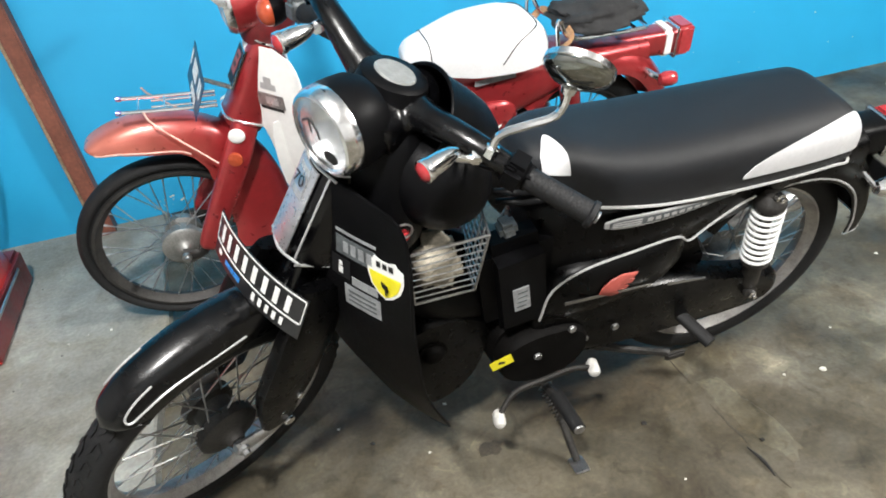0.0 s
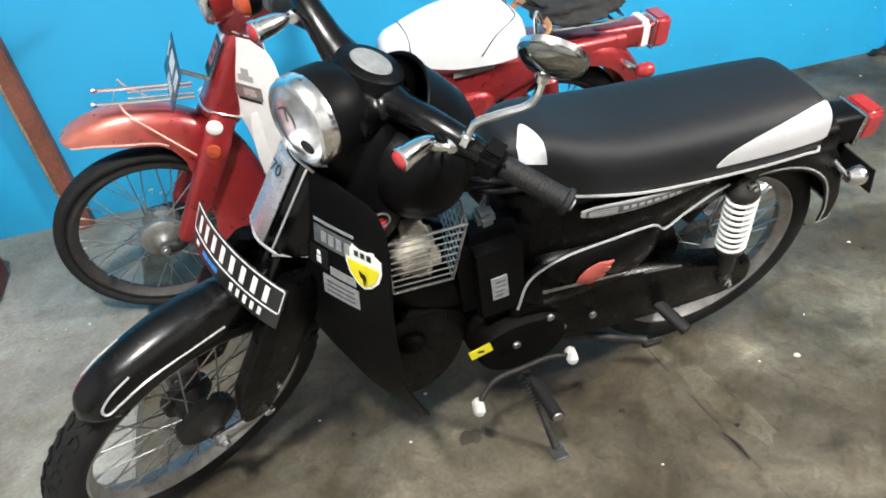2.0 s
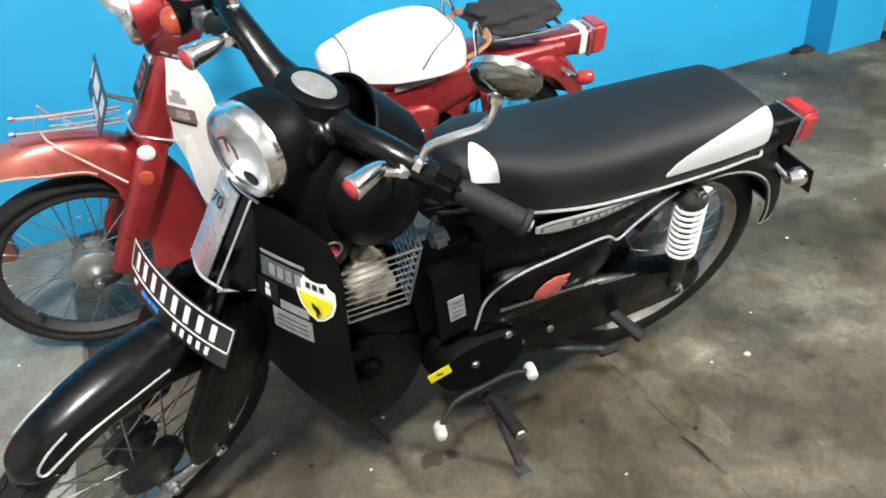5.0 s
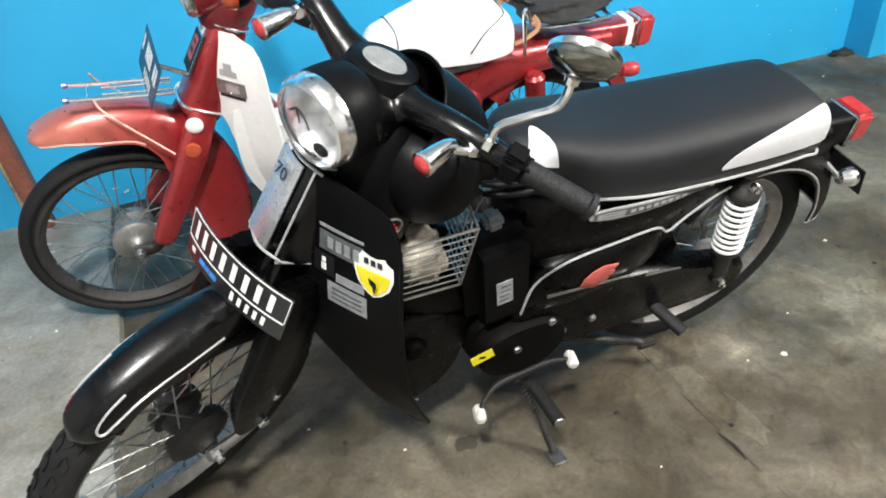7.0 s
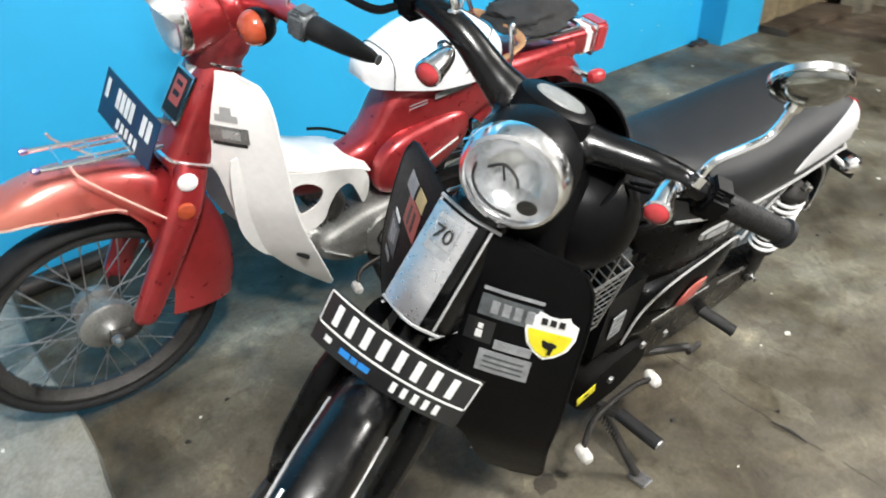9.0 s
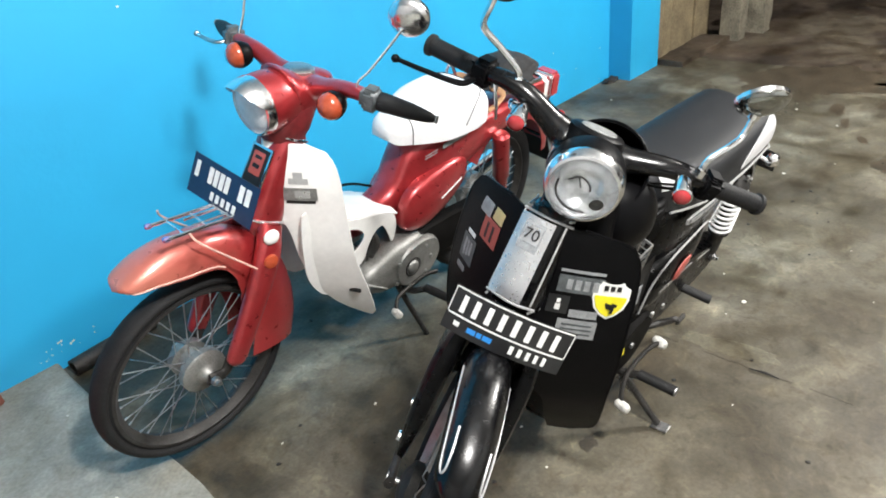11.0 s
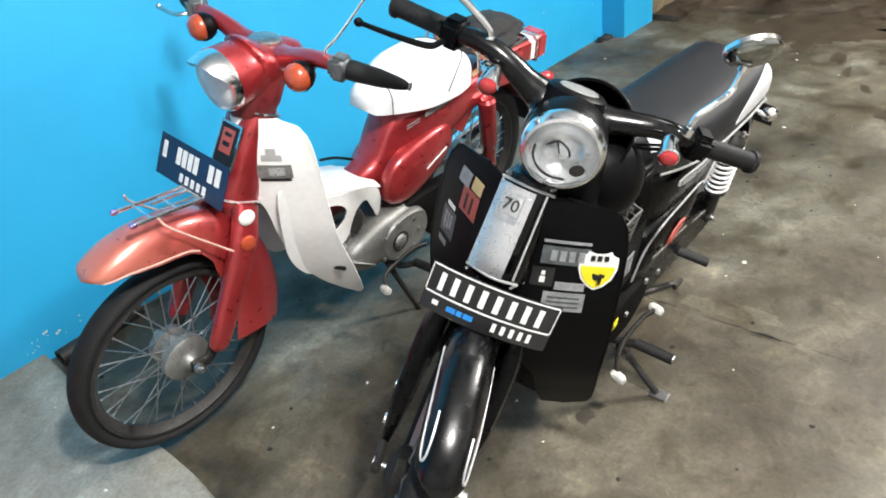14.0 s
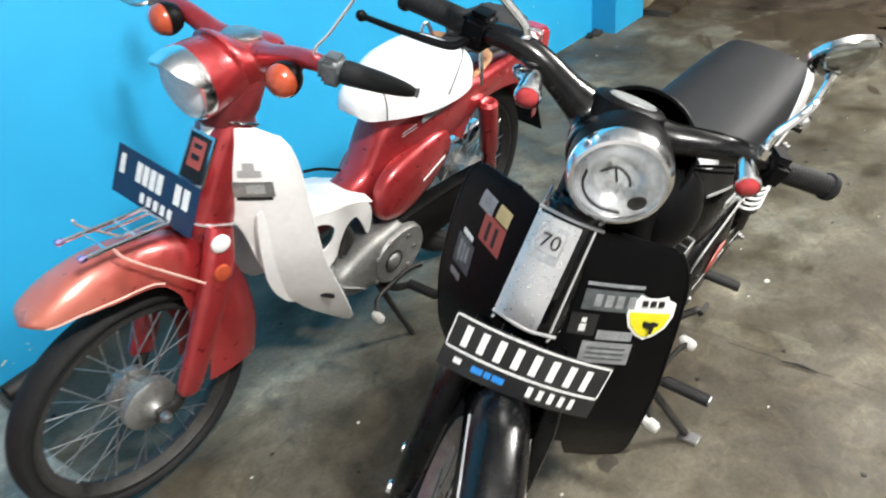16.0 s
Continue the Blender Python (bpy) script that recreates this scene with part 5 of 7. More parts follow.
    # seat
    tab = [(-0.112, 0.085, 0.674, 0.72), (-0.102, 0.106, 0.664, 0.744), (-0.07, 0.115, 0.66, 0.762), (0.05, 0.122, 0.662, 0.764), (0.2, 0.124, 0.668, 0.766), (0.32, 0.122, 0.676, 0.77), (0.42, 0.112, 0.69, 0.782), (0.51, 0.09, 0.702, 0.802), (0.555, 0.07, 0.708, 0.8), (0.575, 0.05, 0.715, 0.775)]
    sec = seat_shape(tab)
    xs = [-0.11, -0.105, -0.10, -0.09, -0.07] + [-0.05 + 0.04 * i for i in range(14)] + [0.51, 0.53, 0.55, 0.565, 0.575]
    bm = bmesh.new()
    seat_mesh(bm, sec, xs)
    se = part("seat", bm, "vinyl", root, "long black vinyl seat with white side panels", 60)
    for s in (0, 1):
        a = lambda q: q if s == 0 else 1 - q
        def white_rear(u, v):
            x = -0.098 + 0.265 * u
            hi = 0.30 * (1 - u) ** 0.75 + 0.01
            p = sec(x, a(0.015 + hi * v))
            return p + Vector((0, (0.003 if s else -0.003), 0.001))
        bm = bmesh.new()
        sheet(bm, white_rear, 14, 6, 0.002)
        if s:
            part("side_panel", bm, "panel_vinyl", se, "white vinyl panel")
        def white_front(u, v):
            half = 0.3 * math.sin(math.pi * (0.12 + 0.8 * u)) ** 0.6
            x = 0.502 + 0.043 * u
            return sec(x, a(0.12 + 0.36 * v * half / 0.3)) + Vector((0.0015 * u, (0.003 if s else -0.003), 0.001))
        bm = bmesh.new()
        sheet(bm, white_front, 10, 6, 0.002)
        if s:
            part("side_panel", bm, "panel_vinyl", se, "white vinyl panel")
    rail = [sec(x, 1.0) + Vector((0, 0.002, -0.004)) for x in (0.5, 0.42, 0.32, 0.2, 0.05, -0.05, -0.09)]
    chrome_line(se, rail + [Vector((-0.112, 0.04, 0.668)), Vector((-0.114, 0, 0.668))], 0.003, "line", "trim", 4, "bright seat trim")
    rail = [sec(x, 0.0) + Vector((0, -0.002, -0.004)) for x in (0.5, 0.42, 0.32, 0.2, 0.05, -0.05, -0.09)]
    chrome_line(se, rail, 0.003, "line", "trim", 4, "bright seat trim")
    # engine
    engine(root, "near_black", "near_black")
    bm = bmesh.new()
    box(bm, (0.622, 0.134, 0.35), (0.048, 0.001, 0.03), Matrix.Rotation(radians(18), 4, "Y"), 0.0004)
    part("sticker", bm, "yellow", root, "small yellow sticker with a dark mark")
    bm = bmesh.new()
    box(bm, (0.622, 0.1347, 0.35), (0.014, 0.001, 0.007), Matrix.Rotation(radians(-10), 4, "Y"), 0.0004)
    part("sticker_mark", bm, "ink", root)
    bm = bmesh.new()
    box(bm, (0.58, 0.112, 0.505), (0.033, 0.002, 0.064), Matrix.Rotation(radians(8), 4, "Y"), 0.0006)
    gs = part("sticker", bm, "sticker", root, "grey printed warning sticker")
    for k in range(4):
        bm = bmesh.new()
        box(bm, (0.58, 0.1134, 0.485 + 0.013 * k), (0.02, 0.001, 0.003), Matrix.Rotation(radians(8), 4, "Y"))
        part("bar", bm, "dimsticker", gs, "", 0)
    bm = bmesh.new()
    box(bm, (0.575, 0.062, 0.515), (0.15, 0.094, 0.24), Matrix.Rotation(0.12, 4, "Y"), 0.03, 4)
    part("battery_box", bm, "satin", root, "black plastic box under the frame")
    bm = bmesh.new()
    prism(bm, round_outline([(0.805, 0.42), (0.8, 0.3), (0.768, 0.175), (0.735, 0.155), (0.675, 0.195), (0.632, 0.27), (0.615, 0.4), (0.7, 0.45)], 4), 0.12, lambda u, v, w: (u, -0.055 + w, v), 0.12, 0.006)
    part("engine_guard", bm, "deep", root, "smooth black cover in front of the engine", 50)
    # wire basket with a rag
    bm = bmesh.new()
    y0, y1 = -0.04, 0.135
    rim = [(0.80, y1, 0.715), (0.66, y1 - 0.005, 0.712), (0.635, y0, 0.72), (0.79, y0, 0.72), (0.80, y1, 0.715)]
    sweep(bm, rim, 0.0032, 6, 1)
    bot = [(0.79, y1 - 0.01, 0.585), (0.68, y1 - 0.012, 0.58), (0.66, y0, 0.585), (0.78, y0, 0.59), (0.79, y1 - 0.01, 0.585)]
    basket = part("wire_basket", bm, "steel", root, "small chrome wire basket behind the leg shield")
    bm = bmesh.new()
    sweep(bm, bot, 0.0028, 6, 1)
    part("wire", bm, "steel", basket)
    for k in range(1, 8):
        t = k / 8
        bm = bmesh.new()
        pts = [Vector(rim[i]).lerp(Vector(bot[i]), t) for i in range(4)]
        sweep(bm, pts[:3], 0.0016, 5, 1)
        part("wire", bm, "steel", basket)
    for i in range(4):
        bm = bmesh.new()
        rod(bm, rim[i], bot[i], 0.0024, 6)
        part("wire", bm, "steel", basket)
    for k in range(1, 7):
        bm = bmesh.new()
        rod(bm, Vector(rim[1]).lerp(Vector(rim[2]), k / 7), Vector(bot[1]).lerp(Vector(bot[2]), k / 7), 0.0016, 5)
        part("wire", bm, "steel", basket)
    # orange lock ring, pedals, pegs, stand
    bm = bmesh.new()
    box(bm, (0.80, 0.115, 0.742), (0.02, 0.012, 0.022), None, 0.004)
    part("hook", bm, "redlens", root, "small red hook")
    bm = bmesh.new()
    pts = [(0.80 + 0.014 * math.cos(a), 0.122, 0.758 + 0.014 * math.sin(a)) for a in [2 * math.pi * k / 12 * 0.8 for k in range(12)]]
    sweep(bm, pts, 0.002, 6, 1)
    part("hook_ring", bm, "steel", root)
    bm = bmesh.new()
    sweep(bm, [(0.645, 0.185, 0.238), (0.60, 0.16, 0.27), (0.53, 0.15, 0.268), (0.47, 0.155, 0.285), (0.425, 0.165, 0.282)], 0.006, 8, 5, 1.6)
    gp = part("gear_pedal", bm, "dark", root, "heel-and-toe gear pedal with white pads")
    pedal_pad(gp, (0.645, 0.19, 0.24), "dirty white rubber pad")
    pedal_pad(gp, (0.425, 0.165, 0.283), "dirty white rubber pad")
    for s in (1, -1):
        bm = bmesh.new()
        sweep(bm, [(0.50, s * 0.04, 0.20), (0.505, s * 0.12, 0.20), (0.503, s * 0.17, 0.222)], 0.011, 8, 4)
        fp = part("footrest", bm, "dark", root, "folding rider footrest")
        bm = bmesh.new()
        sweep(bm, [(0.503, s * 0.165, 0.222), (0.5, s * 0.262, 0.234)], 0.0155, 12, 1, 0.8)
        part("rubber", bm, "grip", fp, "ribbed rubber")
        bm = bmesh.new()
        disc(bm, (0.5, s * 0.262, 0.234), (0, s, 0.1), 0.012, 0.004, 12)
        part("end_plug", bm, "steel", fp)
        bm = bmesh.new()
        sweep(bm, [(0.19, s * 0.08, 0.30), (0.18, s * 0.105, 0.285)], 0.01, 8, 1)
        pp = part("passenger_footrest", bm, "steel", root, "folding passenger footrest")
        bm = bmesh.new()
        sweep(bm, [(0.18, s * 0.10, 0.287), (0.15, s * 0.185, 0.272)], 0.016, 12, 1, 0.75)
        part("rubber", bm, "grip", pp, "ribbed rubber")
    bm = bmesh.new()
    sweep(bm, [(0.50, 0.09, 0.20), (0.49, 0.15, 0.16), (0.482, 0.22, 0.10), (0.478, 0.252, 0.076)], [0.01, 0.0095, 0.009, 0.009], 10, 5)
    sd = part("side_stand", bm, "dark", root, "worn steel side stand, folded out")
    bm = bmesh.new()
    box(bm, (0.478, 0.262, 0.0735), (0.034, 0.045, 0.006), Matrix.Rotation(radians(14.5), 4, "X"), 0.002)
    part("foot", bm, "steel", sd, "bare steel foot")
    bm = bmesh.new()
    coil_spring(bm, (0.515, 0.11, 0.19), (0.49, 0.19, 0.13), 0.006, 0.0015, 12, 5)
    part("spring", bm, "dark", sd)
    for s in (1, -1):
        bm = bmesh.new()
        sweep(bm, [(0.42, s * 0.05, 0.22), (0.3, s * 0.09, 0.2), (0.2, s * 0.13, 0.19)], 0.01, 8, 4)
        box(bm, (0.19, s * 0.14, 0.19), (0.05, 0.012, 0.02), None, 0.004)
        part("centre_stand_leg", bm, "dark", root, "folded centre stand leg")
    # bolts and a brake rod seen under the case
    for x, y, z in ((0.47, 0.128, 0.39), (0.36, 0.118, 0.34), (0.43, 0.118, 0.33), (0.54, 0.128, 0.33)):
        bm = bmesh.new()
        disc(bm, (x, y, z), (0, 1, 0), 0.009, 0.006, 6)
        part("bolt", bm, "steel", root)
    return root


def engine(root, case_mat, head_mat):
    """A small flat single: crankcase, barrel with fins, head, and the round side cover."""
    bm = bmesh.new()
    ol = round_outline([(0.37, 0.31), (0.385, 0.385), (0.46, 0.41), (0.56, 0.4), (0.62, 0.375), (0.63, 0.3), (0.6, 0.235), (0.5, 0.205), (0.41, 0.225)], 4)
    prism(bm, ol, 0.17, lambda u, v, w: (u, -0.085 + w, v), 0.1)
    e = part("engine", bm, case_mat, root, "small horizontal single-cylinder engine", 45)
    bm = bmesh.new()
    prism(bm, round_outline([(0.42, 0.3), (0.44, 0.37), (0.52, 0.39), (0.6, 0.365), (0.62, 0.3), (0.58, 0.245), (0.48, 0.235)], 4), 0.04, lambda u, v, w: (u, 0.085 + w, v), 0.07)
    part("side_case", bm, case_mat, e, "smooth alloy side case", 45)
    bm = bmesh.new()
    sweep(bm, [(0.6, 0, 0.33), (0.72, 0, 0.35)], 0.046, 20, 1)
    part("barrel", bm, head_mat, e)
    for k in range(7):
        bm = bmesh.new()
        x = 0.63 + 0.014 * k
        box(bm, (x, 0, 0.333 + 0.0023 * k), (0.005, 0.125, 0.118), Matrix.Rotation(radians(-9), 4, "Y"), 0.0015, 1)
        part("fin", bm, head_mat, e)
    bm = bmesh.new()
    box(bm, (0.755, 0, 0.355), (0.07, 0.13, 0.115), Matrix.Rotation(radians(-9), 4, "Y"), 0.016, 3)
    part("cylinder_head", bm, head_mat, e, "alloy cylinder head", 45)
    bm = bmesh.new()
    lathe(bm, [(0.0, 0.022), (0.014, 0.021), (0.022, 0.017), (0.026, 0.009), (0.031, 0.007), (0.032, 0.0)], (0.745, 0.064, 0.355), (0, 1, 0), 28)
    part("round_cover", bm, head_mat, e, "round finned cover")
    for k in range(6):
        bm = bmesh.new()
        box(bm, (0.782, -0.045 + 0.022 * k - 0.01, 0.33), (0.03, 0.006, 0.06), Matrix.Rotation(radians(-25), 4, "Y"), 0.0015, 1)
        part("fin", bm, head_mat, e)
    bm = bmesh.new()
    sweep(bm, [(0.70, -0.01, 0.42), (0.68, -0.01, 0.47), (0.64, -0.01, 0.5)], 0.02, 12, 4)
    box(bm, (0.70, 0.0, 0.445), (0.06, 0.05, 0.05), None, 0.01)
    part("carburettor", bm, head_mat, e)
    return e


black_bike = black_motorcycle()


# ---- the red motorcycle ----
def flat_with_hole(bm, outer, inner, thick, place):
    """A plate with holes: its outlines in two dimensions, its thickness along the third."""
    edges = []
    for loop in (outer, *inner):
        vs = [bm.verts.new((u, v, 0)) for u, v in loop]
        edges += [bm.edges.new((vs[i], vs[(i + 1) % len(vs)])) for i in range(len(vs))]
    g = bmesh.ops.triangle_fill(bm, use_beauty=True, use_dissolve=False, edges=edges)
    faces = [f for f in g["geom"] if isinstance(f, bmesh.types.BMFace)]
    ex = bmesh.ops.extrude_face_region(bm, geom=faces, use_keep_orig=True)
    for v in [v for v in ex["geom"] if isinstance(v, bmesh.types.BMVert)]:
        v.co.z += thick
    for v in bm.verts:
        v.co = Vector(place(v.co.x, v.co.y, v.co.z))
    return bm


def red_motorcycle():
    global XF
    root = new("motorcycle")
    tagged(root, "red step-through motorcycle with white leg shield and white saddle", "motorcycle")
    stand_at(root, 1.165, 2.105, 0.004, 0.0, 11.5)
    XF = steered(1)
    DZ = 0.038
    body = nacelle(root, "red", [(0.785, 0.03, 0.958), (0.787, 0.085, 0.976), (0.79, 0.15, 0.997), (0.79, 0.195, 1.003), (0.787, 0.232, 1.003)], DZ)
    headlight(body, (0.922, 0, 0.94), (1, 0, -0.06), 0.066, "whitebowl", "milkglass")
    bm = bmesh.new()
    lathe(bm, [(0.058, -0.105), (0.068, -0.08), (0.0712, -0.045), (0.0718, -0.012), (0.069, -0.004)], (0.922, 0, 0.94), (1, 0, -0.06), 40)
    part("headlight_bucket", bm, "red", body, "red headlight shell")
    bm = bmesh.new()
    def peak(u, v):
        a = math.pi * (0.12 + 0.76 * u)
        r = 0.0725
        reach = 0.052 * math.sin(math.pi * u) ** 0.6
        return Vector((0.922 + reach * v, r * math.cos(a), 0.94 + r * math.sin(a) - 0.014 * v * v))
    sheet(bm, peak, 18, 5, 0.002)
    part("visor", bm, "chrome", body, "chrome headlight peak")
    bm = bmesh.new()
    lathe(bm, [(0.0, 0.006), (0.032, 0.005), (0.038, 0.0), (0.038, -0.012)], (0.785, 0, 0.995), (-0.1, 0, 1), 30)
    part("dial", bm, "steel", body, "dull steel-ringed speedometer")
    for s in (1, -1):
        grip_set(body, s, (0.78, s * 0.262, 1.0), (0.735, s * 0.388, 0.987), True)
        c = Vector((0.838, 0.17 if s > 0 else -0.158, 0.976 if s > 0 else 0.994))
        bm = bmesh.new()
        lathe(bm, [(0.0, -0.036), (0.012, -0.034), (0.024, -0.026), (0.031, -0.012), (0.033, 0.0), (0.033, 0.004)], c, (1, 0.15 * s, 0), 28)
        w = part("front_indicator", bm, "satin", body, "round orange indicator with a black back")
        bm = bmesh.new()
        lathe(bm, [(0.0315, 0.002), (0.0315, 0.008), (0.027, 0.02), (0.016, 0.029), (0.0, 0.032)], c, (1, 0.15 * s, 0), 28)
        part("lens", bm, "orange", w, "orange dome lens")
        bm = bmesh.new()
        rod(bm, c + Vector((-0.03, 0, 0)), (0.795, s * 0.17, 0.99), 0.008)
        part("stalk", bm, "chrome", w)
    round_mirror(body, [(0.79, 0.205, 1.0), (0.792, 0.206, 1.03), (0.77, 0.22, 1.055), (0.73, 0.24, 1.105), (0.7, 0.25, 1.14)], (0.684, 0.255, 1.163), (-0.8, -0.5, 0.2), 0.044, "chrome", 0.0038)
    round_mirror(body, [(0.79, -0.215, 1.002), (0.787, -0.216, 1.025), (0.77, -0.22, 1.06), (0.745, -0.235, 1.12), (0.73, -0.245, 1.16)], (0.71, -0.25, 1.18), (-0.8, 0.5, 0.2), 0.044, "chrome", 0.004)
    lever(body, [(0.8, -0.25, 0.995), (0.825, -0.27, 0.99), (0.82, -0.33, 0.983), (0.8, -0.39, 0.972)], "steel")
    along = STEER_AXIS
    side_x = Vector((math.cos(HEAD), 0, math.sin(HEAD)))
    def fork_pt(up, fwd, y):
        return STEER_FOOT + along * up + side_x * fwd + Vector((0, y, 0))
    # lower collar of the cover, its shade painted in maroon, and the fork panel
    bm = bmesh.new()
    sweep(bm, [fork_pt(1.04, 0.012, 0), fork_pt(0.975, 0.014, 0), fork_pt(0.935, 0.006, 0)], [0.066, 0.066, 0.054], 20, 4)
    part("collar", bm, "maroon", root, "red steering collar with its shade painted maroon")
    bm = bmesh.new()
    rings = []
    for up, hw, f0, f1 in ((0.705, 0.05, -0.045, 0.05), (0.72, 0.055, -0.048, 0.058), (0.82, 0.053, -0.045, 0.05), (0.94, 0.055, -0.045, 0.046), (0.955, 0.05, -0.04, 0.038)):
        rings.append([fork_pt(up, (f0 + f1) / 2 + (f1 - f0) / 2 * math.copysign(abs(math.cos(a)) ** 0.6, math.cos(a)), hw * math.copysign(abs(math.sin(a)) ** 0.6, math.sin(a))) for a in [2 * math.pi * k / 32 for k in range(32)]])
    loft(bm, rings)
    cover = part("fork_cover", bm, "red", root, "red fork cover with chrome bands and a badge", 50)
    for up, e in ((0.728, 0.003), (0.945, 0.001)):
        hw, f0, f1 = (0.0565, -0.05, 0.06) if up < 0.8 else (0.056, -0.046, 0.048)
        pts = [fork_pt(up, (f0 + f1) / 2 + (f1 - f0) / 2 * math.copysign(abs(math.cos(a)) ** 0.6, math.cos(a)), hw * math.copysign(abs(math.sin(a)) ** 0.6, math.sin(a))) for a in [2 * math.pi * k / 32 for k in range(33)]]
        chrome_line(cover, pts, 0.0042, "chrome", "band", 1, "chrome band")
    def badge(u, v):
        return fork_pt(0.80 + 0.105 * v, 0.0565 - 0.008 * v, -0.036 + 0.072 * u)
    bm = bmesh.new()
    sheet(bm, badge, 4, 4, 0.006)
    bd = part("badge", bm, "chrome", cover, "square chrome-framed badge")
    patch("badge_field", bd, badge, 0.08, 0.92, 0.06, 0.94, "ink", "black field", 0.0036)
    patch("badge_mark", bd, badge, 0.22, 0.78, 0.3, 0.85, "redmark", "red square mark", 0.0044)
    patch("bar", bd, badge, 0.34, 0.66, 0.46, 0.56, "ink", "", 0.0052)
    patch("bar", bd, badge, 0.34, 0.66, 0.68, 0.76, "ink", "", 0.0052)
    # blue plate on a bracket
    def psurf(u, v):
        a, b = Vector((1.045, 0, 0.724)), Vector((1.003, 0, 0.813))
        return Vector((a.x + (b.x - a.x) * v + 0.012, -0.118 + 0.242 * u, a.z + (b.z - a.z) * v))
    pl = plate(root, psurf, "plateblue", "navy number plate with white characters as plain bars", [
        (0.45, 0.85, [(0.06, 0.12)] + [(0.27 + 0.085 * i, 0.335 + 0.085 * i) for i in range(4)] + [(0.74, 0.81), (0.84, 0.91)], "platewhite"),
        (0.1, 0.3, [(0.36 + 0.085 * i, 0.41 + 0.085 * i) for i in range(5)], "platewhite")])
    bm = bmesh.new()
    sweep(bm, [fork_pt(0.79, 0.05, 0.0), (1.02, 0, 0.765)], 0.006, 8, 1)
    part("bracket", bm, "steel", pl)
    # front carrier: paired chrome tubes with capped tips
    bm = bmesh.new()
    sweep(bm, [(1.0, 0.06, 0.722), (1.1, 0.06, 0.733), (1.22, 0.058, 0.748)], 0.0046, 8, 4)
    car = part("front_carrier", bm, "chrome", root, "small chrome tube carrier above the mudguard")
    for y in (0.04, 0.008, -0.012):
        bm = bmesh.new()
        sweep(bm, [(1.0, y, 0.722), (1.1, y, 0.733), (1.222 if y < 0 else 1.15, y, 0.748 if y < 0 else 0.739)], 0.0046 if y < 0 else 0.003, 8, 4)
        part("tube", bm, "chrome", car)
    for y in (0.058, -0.012):
        bm = bmesh.new()
        lathe(bm, [(0.0, -0.003), (0.006, -0.002), (0.0075, 0.004), (0.0065, 0.011), (0.0, 0.014)], (1.218, y, 0.7478), (1, 0, 0.12), 12)
        part("tip", bm, "violet", car, "violet-tinted chrome tip")
    for x in (1.06, 1.12, 1.18):
        bm = bmesh.new()
        rod(bm, (x, -0.012, 0.728 + (x - 1.06) * 0.125), (x, 0.06, 0.728 + (x - 1.06) * 0.125), 0.0026, 6)
        part("cross_wire", bm, "chrome", car)
    for s in (1, -1):
        bm = bmesh.new()
        sweep(bm, [(1.17, s * 0.062, 0.741), (1.15, s * 0.075, 0.705), (1.035, s * 0.102, 0.585)], 0.0026, 6, 4)
        part("stay", bm, "pinklip", car, "thin red-painted stay")
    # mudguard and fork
    f, ffn = fender("front_mudguard", root, [(1.338, 0.64), (1.322, 0.662), (1.26, 0.69), (1.18, 0.7), (1.08, 0.681), (0.99, 0.63), (0.922, 0.55), (0.882, 0.44), (0.872, 0.33), (0.888, 0.235)], "highlit_red", 0.058, 0.082, "red domed front mudguard with deep rear skirts", True, 0.0, 0.36, 0.085)
    for v in (0.015, 0.985):
        chrome_line(f, [ffn(k / 30, v) for k in range(1, 15)], 0.0034, "pinklip", "rolled_edge", 1, "rolled edge with its pale highlight painted in")
    for s in (1, -1):
        bm = bmesh.new()
        sweep(bm, [fork_pt(0.72, 0.005, s * 0.05), fork_pt(0.64, 0.01, s * 0.078), fork_pt(0.5, 0.014, s * 0.086), fork_pt(0.37, 0.016, s * 0.086), fork_pt(0.345, 0.016, s * 0.086)], [0.034, 0.037, 0.033, 0.029, 0.02], 16, 6, 0.62, (0, 1, 0), True, 2.6)
        leg = part("fork_leg", bm, "red", root, "pressed red fork leg")
        bm = bmesh.new()
        sweep(bm, [fork_pt(0.36, 0.02, s * 0.07), (1.15, s * 0.072, AXLE_Z - 0.008), (BASE + 0.01, s * 0.072, AXLE_Z)], [0.016, 0.016, 0.018], 10, 5, 0.6, (0, 1, 0))
        part("fork_link", bm, "dark", leg, "leading link")
        bm = bmesh.new()
        disc(bm, fork_pt(0.705, 0.028, s * 0.088), (0.15, s, 0), 0.0205, 0.006, 24, 0.002)
        part("reflector", bm, "paper", leg, "round white cap")
        bm = bmesh.new()
        disc(bm, fork_pt(0.645, 0.018, s * 0.1), (0.1, s, 0), 0.019, 0.007, 24, 0.002)
        part("reflector", bm, "orange", leg, "round orange reflector")
    bm = bmesh.new()
    sweep(bm, [fork_pt(0.95, 0, 0), fork_pt(0.66, 0, 0)], 0.034, 16, 1)
    part("steering_stem", bm, "red", root)
    wheel("front_wheel", root, BASE, "dark", FRONT_DRUM, 0.03, False, "alu", 0.274)

    XF = Matrix.Identity(4)
    # white leg shield
    tabw = [(0.225, 0.13), (0.235, 0.139), (0.26, 0.146), (0.3, 0.156), (0.41, 0.168), (0.48, 0.168), (0.6, 0.163), (0.72, 0.153), (0.754, 0.147), (0.803, 0.131), (0.834, 0.108), (0.846, 0.078)]
    tabi = [(0.225, 0.125), (0.235, 0.12), (0.27, 0.105), (0.327, 0.085), (0.403, 0.075), (0.463, 0.069), (0.54, 0.064), (0.612, 0.053), (0.642, 0.032), (0.66, 0.0)]
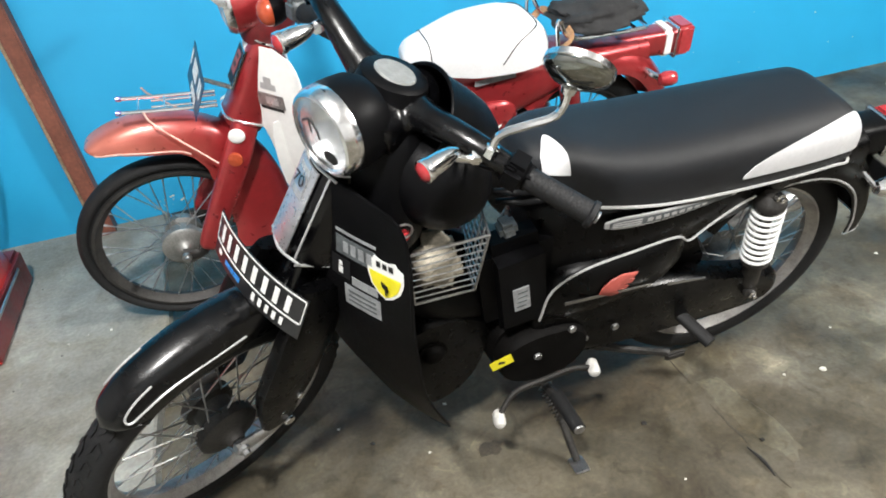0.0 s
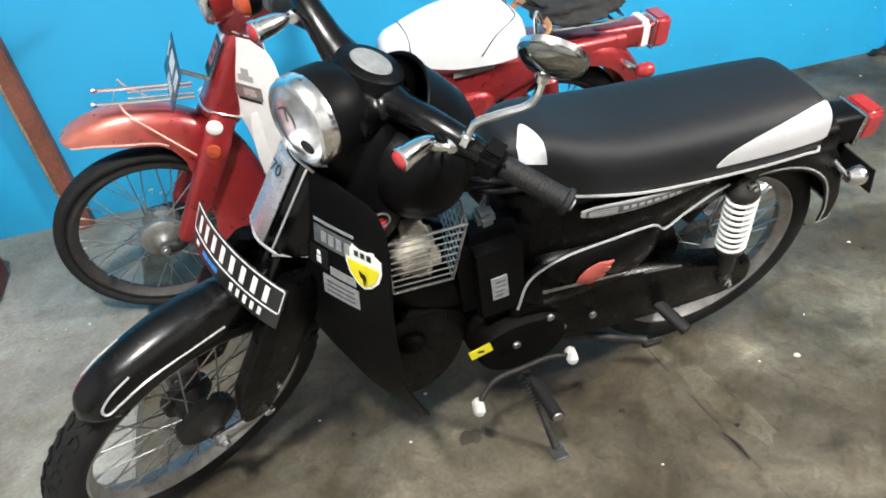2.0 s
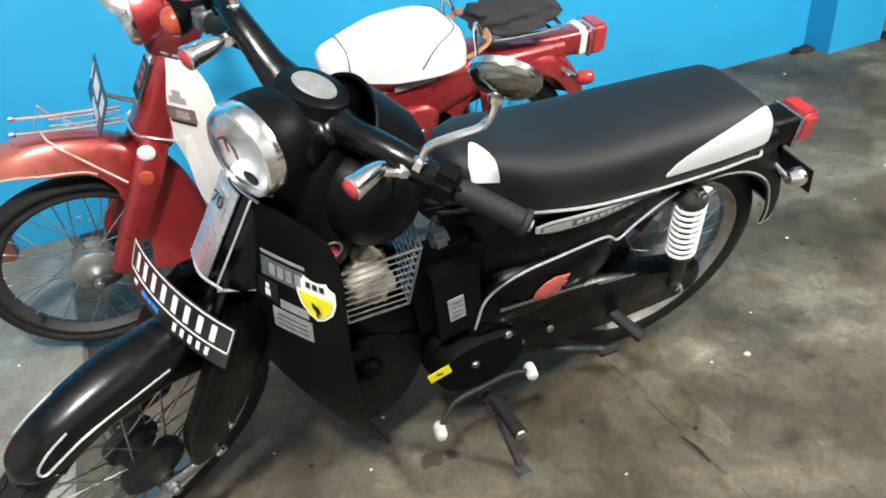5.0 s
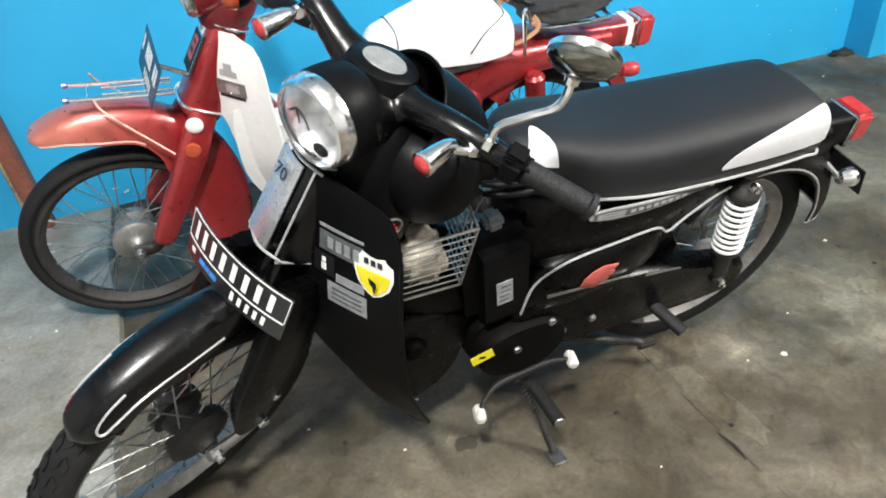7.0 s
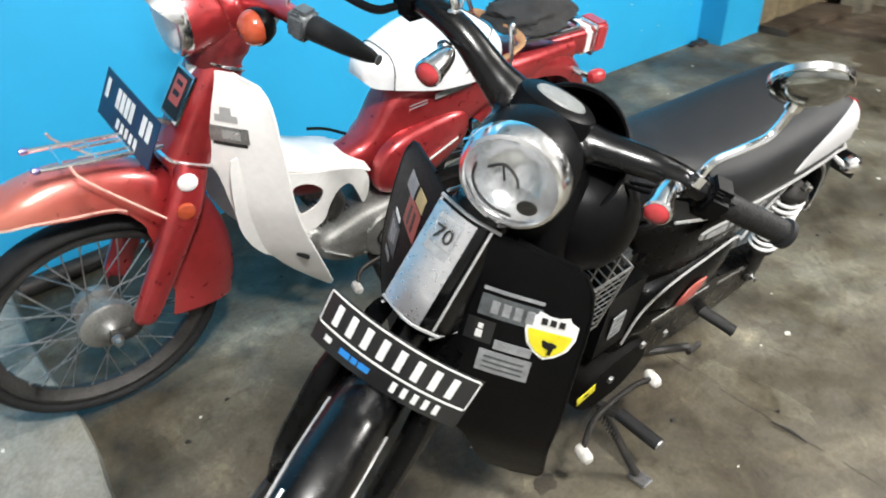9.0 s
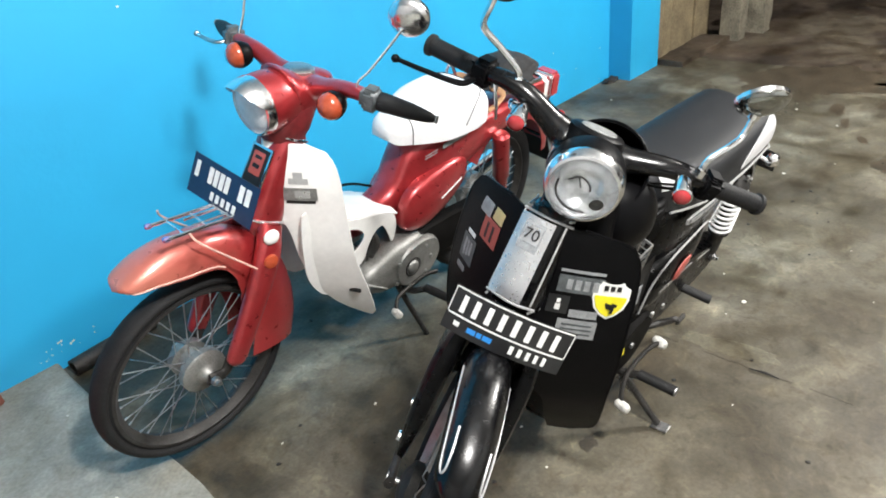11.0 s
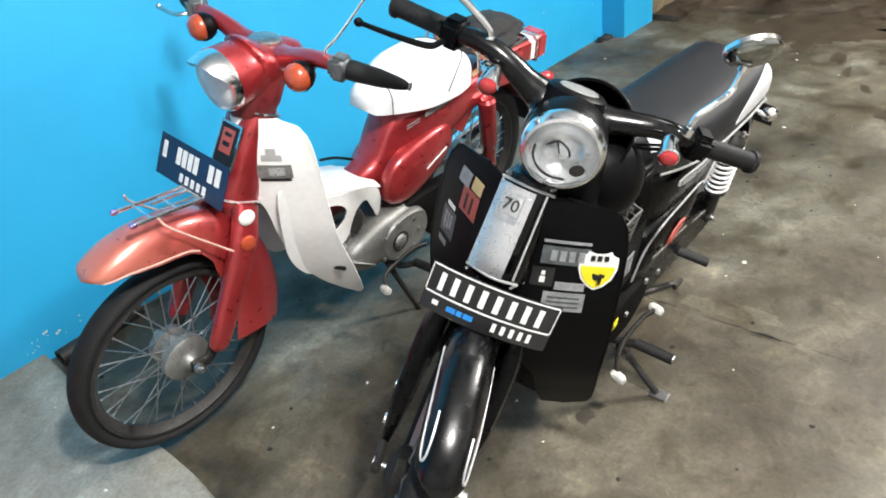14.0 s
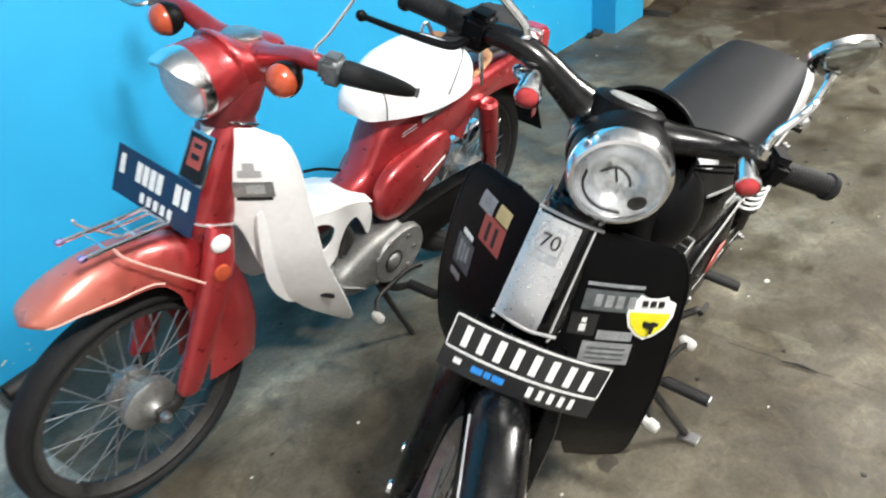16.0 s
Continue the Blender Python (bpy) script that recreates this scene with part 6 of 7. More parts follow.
    tabx = [(0.2, 0.76), (0.3, 0.83), (0.42, 0.89), (0.55, 0.925), (0.7, 0.93), (0.86, 0.90)]
    def shield(u, v):
        z = 0.225 + 0.621 * v
        w = lerp_table(z, tabw)[0]
        y = w * (2 * u - 1)
        return Vector((lerp_table(z, tabx)[0] - 1.5 * abs(y) ** 1.3, y, z))
    bm = bmesh.new()
    # the two wings leave the middle open for the fork and engine
    for s in (1, -1):
        def wing(u, v):
            z = 0.225 + 0.621 * v
            a, b = lerp_table(z, tabi)[0], lerp_table(z, tabw)[0]
            if s < 0:
                a = min(b - 0.006, a + 0.05 * min(1.0, max(0.0, (0.75 - z) / 0.06)))
            y = s * (a + (b - a) * u)
            return Vector((lerp_table(z, tabx)[0] - 1.5 * abs(y) ** 1.3, y, z))
        sheet(bm, wing, 16, 36, 0.004)
    ls = part("leg_shield", bm, "white", root, "white plastic leg shield with a silver badge", 60)
    for e in (0.0, 1.0):
        chrome_line(ls, [shield(e, k / 30) for k in range(31)], 0.003, "white", "edge_bead", 1, "rounded edge")
    def st(n, u0, u1, z0, z1, m, l="", lift=0.003):
        return patch(n, ls, shield, u0, u1, (z0 - 0.225) / 0.621, (z1 - 0.225) / 0.621, m, l, lift)
    st("badge", 0.665, 0.865, 0.70, 0.735, "steel", "silver badge")
    st("badge", 0.68, 0.85, 0.692, 0.70, "ink", "dark lower edge of the badge", 0.0034)
    st("badge", 0.735, 0.825, 0.708, 0.728, "silver", "bright centre of the badge", 0.0042)
    st("badge", 0.70, 0.82, 0.745, 0.76, "line", "thin silver mark")
    st("badge", 0.73, 0.79, 0.76, 0.776, "line", "thin silver mark")
    bm = bmesh.new()
    box(bm, shield(0.93, 0.245) + Vector((0.004, 0.004, 0)), (0.008, 0.034, 0.012), Matrix.Rotation(0.5, 4, "Z"), 0.002)
    part("slot", bm, "ink", ls, "dark slot")
    # white centre cover with its hand hole
    for s in (1, -1):
        outer = round_outline([(0.88, 0.66), (0.81, 0.61), (0.74, 0.575), (0.66, 0.547), (0.59, 0.527), (0.545, 0.508), (0.524, 0.475), (0.52, 0.43), (0.531, 0.392), (0.549, 0.427), (0.58, 0.478), (0.614, 0.468), (0.637, 0.428), (0.65, 0.388), (0.70, 0.36), (0.76, 0.335), (0.82, 0.36), (0.88, 0.48)], 4)
        hole = round_outline([(0.742, 0.526), (0.716, 0.533), (0.68, 0.515), (0.657, 0.485), (0.672, 0.452), (0.715, 0.44), (0.732, 0.478)], 4)
        bm = bmesh.new()
        flat_with_hole(bm, outer, [hole], 0.004, lambda u, v, w: (u, s * (0.068 + 0.05 * max(0.0, (u - 0.6)) * 0.9 + w + 0.012 * math.sin((v - 0.4) * 9)), v))
        part("centre_cover", bm, "white", root, "white plastic centre cover with a hand hole", 50)
    bm = bmesh.new()
    tabt = [(0.52, 0.493), (0.56, 0.512), (0.62, 0.535), (0.67, 0.552), (0.75, 0.582), (0.86, 0.645)]
    sheet(bm, lambda u, v: Vector((0.86 - 0.34 * u, (2 * v - 1) * (0.08 + 0.045 * max(0.0, 0.26 - 0.34 * u)), lerp_table(0.86 - 0.34 * u, tabt)[0] + 0.014 * math.sin(math.pi * v) ** 0.6)), 16, 10, 0.004)
    part("centre_cover", bm, "white", root, "white top of the centre cover", 60)
    # frame body
    bm = bmesh.new()
    tab = [(-0.22, 0.055, 0.62, 0.04), (0.0, 0.085, 0.63, 0.05), (0.15, 0.095, 0.615, 0.075), (0.3, 0.088, 0.58, 0.112), (0.38, 0.078, 0.56, 0.128), (0.43, 0.066, 0.535, 0.135), (0.455, 0.06, 0.515, 0.11), (0.49, 0.056, 0.49, 0.07), (0.53, 0.05, 0.48, 0.055), (0.60, 0.04, 0.48, 0.045)]
    rings = []
    for i in range(28):
        x = -0.22 + 0.82 * i / 27
        hw, zc, hh = lerp_table(x, tab)
        rings.append([(x, hw * math.copysign(abs(math.cos(a)) ** 0.65, math.cos(a)), zc + hh * math.copysign(abs(math.sin(a)) ** 0.65, math.sin(a))) for a in [2 * math.pi * k / 28 for k in range(28)]])
    loft(bm, rings)
    fr = part("frame_body", bm, "red", root, "gloss red pressed frame body", 60)
    bm = bmesh.new()
    sweep(bm, [(0.85, 0, 0.84), (0.84, 0, 0.72), (0.79, 0, 0.58), (0.68, 0, 0.48), (0.5, 0, 0.47)], [0.036, 0.038, 0.04, 0.042, 0.042], 16, 6)
    part("frame_tube", bm, "red", root, "red backbone tube")
    for s in (1, -1):
        ol = round_outline([(0.50, 0.43), (0.505, 0.50), (0.46, 0.555), (0.36, 0.585), (0.25, 0.59), (0.21, 0.55), (0.23, 0.49), (0.32, 0.43), (0.43, 0.4)], 4)
        bm = bmesh.new()
        prism(bm, ol, 0.04, lambda u, v, w: (u, s * ((0.066 if s > 0 else 0.036) + w), v), 0.2, 0.012)
        sc = part("side_cover", bm, "red", root, "bulged red side cover", 50)
        if s > 0:
            bm = bmesh.new()
            sheet(bm, lambda u, v: Vector((0.36 - 0.09 * u, 0.119, 0.49 + 0.035 * u + 0.007 * v)), 4, 1, 0.0015)
            part("stripe", bm, "paper", sc, "thin pale stripe")
        def band(u, v):
            return Vector((0.42 - 0.2 * u, s * (0.094 - 0.003 * u), 0.642 + 0.01 * u + 0.02 * v))
        for u0, u1, v0, v1 in ((0.0, 0.28, 0.45, 0.6), (0.0, 0.28, 0.0, 0.15), (0.4, 1.0, 0.1, 0.9)):
            patch("side_decal", fr, band, u0, u1, v0, v1, "sticker", "faint silver side lettering as bars", -0.001 if s < 0 else 0.001)
    # rear mudguard, wheel, dampers
    rf, rfn = fender("rear_mudguard", root, [(0.2, 0.55), (0.14, 0.625), (0.04, 0.665), (-0.08, 0.665), (-0.19, 0.635), (-0.27, 0.565), (-0.315, 0.48), (-0.325, 0.42)], "red", 0.08, 0.07, "red rear mudguard", False)
    bm = bmesh.new()
    sheet(bm, lambda u, v: Vector((-0.318 - 0.06 * u, -0.06 + 0.12 * v, 0.44 - 0.13 * u)), 4, 4, 0.004)
    part("mud_flap", bm, "satin", rf, "black mud flap")
    wheel("rear_wheel", root, 0.0, "dark", REAR_DRUM, 0.033)
    for s in (1, -1):
        bm = bmesh.new()
        sweep(bm, [(0.42, s * 0.06, 0.34), (0.2, s * 0.075, 0.325), (-0.03, s * 0.08, AXLE_Z)], 0.016, 8, 4, 1.5)
        part("swingarm", bm, "dark", root)
        bm = bmesh.new()
        lathe(bm, [(0.0, 0.0), (0.02, 0.0), (0.029, 0.01), (0.029, 0.17), (0.022, 0.18), (0.022, 0.27), (0.012, 0.29), (0.0, 0.29)], (0.065, s * 0.11, 0.61), Vector((-0.05, 0, -0.3)), 20)
        part("rear_damper", bm, "red", root, "red shrouded rear damper")
    bm = bmesh.new()
    prism(bm, round_outline([(0.52, 0.3), (0.5, 0.38), (0.3, 0.39), (0.0, 0.36), (-0.06, 0.31), (0.0, 0.26), (0.3, 0.25)], 4), 0.04, lambda u, v, w: (u, 0.062 + w, v), 0.1)
    part("chain_case", bm, "near_black", root, "near-black chain case")
    bm = bmesh.new()
    sweep(bm, [(0.7, -0.06, 0.27), (0.5, -0.1, 0.22), (0.2, -0.12, 0.24), (-0.25, -0.13, 0.3)], [0.016, 0.018, 0.034, 0.034], 16, 6)
    part("exhaust", bm, "chrome", root, "chrome exhaust")
    # tail lamp
    bm = bmesh.new()
    rings = []
    for x, hw, zc, hh in ((-0.12, 0.035, 0.64, 0.03), (-0.2, 0.04, 0.634, 0.038), (-0.29, 0.04, 0.63, 0.04), (-0.315, 0.04, 0.63, 0.04)):
        rings.append([(x, hw * math.copysign(abs(math.cos(a)) ** 0.5, math.cos(a)), zc + hh * math.copysign(abs(math.sin(a)) ** 0.5, math.sin(a))) for a in [2 * math.pi * k / 24 for k in range(24)]])
    loft(bm, rings)
    tl = part("tail_lamp", bm, "red", root, "square red tail lamp on a red housing")
    bm = bmesh.new()
    box(bm, (-0.292, 0.0, 0.632), (0.045, 0.084, 0.086), None, 0.012, 3)
    part("side_window", bm, "paper", tl, "white lens window")
    bm = bmesh.new()
    box(bm, (-0.348, 0, 0.632), (0.062, 0.09, 0.094), None, 0.012, 3)
    part("lens", bm, "redlens", tl, "red lens")
    bm = bmesh.new()
    box(bm, (-0.317, 0, 0.632), (0.008, 0.094, 0.098), None, 0.004)
    part("bezel", bm, "chrome", tl, "chrome bezel")
    for s in (1, -1):
        bm = bmesh.new()
        sweep(bm, [(-0.2, s * 0.06, 0.585), (-0.21, s * 0.1, 0.58), (-0.225, s * 0.12, 0.575)], 0.009, 8, 4)
        ri = part("rear_indicator", bm, "chrome", root, "rear indicator on a chrome stalk")
        bm = bmesh.new()
        lathe(bm, [(0.0, -0.02), (0.016, -0.016), (0.022, 0.0), (0.022, 0.02), (0.018, 0.032), (0.0, 0.034)], (-0.235, s * 0.13, 0.575), (-1, s * 0.1, 0), 24)
        part("lens", bm, "orange" if s < 0 else "redlens", ri, "red lens")
    # white saddle
    tab = [(0.115, 0.06, 0.692, 0.735), (0.13, 0.095, 0.688, 0.77), (0.16, 0.112, 0.685, 0.79), (0.23, 0.122, 0.683, 0.802), (0.32, 0.115, 0.683, 0.80), (0.4, 0.092, 0.688, 0.785), (0.46, 0.066, 0.694, 0.77), (0.495, 0.05, 0.70, 0.76), (0.512, 0.03, 0.712, 0.745)]
    sec = seat_shape(tab)
    xs = [0.115, 0.12, 0.13, 0.145, 0.16] + [0.18 + 0.025 * i for i in range(12)] + [0.475, 0.49, 0.5, 0.508, 0.512]
    bm = bmesh.new()
    seat_mesh(bm, sec, xs)
    se = part("saddle", bm, "white_vinyl", root, "white vinyl saddle with dark piping", 60)
    lift = lambda x, a: sec(x, a) + (sec(x, a) - Vector((x, 0, 0.72))).normalized() * 0.0012
    chrome_line(se, [lift(0.45, a / 16) for a in range(17)], 0.0016, "ink", "piping", 3, "dark piping")
    for s in (0, 1):
        a = lambda q: q if s == 0 else 1 - q
        chrome_line(se, [lift(x, a(q)) for x, q in ((0.27, 0.02), (0.23, 0.14), (0.18, 0.27), (0.155, 0.38), (0.15, 0.5))], 0.0016, "ink", "piping", 5, "dark piping")
    # rack with a folded black cloth
    bm = bmesh.new()
    for s in (1, -1):
        sweep(bm, [(0.10, s * 0.105, 0.67), (0.105, s * 0.105, 0.72), (0.11, s * 0.1, 0.775), (0.10, s * 0.09, 0.79), (0.06, s * 0.085, 0.735), (-0.05, s * 0.085, 0.725), (-0.17, s * 0.085, 0.722)], 0.0058, 8, 5)
    sweep(bm, [(-0.17, 0.085, 0.722), (-0.185, 0.06, 0.722), (-0.185, -0.06, 0.722), (-0.17, -0.085, 0.722)], 0.0058, 8, 4)
    rk = part("rear_rack", bm, "chrome", root, "chrome tube rack behind the saddle")
    for x in (0.04, -0.06, -0.14):
        bm = bmesh.new()
        rod(bm, (x, -0.085, 0.726), (x, 0.085, 0.726), 0.0045, 6)
        part("cross_bar", bm, "chrome", rk)
    bm = bmesh.new()
    sweep(bm, [(0.125, 0.09, 0.70), (0.09, 0.1, 0.72), (0.06, 0.085, 0.745), (0.06, -0.085, 0.745), (0.09, -0.1, 0.72)], 0.011, 8, 5, 0.4)
    part("strap", bm, "tan", rk, "tan leather strap")
    # engine, pedals and stand
    XF = Matrix.Translation((-0.06, 0, -0.01))
    engine(root, "alu", "alu")
    XF = Matrix.Identity(4)
    bm = bmesh.new()
    lathe(bm, [(0.0, 0.010), (0.016, 0.009), (0.022, 0.004), (0.024, 0.0)], (0.49, 0.126, 0.30), (0, 1, 0), 28)
    part("case_cap", bm, "alu", root, "round cap on the side case")
    for k in range(6):
        bm = bmesh.new()
        box(bm, (0.664 - 0.011 * k, 0.112, 0.318 - 0.008 * k), (0.0045, 0.022, 0.042), Matrix.Rotation(radians(52), 4, "Y"), 0.0015, 1)
        part("fin", bm, "alu", root, "cooling fin")
    bm = bmesh.new()
    prism(bm, round_outline([(0.682, 0.312), (0.668, 0.345), (0.61, 0.372), (0.52, 0.392), (0.44, 0.392), (0.4, 0.365), (0.41, 0.3), (0.46, 0.25), (0.54, 0.236), (0.62, 0.25), (0.668, 0.278)], 4), 0.05, lambda u, v, w: (u, 0.062 + w, v), 0.22, 0.012)
    part("cylinder_cover", bm, "alu", root, "long rounded cast alloy cover", 50)
    for x, z in ((0.43, 0.25), (0.405, 0.3), (0.43, 0.35), (0.5, 0.365), (0.55, 0.34), (0.56, 0.27), (0.5, 0.235)):
        bm = bmesh.new()
        disc(bm, (x, 0.122, z), (0, 1, 0), 0.0065, 0.007, 6)
        part("bolt", bm, "steel", root)
    bm = bmesh.new()
    lathe(bm, [(0.03, 0.0), (0.033, 0.003), (0.033, 0.008), (0.029, 0.009)], (0.49, 0.12, 0.30), (0, 1, 0), 28)
    part("case_rib", bm, "dark", root, "dark ring on the side case")
    bm = bmesh.new()
    sweep(bm, [(0.62, 0.06, 0.47), (0.61, 0.075, 0.43), (0.63, 0.07, 0.39)], [0.014, 0.018, 0.016], 12, 5)
    part("intake", bm, "dark", root, "dark intake elbow")
    bm = bmesh.new()
    sweep(bm, [(0.63, 0.19, 0.235), (0.60, 0.165, 0.26), (0.53, 0.155, 0.262), (0.47, 0.16, 0.275), (0.425, 0.17, 0.272)], 0.006, 8, 5, 1.6)
    gp = part("gear_pedal", bm, "dark", root, "heel-and-toe gear pedal with white pads")
    pedal_pad(gp, (0.632, 0.195, 0.238), "dirty white rubber pad")
    for s in (1, -1):
        bm = bmesh.new()
        sweep(bm, [(0.50, s * 0.04, 0.20), (0.49, s * 0.12, 0.20), (0.47, s * 0.17, 0.225)], 0.011, 8, 4)
        fp = part("footrest", bm, "dark", root, "folding rider footrest")
        bm = bmesh.new()
        sweep(bm, [(0.47, s * 0.165, 0.225), (0.465, s * 0.26, 0.235)], 0.0155, 12, 1, 0.8)
        part("rubber", bm, "grip", fp, "rubber sleeve")
    bm = bmesh.new()
    sweep(bm, [(0.52, 0.09, 0.22), (0.50, 0.13, 0.14), (0.475, 0.165, 0.06), (0.465, 0.185, 0.022)], [0.01, 0.0095, 0.009, 0.009], 10, 5)
    sd = part("side_stand", bm, "dark", root, "steel side stand, folded out")
    bm = bmesh.new()
    box(bm, (0.465, 0.19, 0.0205), (0.034, 0.045, 0.006), Matrix.Rotation(radians(9), 4, "X"), 0.002)
    part("foot", bm, "dark", sd)
    bm = bmesh.new()
    sweep(bm, [(0.52, -0.03, 0.54), (0.57, -0.05, 0.56), (0.61, -0.07, 0.562)], 0.004, 6, 4)
    part("kick_lever", bm, "satin", root)
    return root


red_bike = red_motorcycle()


# ---- things on and round the motorcycles ----
def lump(name, c, size, mat, label, category, seed, rough=0.25, m=None, n=3):
    """A crumpled soft thing."""
    bm = bmesh.new()
    bmesh.ops.create_icosphere(bm, subdivisions=n, radius=1.0)
    rnd = Vector((seed * 3.1, seed * 1.7, seed))
    for v in bm.verts:
        p = v.co.copy()
        k = 1 + rough * noise.noise(p * 1.6 + rnd) + rough * 0.7 * abs(noise.noise(p * 3.7 + rnd)) + 0.08 * noise.noise(p * 9 + rnd)
        v.co = Vector((math.copysign(abs(p.x) ** 0.7, p.x) * size[0] * k, math.copysign(abs(p.y) ** 0.7, p.y) * size[1] * k, max(p.z, -0.55) * size[2] * k))
    ob = part(name, bm, mat, smooth=70)
    ob.matrix_world = (m or Matrix.Identity(4)) @ Matrix.Translation(c)
    return tagged(ob, label, category)


lump("folded_cloth", (-0.06, 0.0, 0.752), (0.12, 0.085, 0.04), "cloth", "crumpled black cloth folded on the chrome rack", "cloth", 2, 0.3, red_bike.matrix_world, 4)
lump("rag", (0.735, 0.072, 0.622), (0.04, 0.042, 0.044), "beige", "crumpled beige rag stuffed in the wire basket", "rag", 5, 0.45, black_bike.matrix_world, 4)


def timber_post():
    bm = bmesh.new()
    box(bm, (-0.372, 2.785, 1.25), (0.055, 0.07, 2.44), None, 0.006, 2)
    p = part("timber_post", bm, "timber")
    bm = bmesh.new()
    box(bm, (-0.407, 2.79, 1.25), (0.014, 0.056, 2.43), None, 0.003, 1)
    part("edge_strip", bm, "raw", p, "bare timber edge strip")
    p.matrix_world = Matrix.Translation((-0.345, 0, 0.034)) @ Matrix.Rotation(radians(-5.0), 4, "Y") @ Matrix.Translation((0.345, 0, -0.034))
    tagged(p, "red-brown timber post leaning against the blue wall", "post")


timber_post()


def floor_machine():
    """A low red painted machine on the slab: sloping cover, dark skirt, bright foot rail."""
    root = new("floor_machine")
    root.location = (-0.035, 0, 0)
    tagged(root, "low red painted machine with a maroon skirt standing on the slab", "machine")
    bm = bmesh.new()
    prof = [(2.02, 0.03), (2.02, 0.2), (2.1, 0.33), (2.25, 0.36), (2.42, 0.31), (2.5, 0.16), (2.5, 0.03)]
    rings = []
    for x, k, h in ((-1.3, 0.96, 1.75), (-1.2, 1.0, 1.9), (-0.8, 1.0, 1.9), (-0.7, 1.0, 1.65), (-0.63, 0.98, 1.2), (-0.585, 0.95, 0.75), (-0.57, 0.9, 0.55)):
        rings.append([(x, 2.26 + (y - 2.26) * k, 0.033 + (z - 0.03) * k * h) for y, z in prof])
    loft(bm, rings)
    part("body", bm, "toolred", root, "red painted cover", 50)
    bm = bmesh.new()
    box(bm, (-0.86, 2.27, 0.1), (0.6, 0.5, 0.13), None, 0.012, 2)
    part("skirt", bm, "maroon", root, "dark red skirt")
    bm = bmesh.new()
    box(bm, (-0.556, 2.27, 0.135), (0.006, 0.3, 0.014), None, 0.003, 1)
    part("trim", bm, "steel", root, "steel strip")
    bm = bmesh.new()
    box(bm, (-0.6, 2.06, 0.075), (0.07, 0.08, 0.085), None, 0.012, 2)
    part("foot", bm, "toolred", root, "bright red foot")
    bm = bmesh.new()
    sweep(bm, [(-0.66, 2.38, 0.33), (-0.62, 2.55, 0.36), (-0.6, 2.72, 0.42), (-0.6, 2.8, 0.52), (-0.64, 2.81, 0.7)], 0.006, 8, 8)
    part("hose", bm, "satin", root, "thin black hose")


floor_machine()


def pipe_offcut():
    bm = bmesh.new()
    prof = [(0.03, 0.0), (0.03, 0.3), (0.023, 0.3), (0.023, 0.0), (0.03, 0.0)]
    lathe(bm, prof, (-0.135, 2.745, 0.0315), (1, 0.1, 0), 24)
    ob = part("pipe_offcut", bm, "dark")
    tagged(ob, "short dark iron pipe offcut lying along the wall", "pipe")


pipe_offcut()


# ---- beyond the wall ----
def plank_fence():
    root = new("plank_fence")
    tagged(root, "weathered brown plank fence next to the blue pier", "fence")
    rnd = random.Random(7)
    x = WALL_END + 0.012
    while x < 4.72:
        w = rnd.uniform(0.11, 0.15)
        bm = bmesh.new()
        box(bm, (x + w / 2, 2.72 + rnd.uniform(-0.008, 0.008), 1.2 + rnd.uniform(-0.02, 0.02)), (w - 0.008, 0.025, 2.4), Matrix.Rotation(rnd.uniform(-0.004, 0.004), 4, "Y"), 0.003, 1)
        part("plank", bm, "plank", root, "", 0)
        x += w
    for z in (0.35, 1.6):
        bm = bmesh.new()
        box(bm, (4.3, 2.76, z), (0.85, 0.04, 0.08), None, 0.004, 1)
        part("rail", bm, "plank", root)
    root.location = (0, 0, 0)


plank_fence()


def rough_block(name, lo, hi, mat, label, category, seed, kind=""):
    bm = bmesh.new()
    c = [(a + b) / 2 for a, b in zip(lo, hi)]
    box(bm, c, [b - a for a, b in zip(lo, hi)])
    bmesh.ops.subdivide_edges(bm, edges=bm.edges[:], cuts=6, use_grid_fill=True)
    for v in bm.verts:
        p = v.co * 6 + Vector((seed, seed, seed))
        if v.co.z > lo[2] + 0.01:
            v.co += 0.018 * Vector((noise.noise(p), noise.noise(p + Vector((9, 0, 0))), noise.noise(p + Vector((0, 9, 0)))))
    return tagged(part(name, bm, mat, smooth=60), label, category, kind=kind)


rough_block("stone_post", (4.70, 2.44, -0.013), (4.83, 2.58, 1.5), "stone", "rough mossy grey stone post by the fence", "post", 3)
rough_block("stone_block", (4.98, 2.36, -0.013), (5.12, 2.5, 0.28), "stone", "rough low stone block beside the post", "stone", 8)
rough_block("earth_ledge", (WALL_END + 0.01, 2.50, -0.02), (4.72, 2.70, 0.03), "yard", "low brown earth ledge at the foot of the fence", "ledge", 5, "structure")


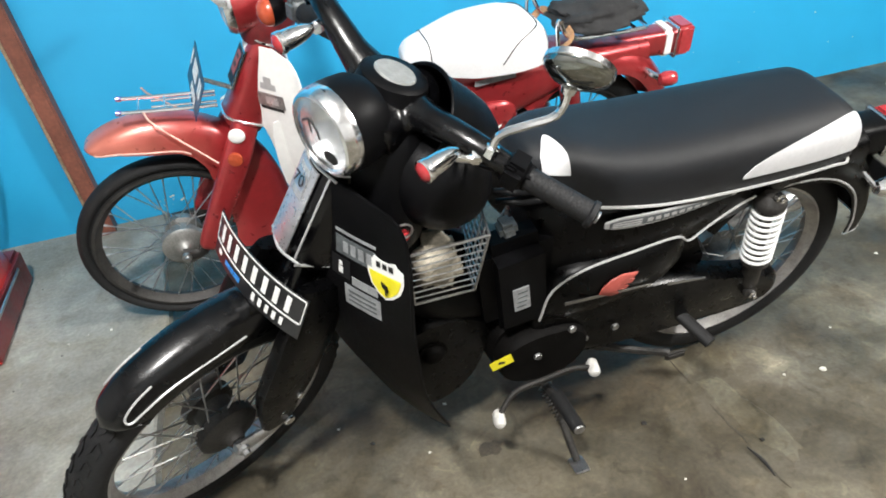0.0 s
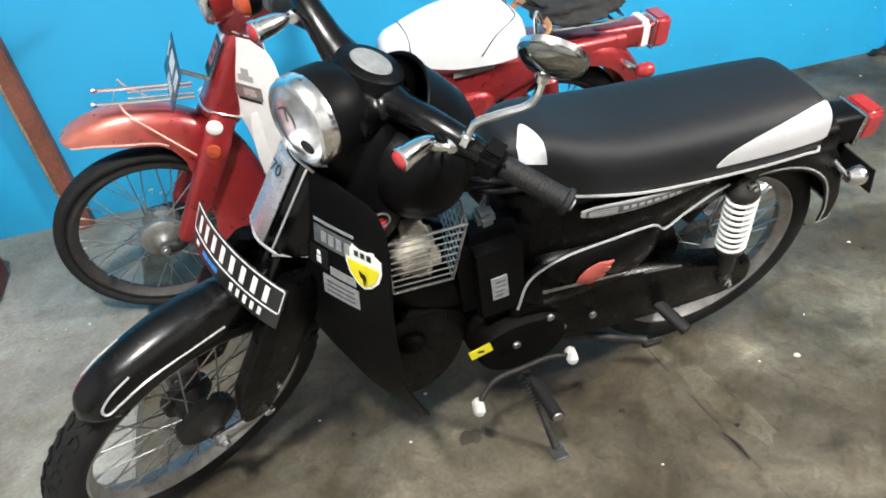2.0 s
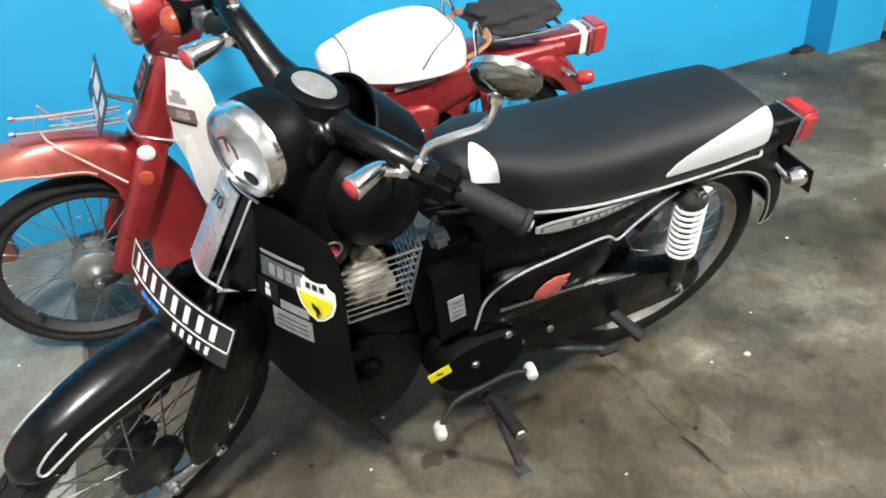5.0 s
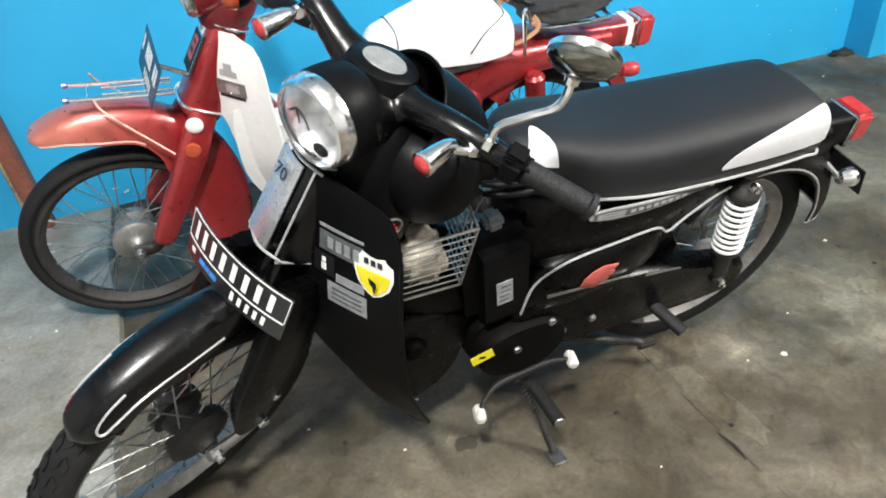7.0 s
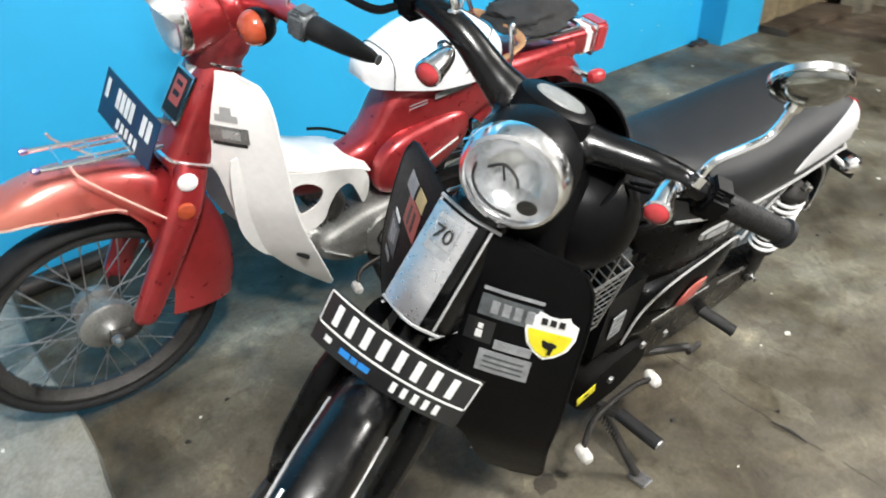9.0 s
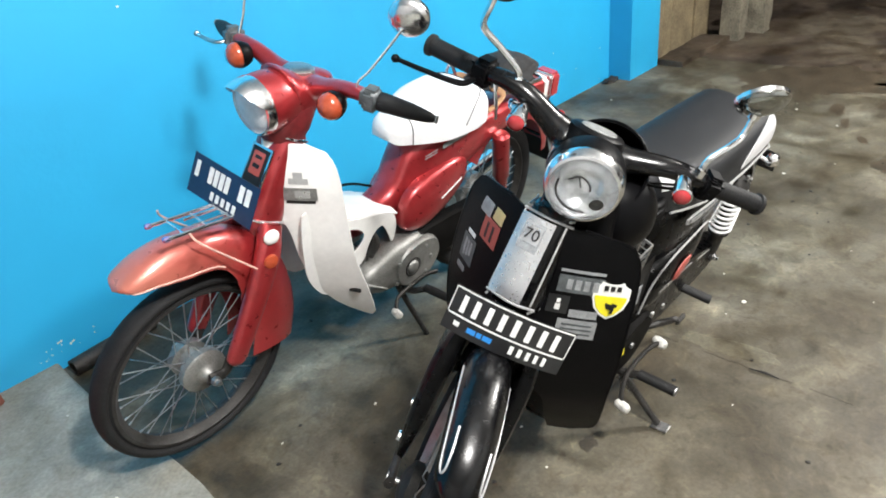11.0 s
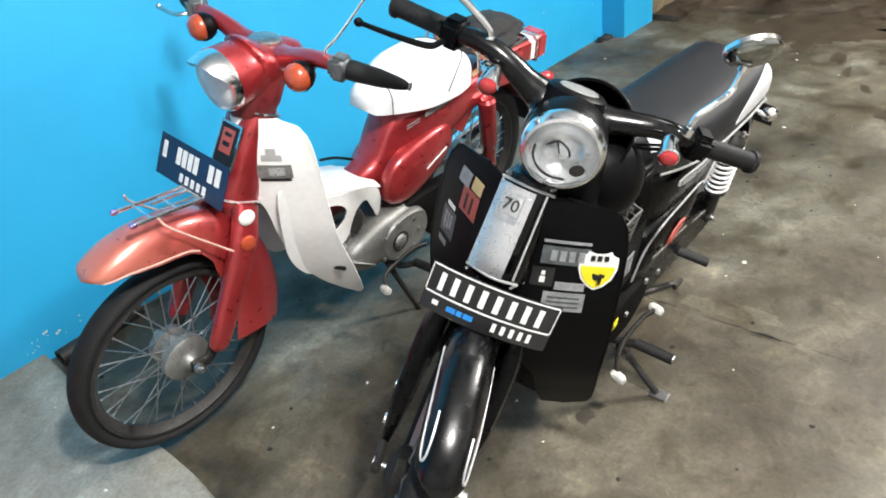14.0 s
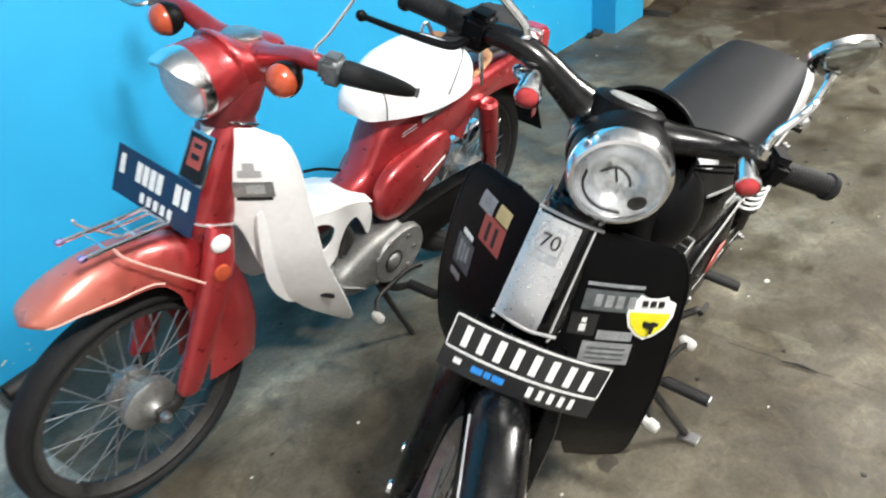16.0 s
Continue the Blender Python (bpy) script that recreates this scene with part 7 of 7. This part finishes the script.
def floor_litter():
    """Pale flecks and dark crumbs strewn over the floor."""
    rnd = random.Random(11)
    for name, mat, label, count, size in (("paint_flecks", "fleck", "pale paint flecks strewn on the concrete floor", 60, 0.006), ("dirt_crumbs", "dark", "dark dirt crumbs strewn on the floor", 70, 0.006)):
        bm = bmesh.new()
        for _ in range(count):
            x, y = rnd.uniform(-0.9, 3.6), rnd.uniform(0.6, 2.6)
            z = 0.033 if x < -0.18 else 0.001
            s = size * rnd.uniform(0.4, 1.5)
            n = rnd.randint(4, 6)
            a0 = rnd.uniform(0, 6)
            ring = [(x + s * rnd.uniform(0.6, 1.2) * math.cos(a0 + 2 * math.pi * i / n), y + s * rnd.uniform(0.6, 1.2) * math.sin(a0 + 2 * math.pi * i / n)) for i in range(n)]
            loft(bm, [[(u, v, z) for u, v in ring], [(x + (u - x) * 0.7, y + (v - y) * 0.7, z + s * 0.35) for u, v in ring]])
        tagged(part(name, bm, mat, smooth=0), label, "litter", kind="stuff")


floor_litter()


def floor_mark(name, centre, size, angle, mat, label, category, seed, height=0.0012, n=40):
    """A thin patch of uneven outline on the floor."""
    bm = bmesh.new()
    ring = []
    for i in range(n):
        a = 2 * math.pi * i / n
        d = Vector((math.cos(a), math.sin(a), 0))
        k = 1 + 0.35 * noise.noise(d * 1.4 + Vector((seed, 0, 0))) + 0.3 * noise.noise(d * 4 + Vector((0, seed, 0))) + 0.16 * noise.noise(d * 11 + Vector((0, 0, seed)))
        u, v = size[0] * k * d.x, size[1] * k * d.y
        c, s = math.cos(angle), math.sin(angle)
        ring.append((centre[0] + u * c - v * s, centre[1] + u * s + v * c))
    loft(bm, [[(x, y, 0.0002) for x, y in ring], [(centre[0] + (x - centre[0]) * 0.93, centre[1] + (y - centre[1]) * 0.93, height) for x, y in ring]])
    return tagged(part(name, bm, mat, smooth=0), label, category, kind="stuff")


floor_mark("cement_smear", (1.16, 1.09), (0.045, 0.15), 0.12, "cement", "pale cement smear along the floor crack", "smear", 3)
floor_mark("cement_smear", (1.84, 1.275), (0.045, 0.04), 0.3, "cement", "pale round cement spot on the floor", "smear", 9)
for x, y, a, b, turn, seed in ((3.93, 1.66, 0.3, 0.42, 0.3, 21), (3.98, 0.85, 0.26, 0.5, 0.1, 22), (3.58, 1.64, 0.1, 0.05, 0.5, 23), (3.45, 1.42, 0.1, 0.035, 0.3, 24), (3.62, 1.2, 0.12, 0.06, -0.2, 25), (3.25, 1.33, 0.07, 0.022, 0.2, 26), (3.05, 1.2, 0.06, 0.02, 0.5, 27),
                             (2.78, 1.05, 0.08, 0.045, 0.2, 28), (3.5, 2.13, 0.16, 0.03, 0.6, 29), (3.1, 0.62, 0.14, 0.07, 0.4, 30), (2.45, 0.75, 0.09, 0.05, 0.9, 31), (3.55, 0.5, 0.2, 0.09, 0.2, 32)):
    floor_mark("wet_stain", (x, y), (a, b), turn, "wet", "damp brown stain on the concrete floor", "stain", seed, 0.0009, 90)
floor_mark("dark_spot", (0.577, 1.233), (0.026, 0.024), 0.0, "dark_mark", "small round dark spot on the floor", "stain", 5, 0.0008, 24)


def floor_crack():
    """An open joint across the floor, in broken stretches."""
    bm = bmesh.new()
    rnd = random.Random(21)
    y = 1.46
    while y > -1.2:
        ln = rnd.uniform(0.05, 0.16)
        w = rnd.uniform(0.0012, 0.0035)
        m = 7
        left, right = [], []
        for i in range(m + 1):
            t = i / m
            x = 1.104 + 0.008 * noise.noise(Vector((0, (y - ln * t) * 5, 3))) + 0.003 * noise.noise(Vector((0, (y - ln * t) * 30, 7)))
            k = w * math.sin(math.pi * (0.06 + 0.88 * t))
            left.append((x - k, y - ln * t))
            right.append((x + k, y - ln * t))
        ring = left + right[::-1]
        loft(bm, [[(a, b, 0.0002) for a, b in ring], [(a, b, 0.0009) for a, b in ring]])
        y -= ln + rnd.uniform(0.01, 0.09)
    tagged(part("floor_crack", bm, "dark_mark", smooth=0), "thin broken dark crack across the concrete floor", "crack", kind="stuff")


floor_crack()


def wood_splinter():
    bm = bmesh.new()
    sweep(bm, [(1.092, 1.01, 0.006), (1.098, 0.965, 0.0065), (1.094, 0.925, 0.005)], [0.002, 0.005, 0.0015], 7, 4, 0.8)
    tagged(part("wood_splinter", bm, "dark"), "small dark wood splinter lying on the floor", "splinter")


wood_splinter()


def wall_flecks():
    """Chips where bare plaster shows through the blue paint."""
    rnd = random.Random(31)
    bm = bmesh.new()
    spots = [(2.5, 0.38), (2.57, 0.11), (2.45, 0.16), (0.41, 1.07), (1.1, 0.17)]
    spots += [(rnd.uniform(-0.2, 0.0), rnd.uniform(0.055, 0.1)) for _ in range(16)] + [(rnd.uniform(0.0, 3.4), rnd.uniform(0.01, 0.5) ** 1.6) for _ in range(22)]
    for x, z in spots:
        s = rnd.uniform(0.002, 0.006)
        a0 = rnd.uniform(0, 6)
        ring = [(x + s * rnd.uniform(0.5, 1.3) * math.cos(a0 + 1.05 * i), z + s * rnd.uniform(0.4, 1.1) * math.sin(a0 + 1.05 * i)) for i in range(6)]
        loft(bm, [[(u, WALL_Y - 0.0002, v) for u, v in ring], [(u, WALL_Y - 0.0008, v) for u, v in ring]])
    tagged(part("wall_flecks", bm, "fleck", smooth=0), "small pale chips in the blue wall paint", "chips", kind="stuff")


wall_flecks()
lump("dirt_heap", (3.43, 2.775, 0.004), (0.055, 0.03, 0.028), "dark", "small dark heap of dirt in the wall corner", "dirt", 12, 0.5)


# Fixture out of view, added at each lamp; the right one is invented.
def bulb_fixture(x, y, z):
    root = new("unseen_lamp")
    tagged(root, "unseen globe bulb lamp added on a white flex", "lamp", "ceiling lamps")
    bm = bmesh.new()
    lathe(bm, [(0.0, 0.0), (0.055, 0.0), (0.055, -0.012), (0.024, -0.02), (0.022, -0.06), (0.0, -0.06)], (0, 0, 0), (0, 0, 1), 24)
    part("holder", bm, "white", root, "white plastic holder")
    bm = bmesh.new()
    lathe(bm, [(0.016, -0.06), (0.03, -0.075), (0.038, -0.1), (0.03, -0.128), (0.012, -0.138), (0.0, -0.139)], (0, 0, 0), (0, 0, 1), 24)
    part("bulb", bm, "tube", root, "glowing white bulb")
    bm = bmesh.new()
    rod(bm, (0, 0, CEIL - z - 0.16), (0, 0, -0.004), 0.003, 6)
    part("flex", bm, "white", root, "white hanging flex")
    root.location = (x, y, z + 0.16)


for bulb_place in BULBS:
    bulb_fixture(*bulb_place)
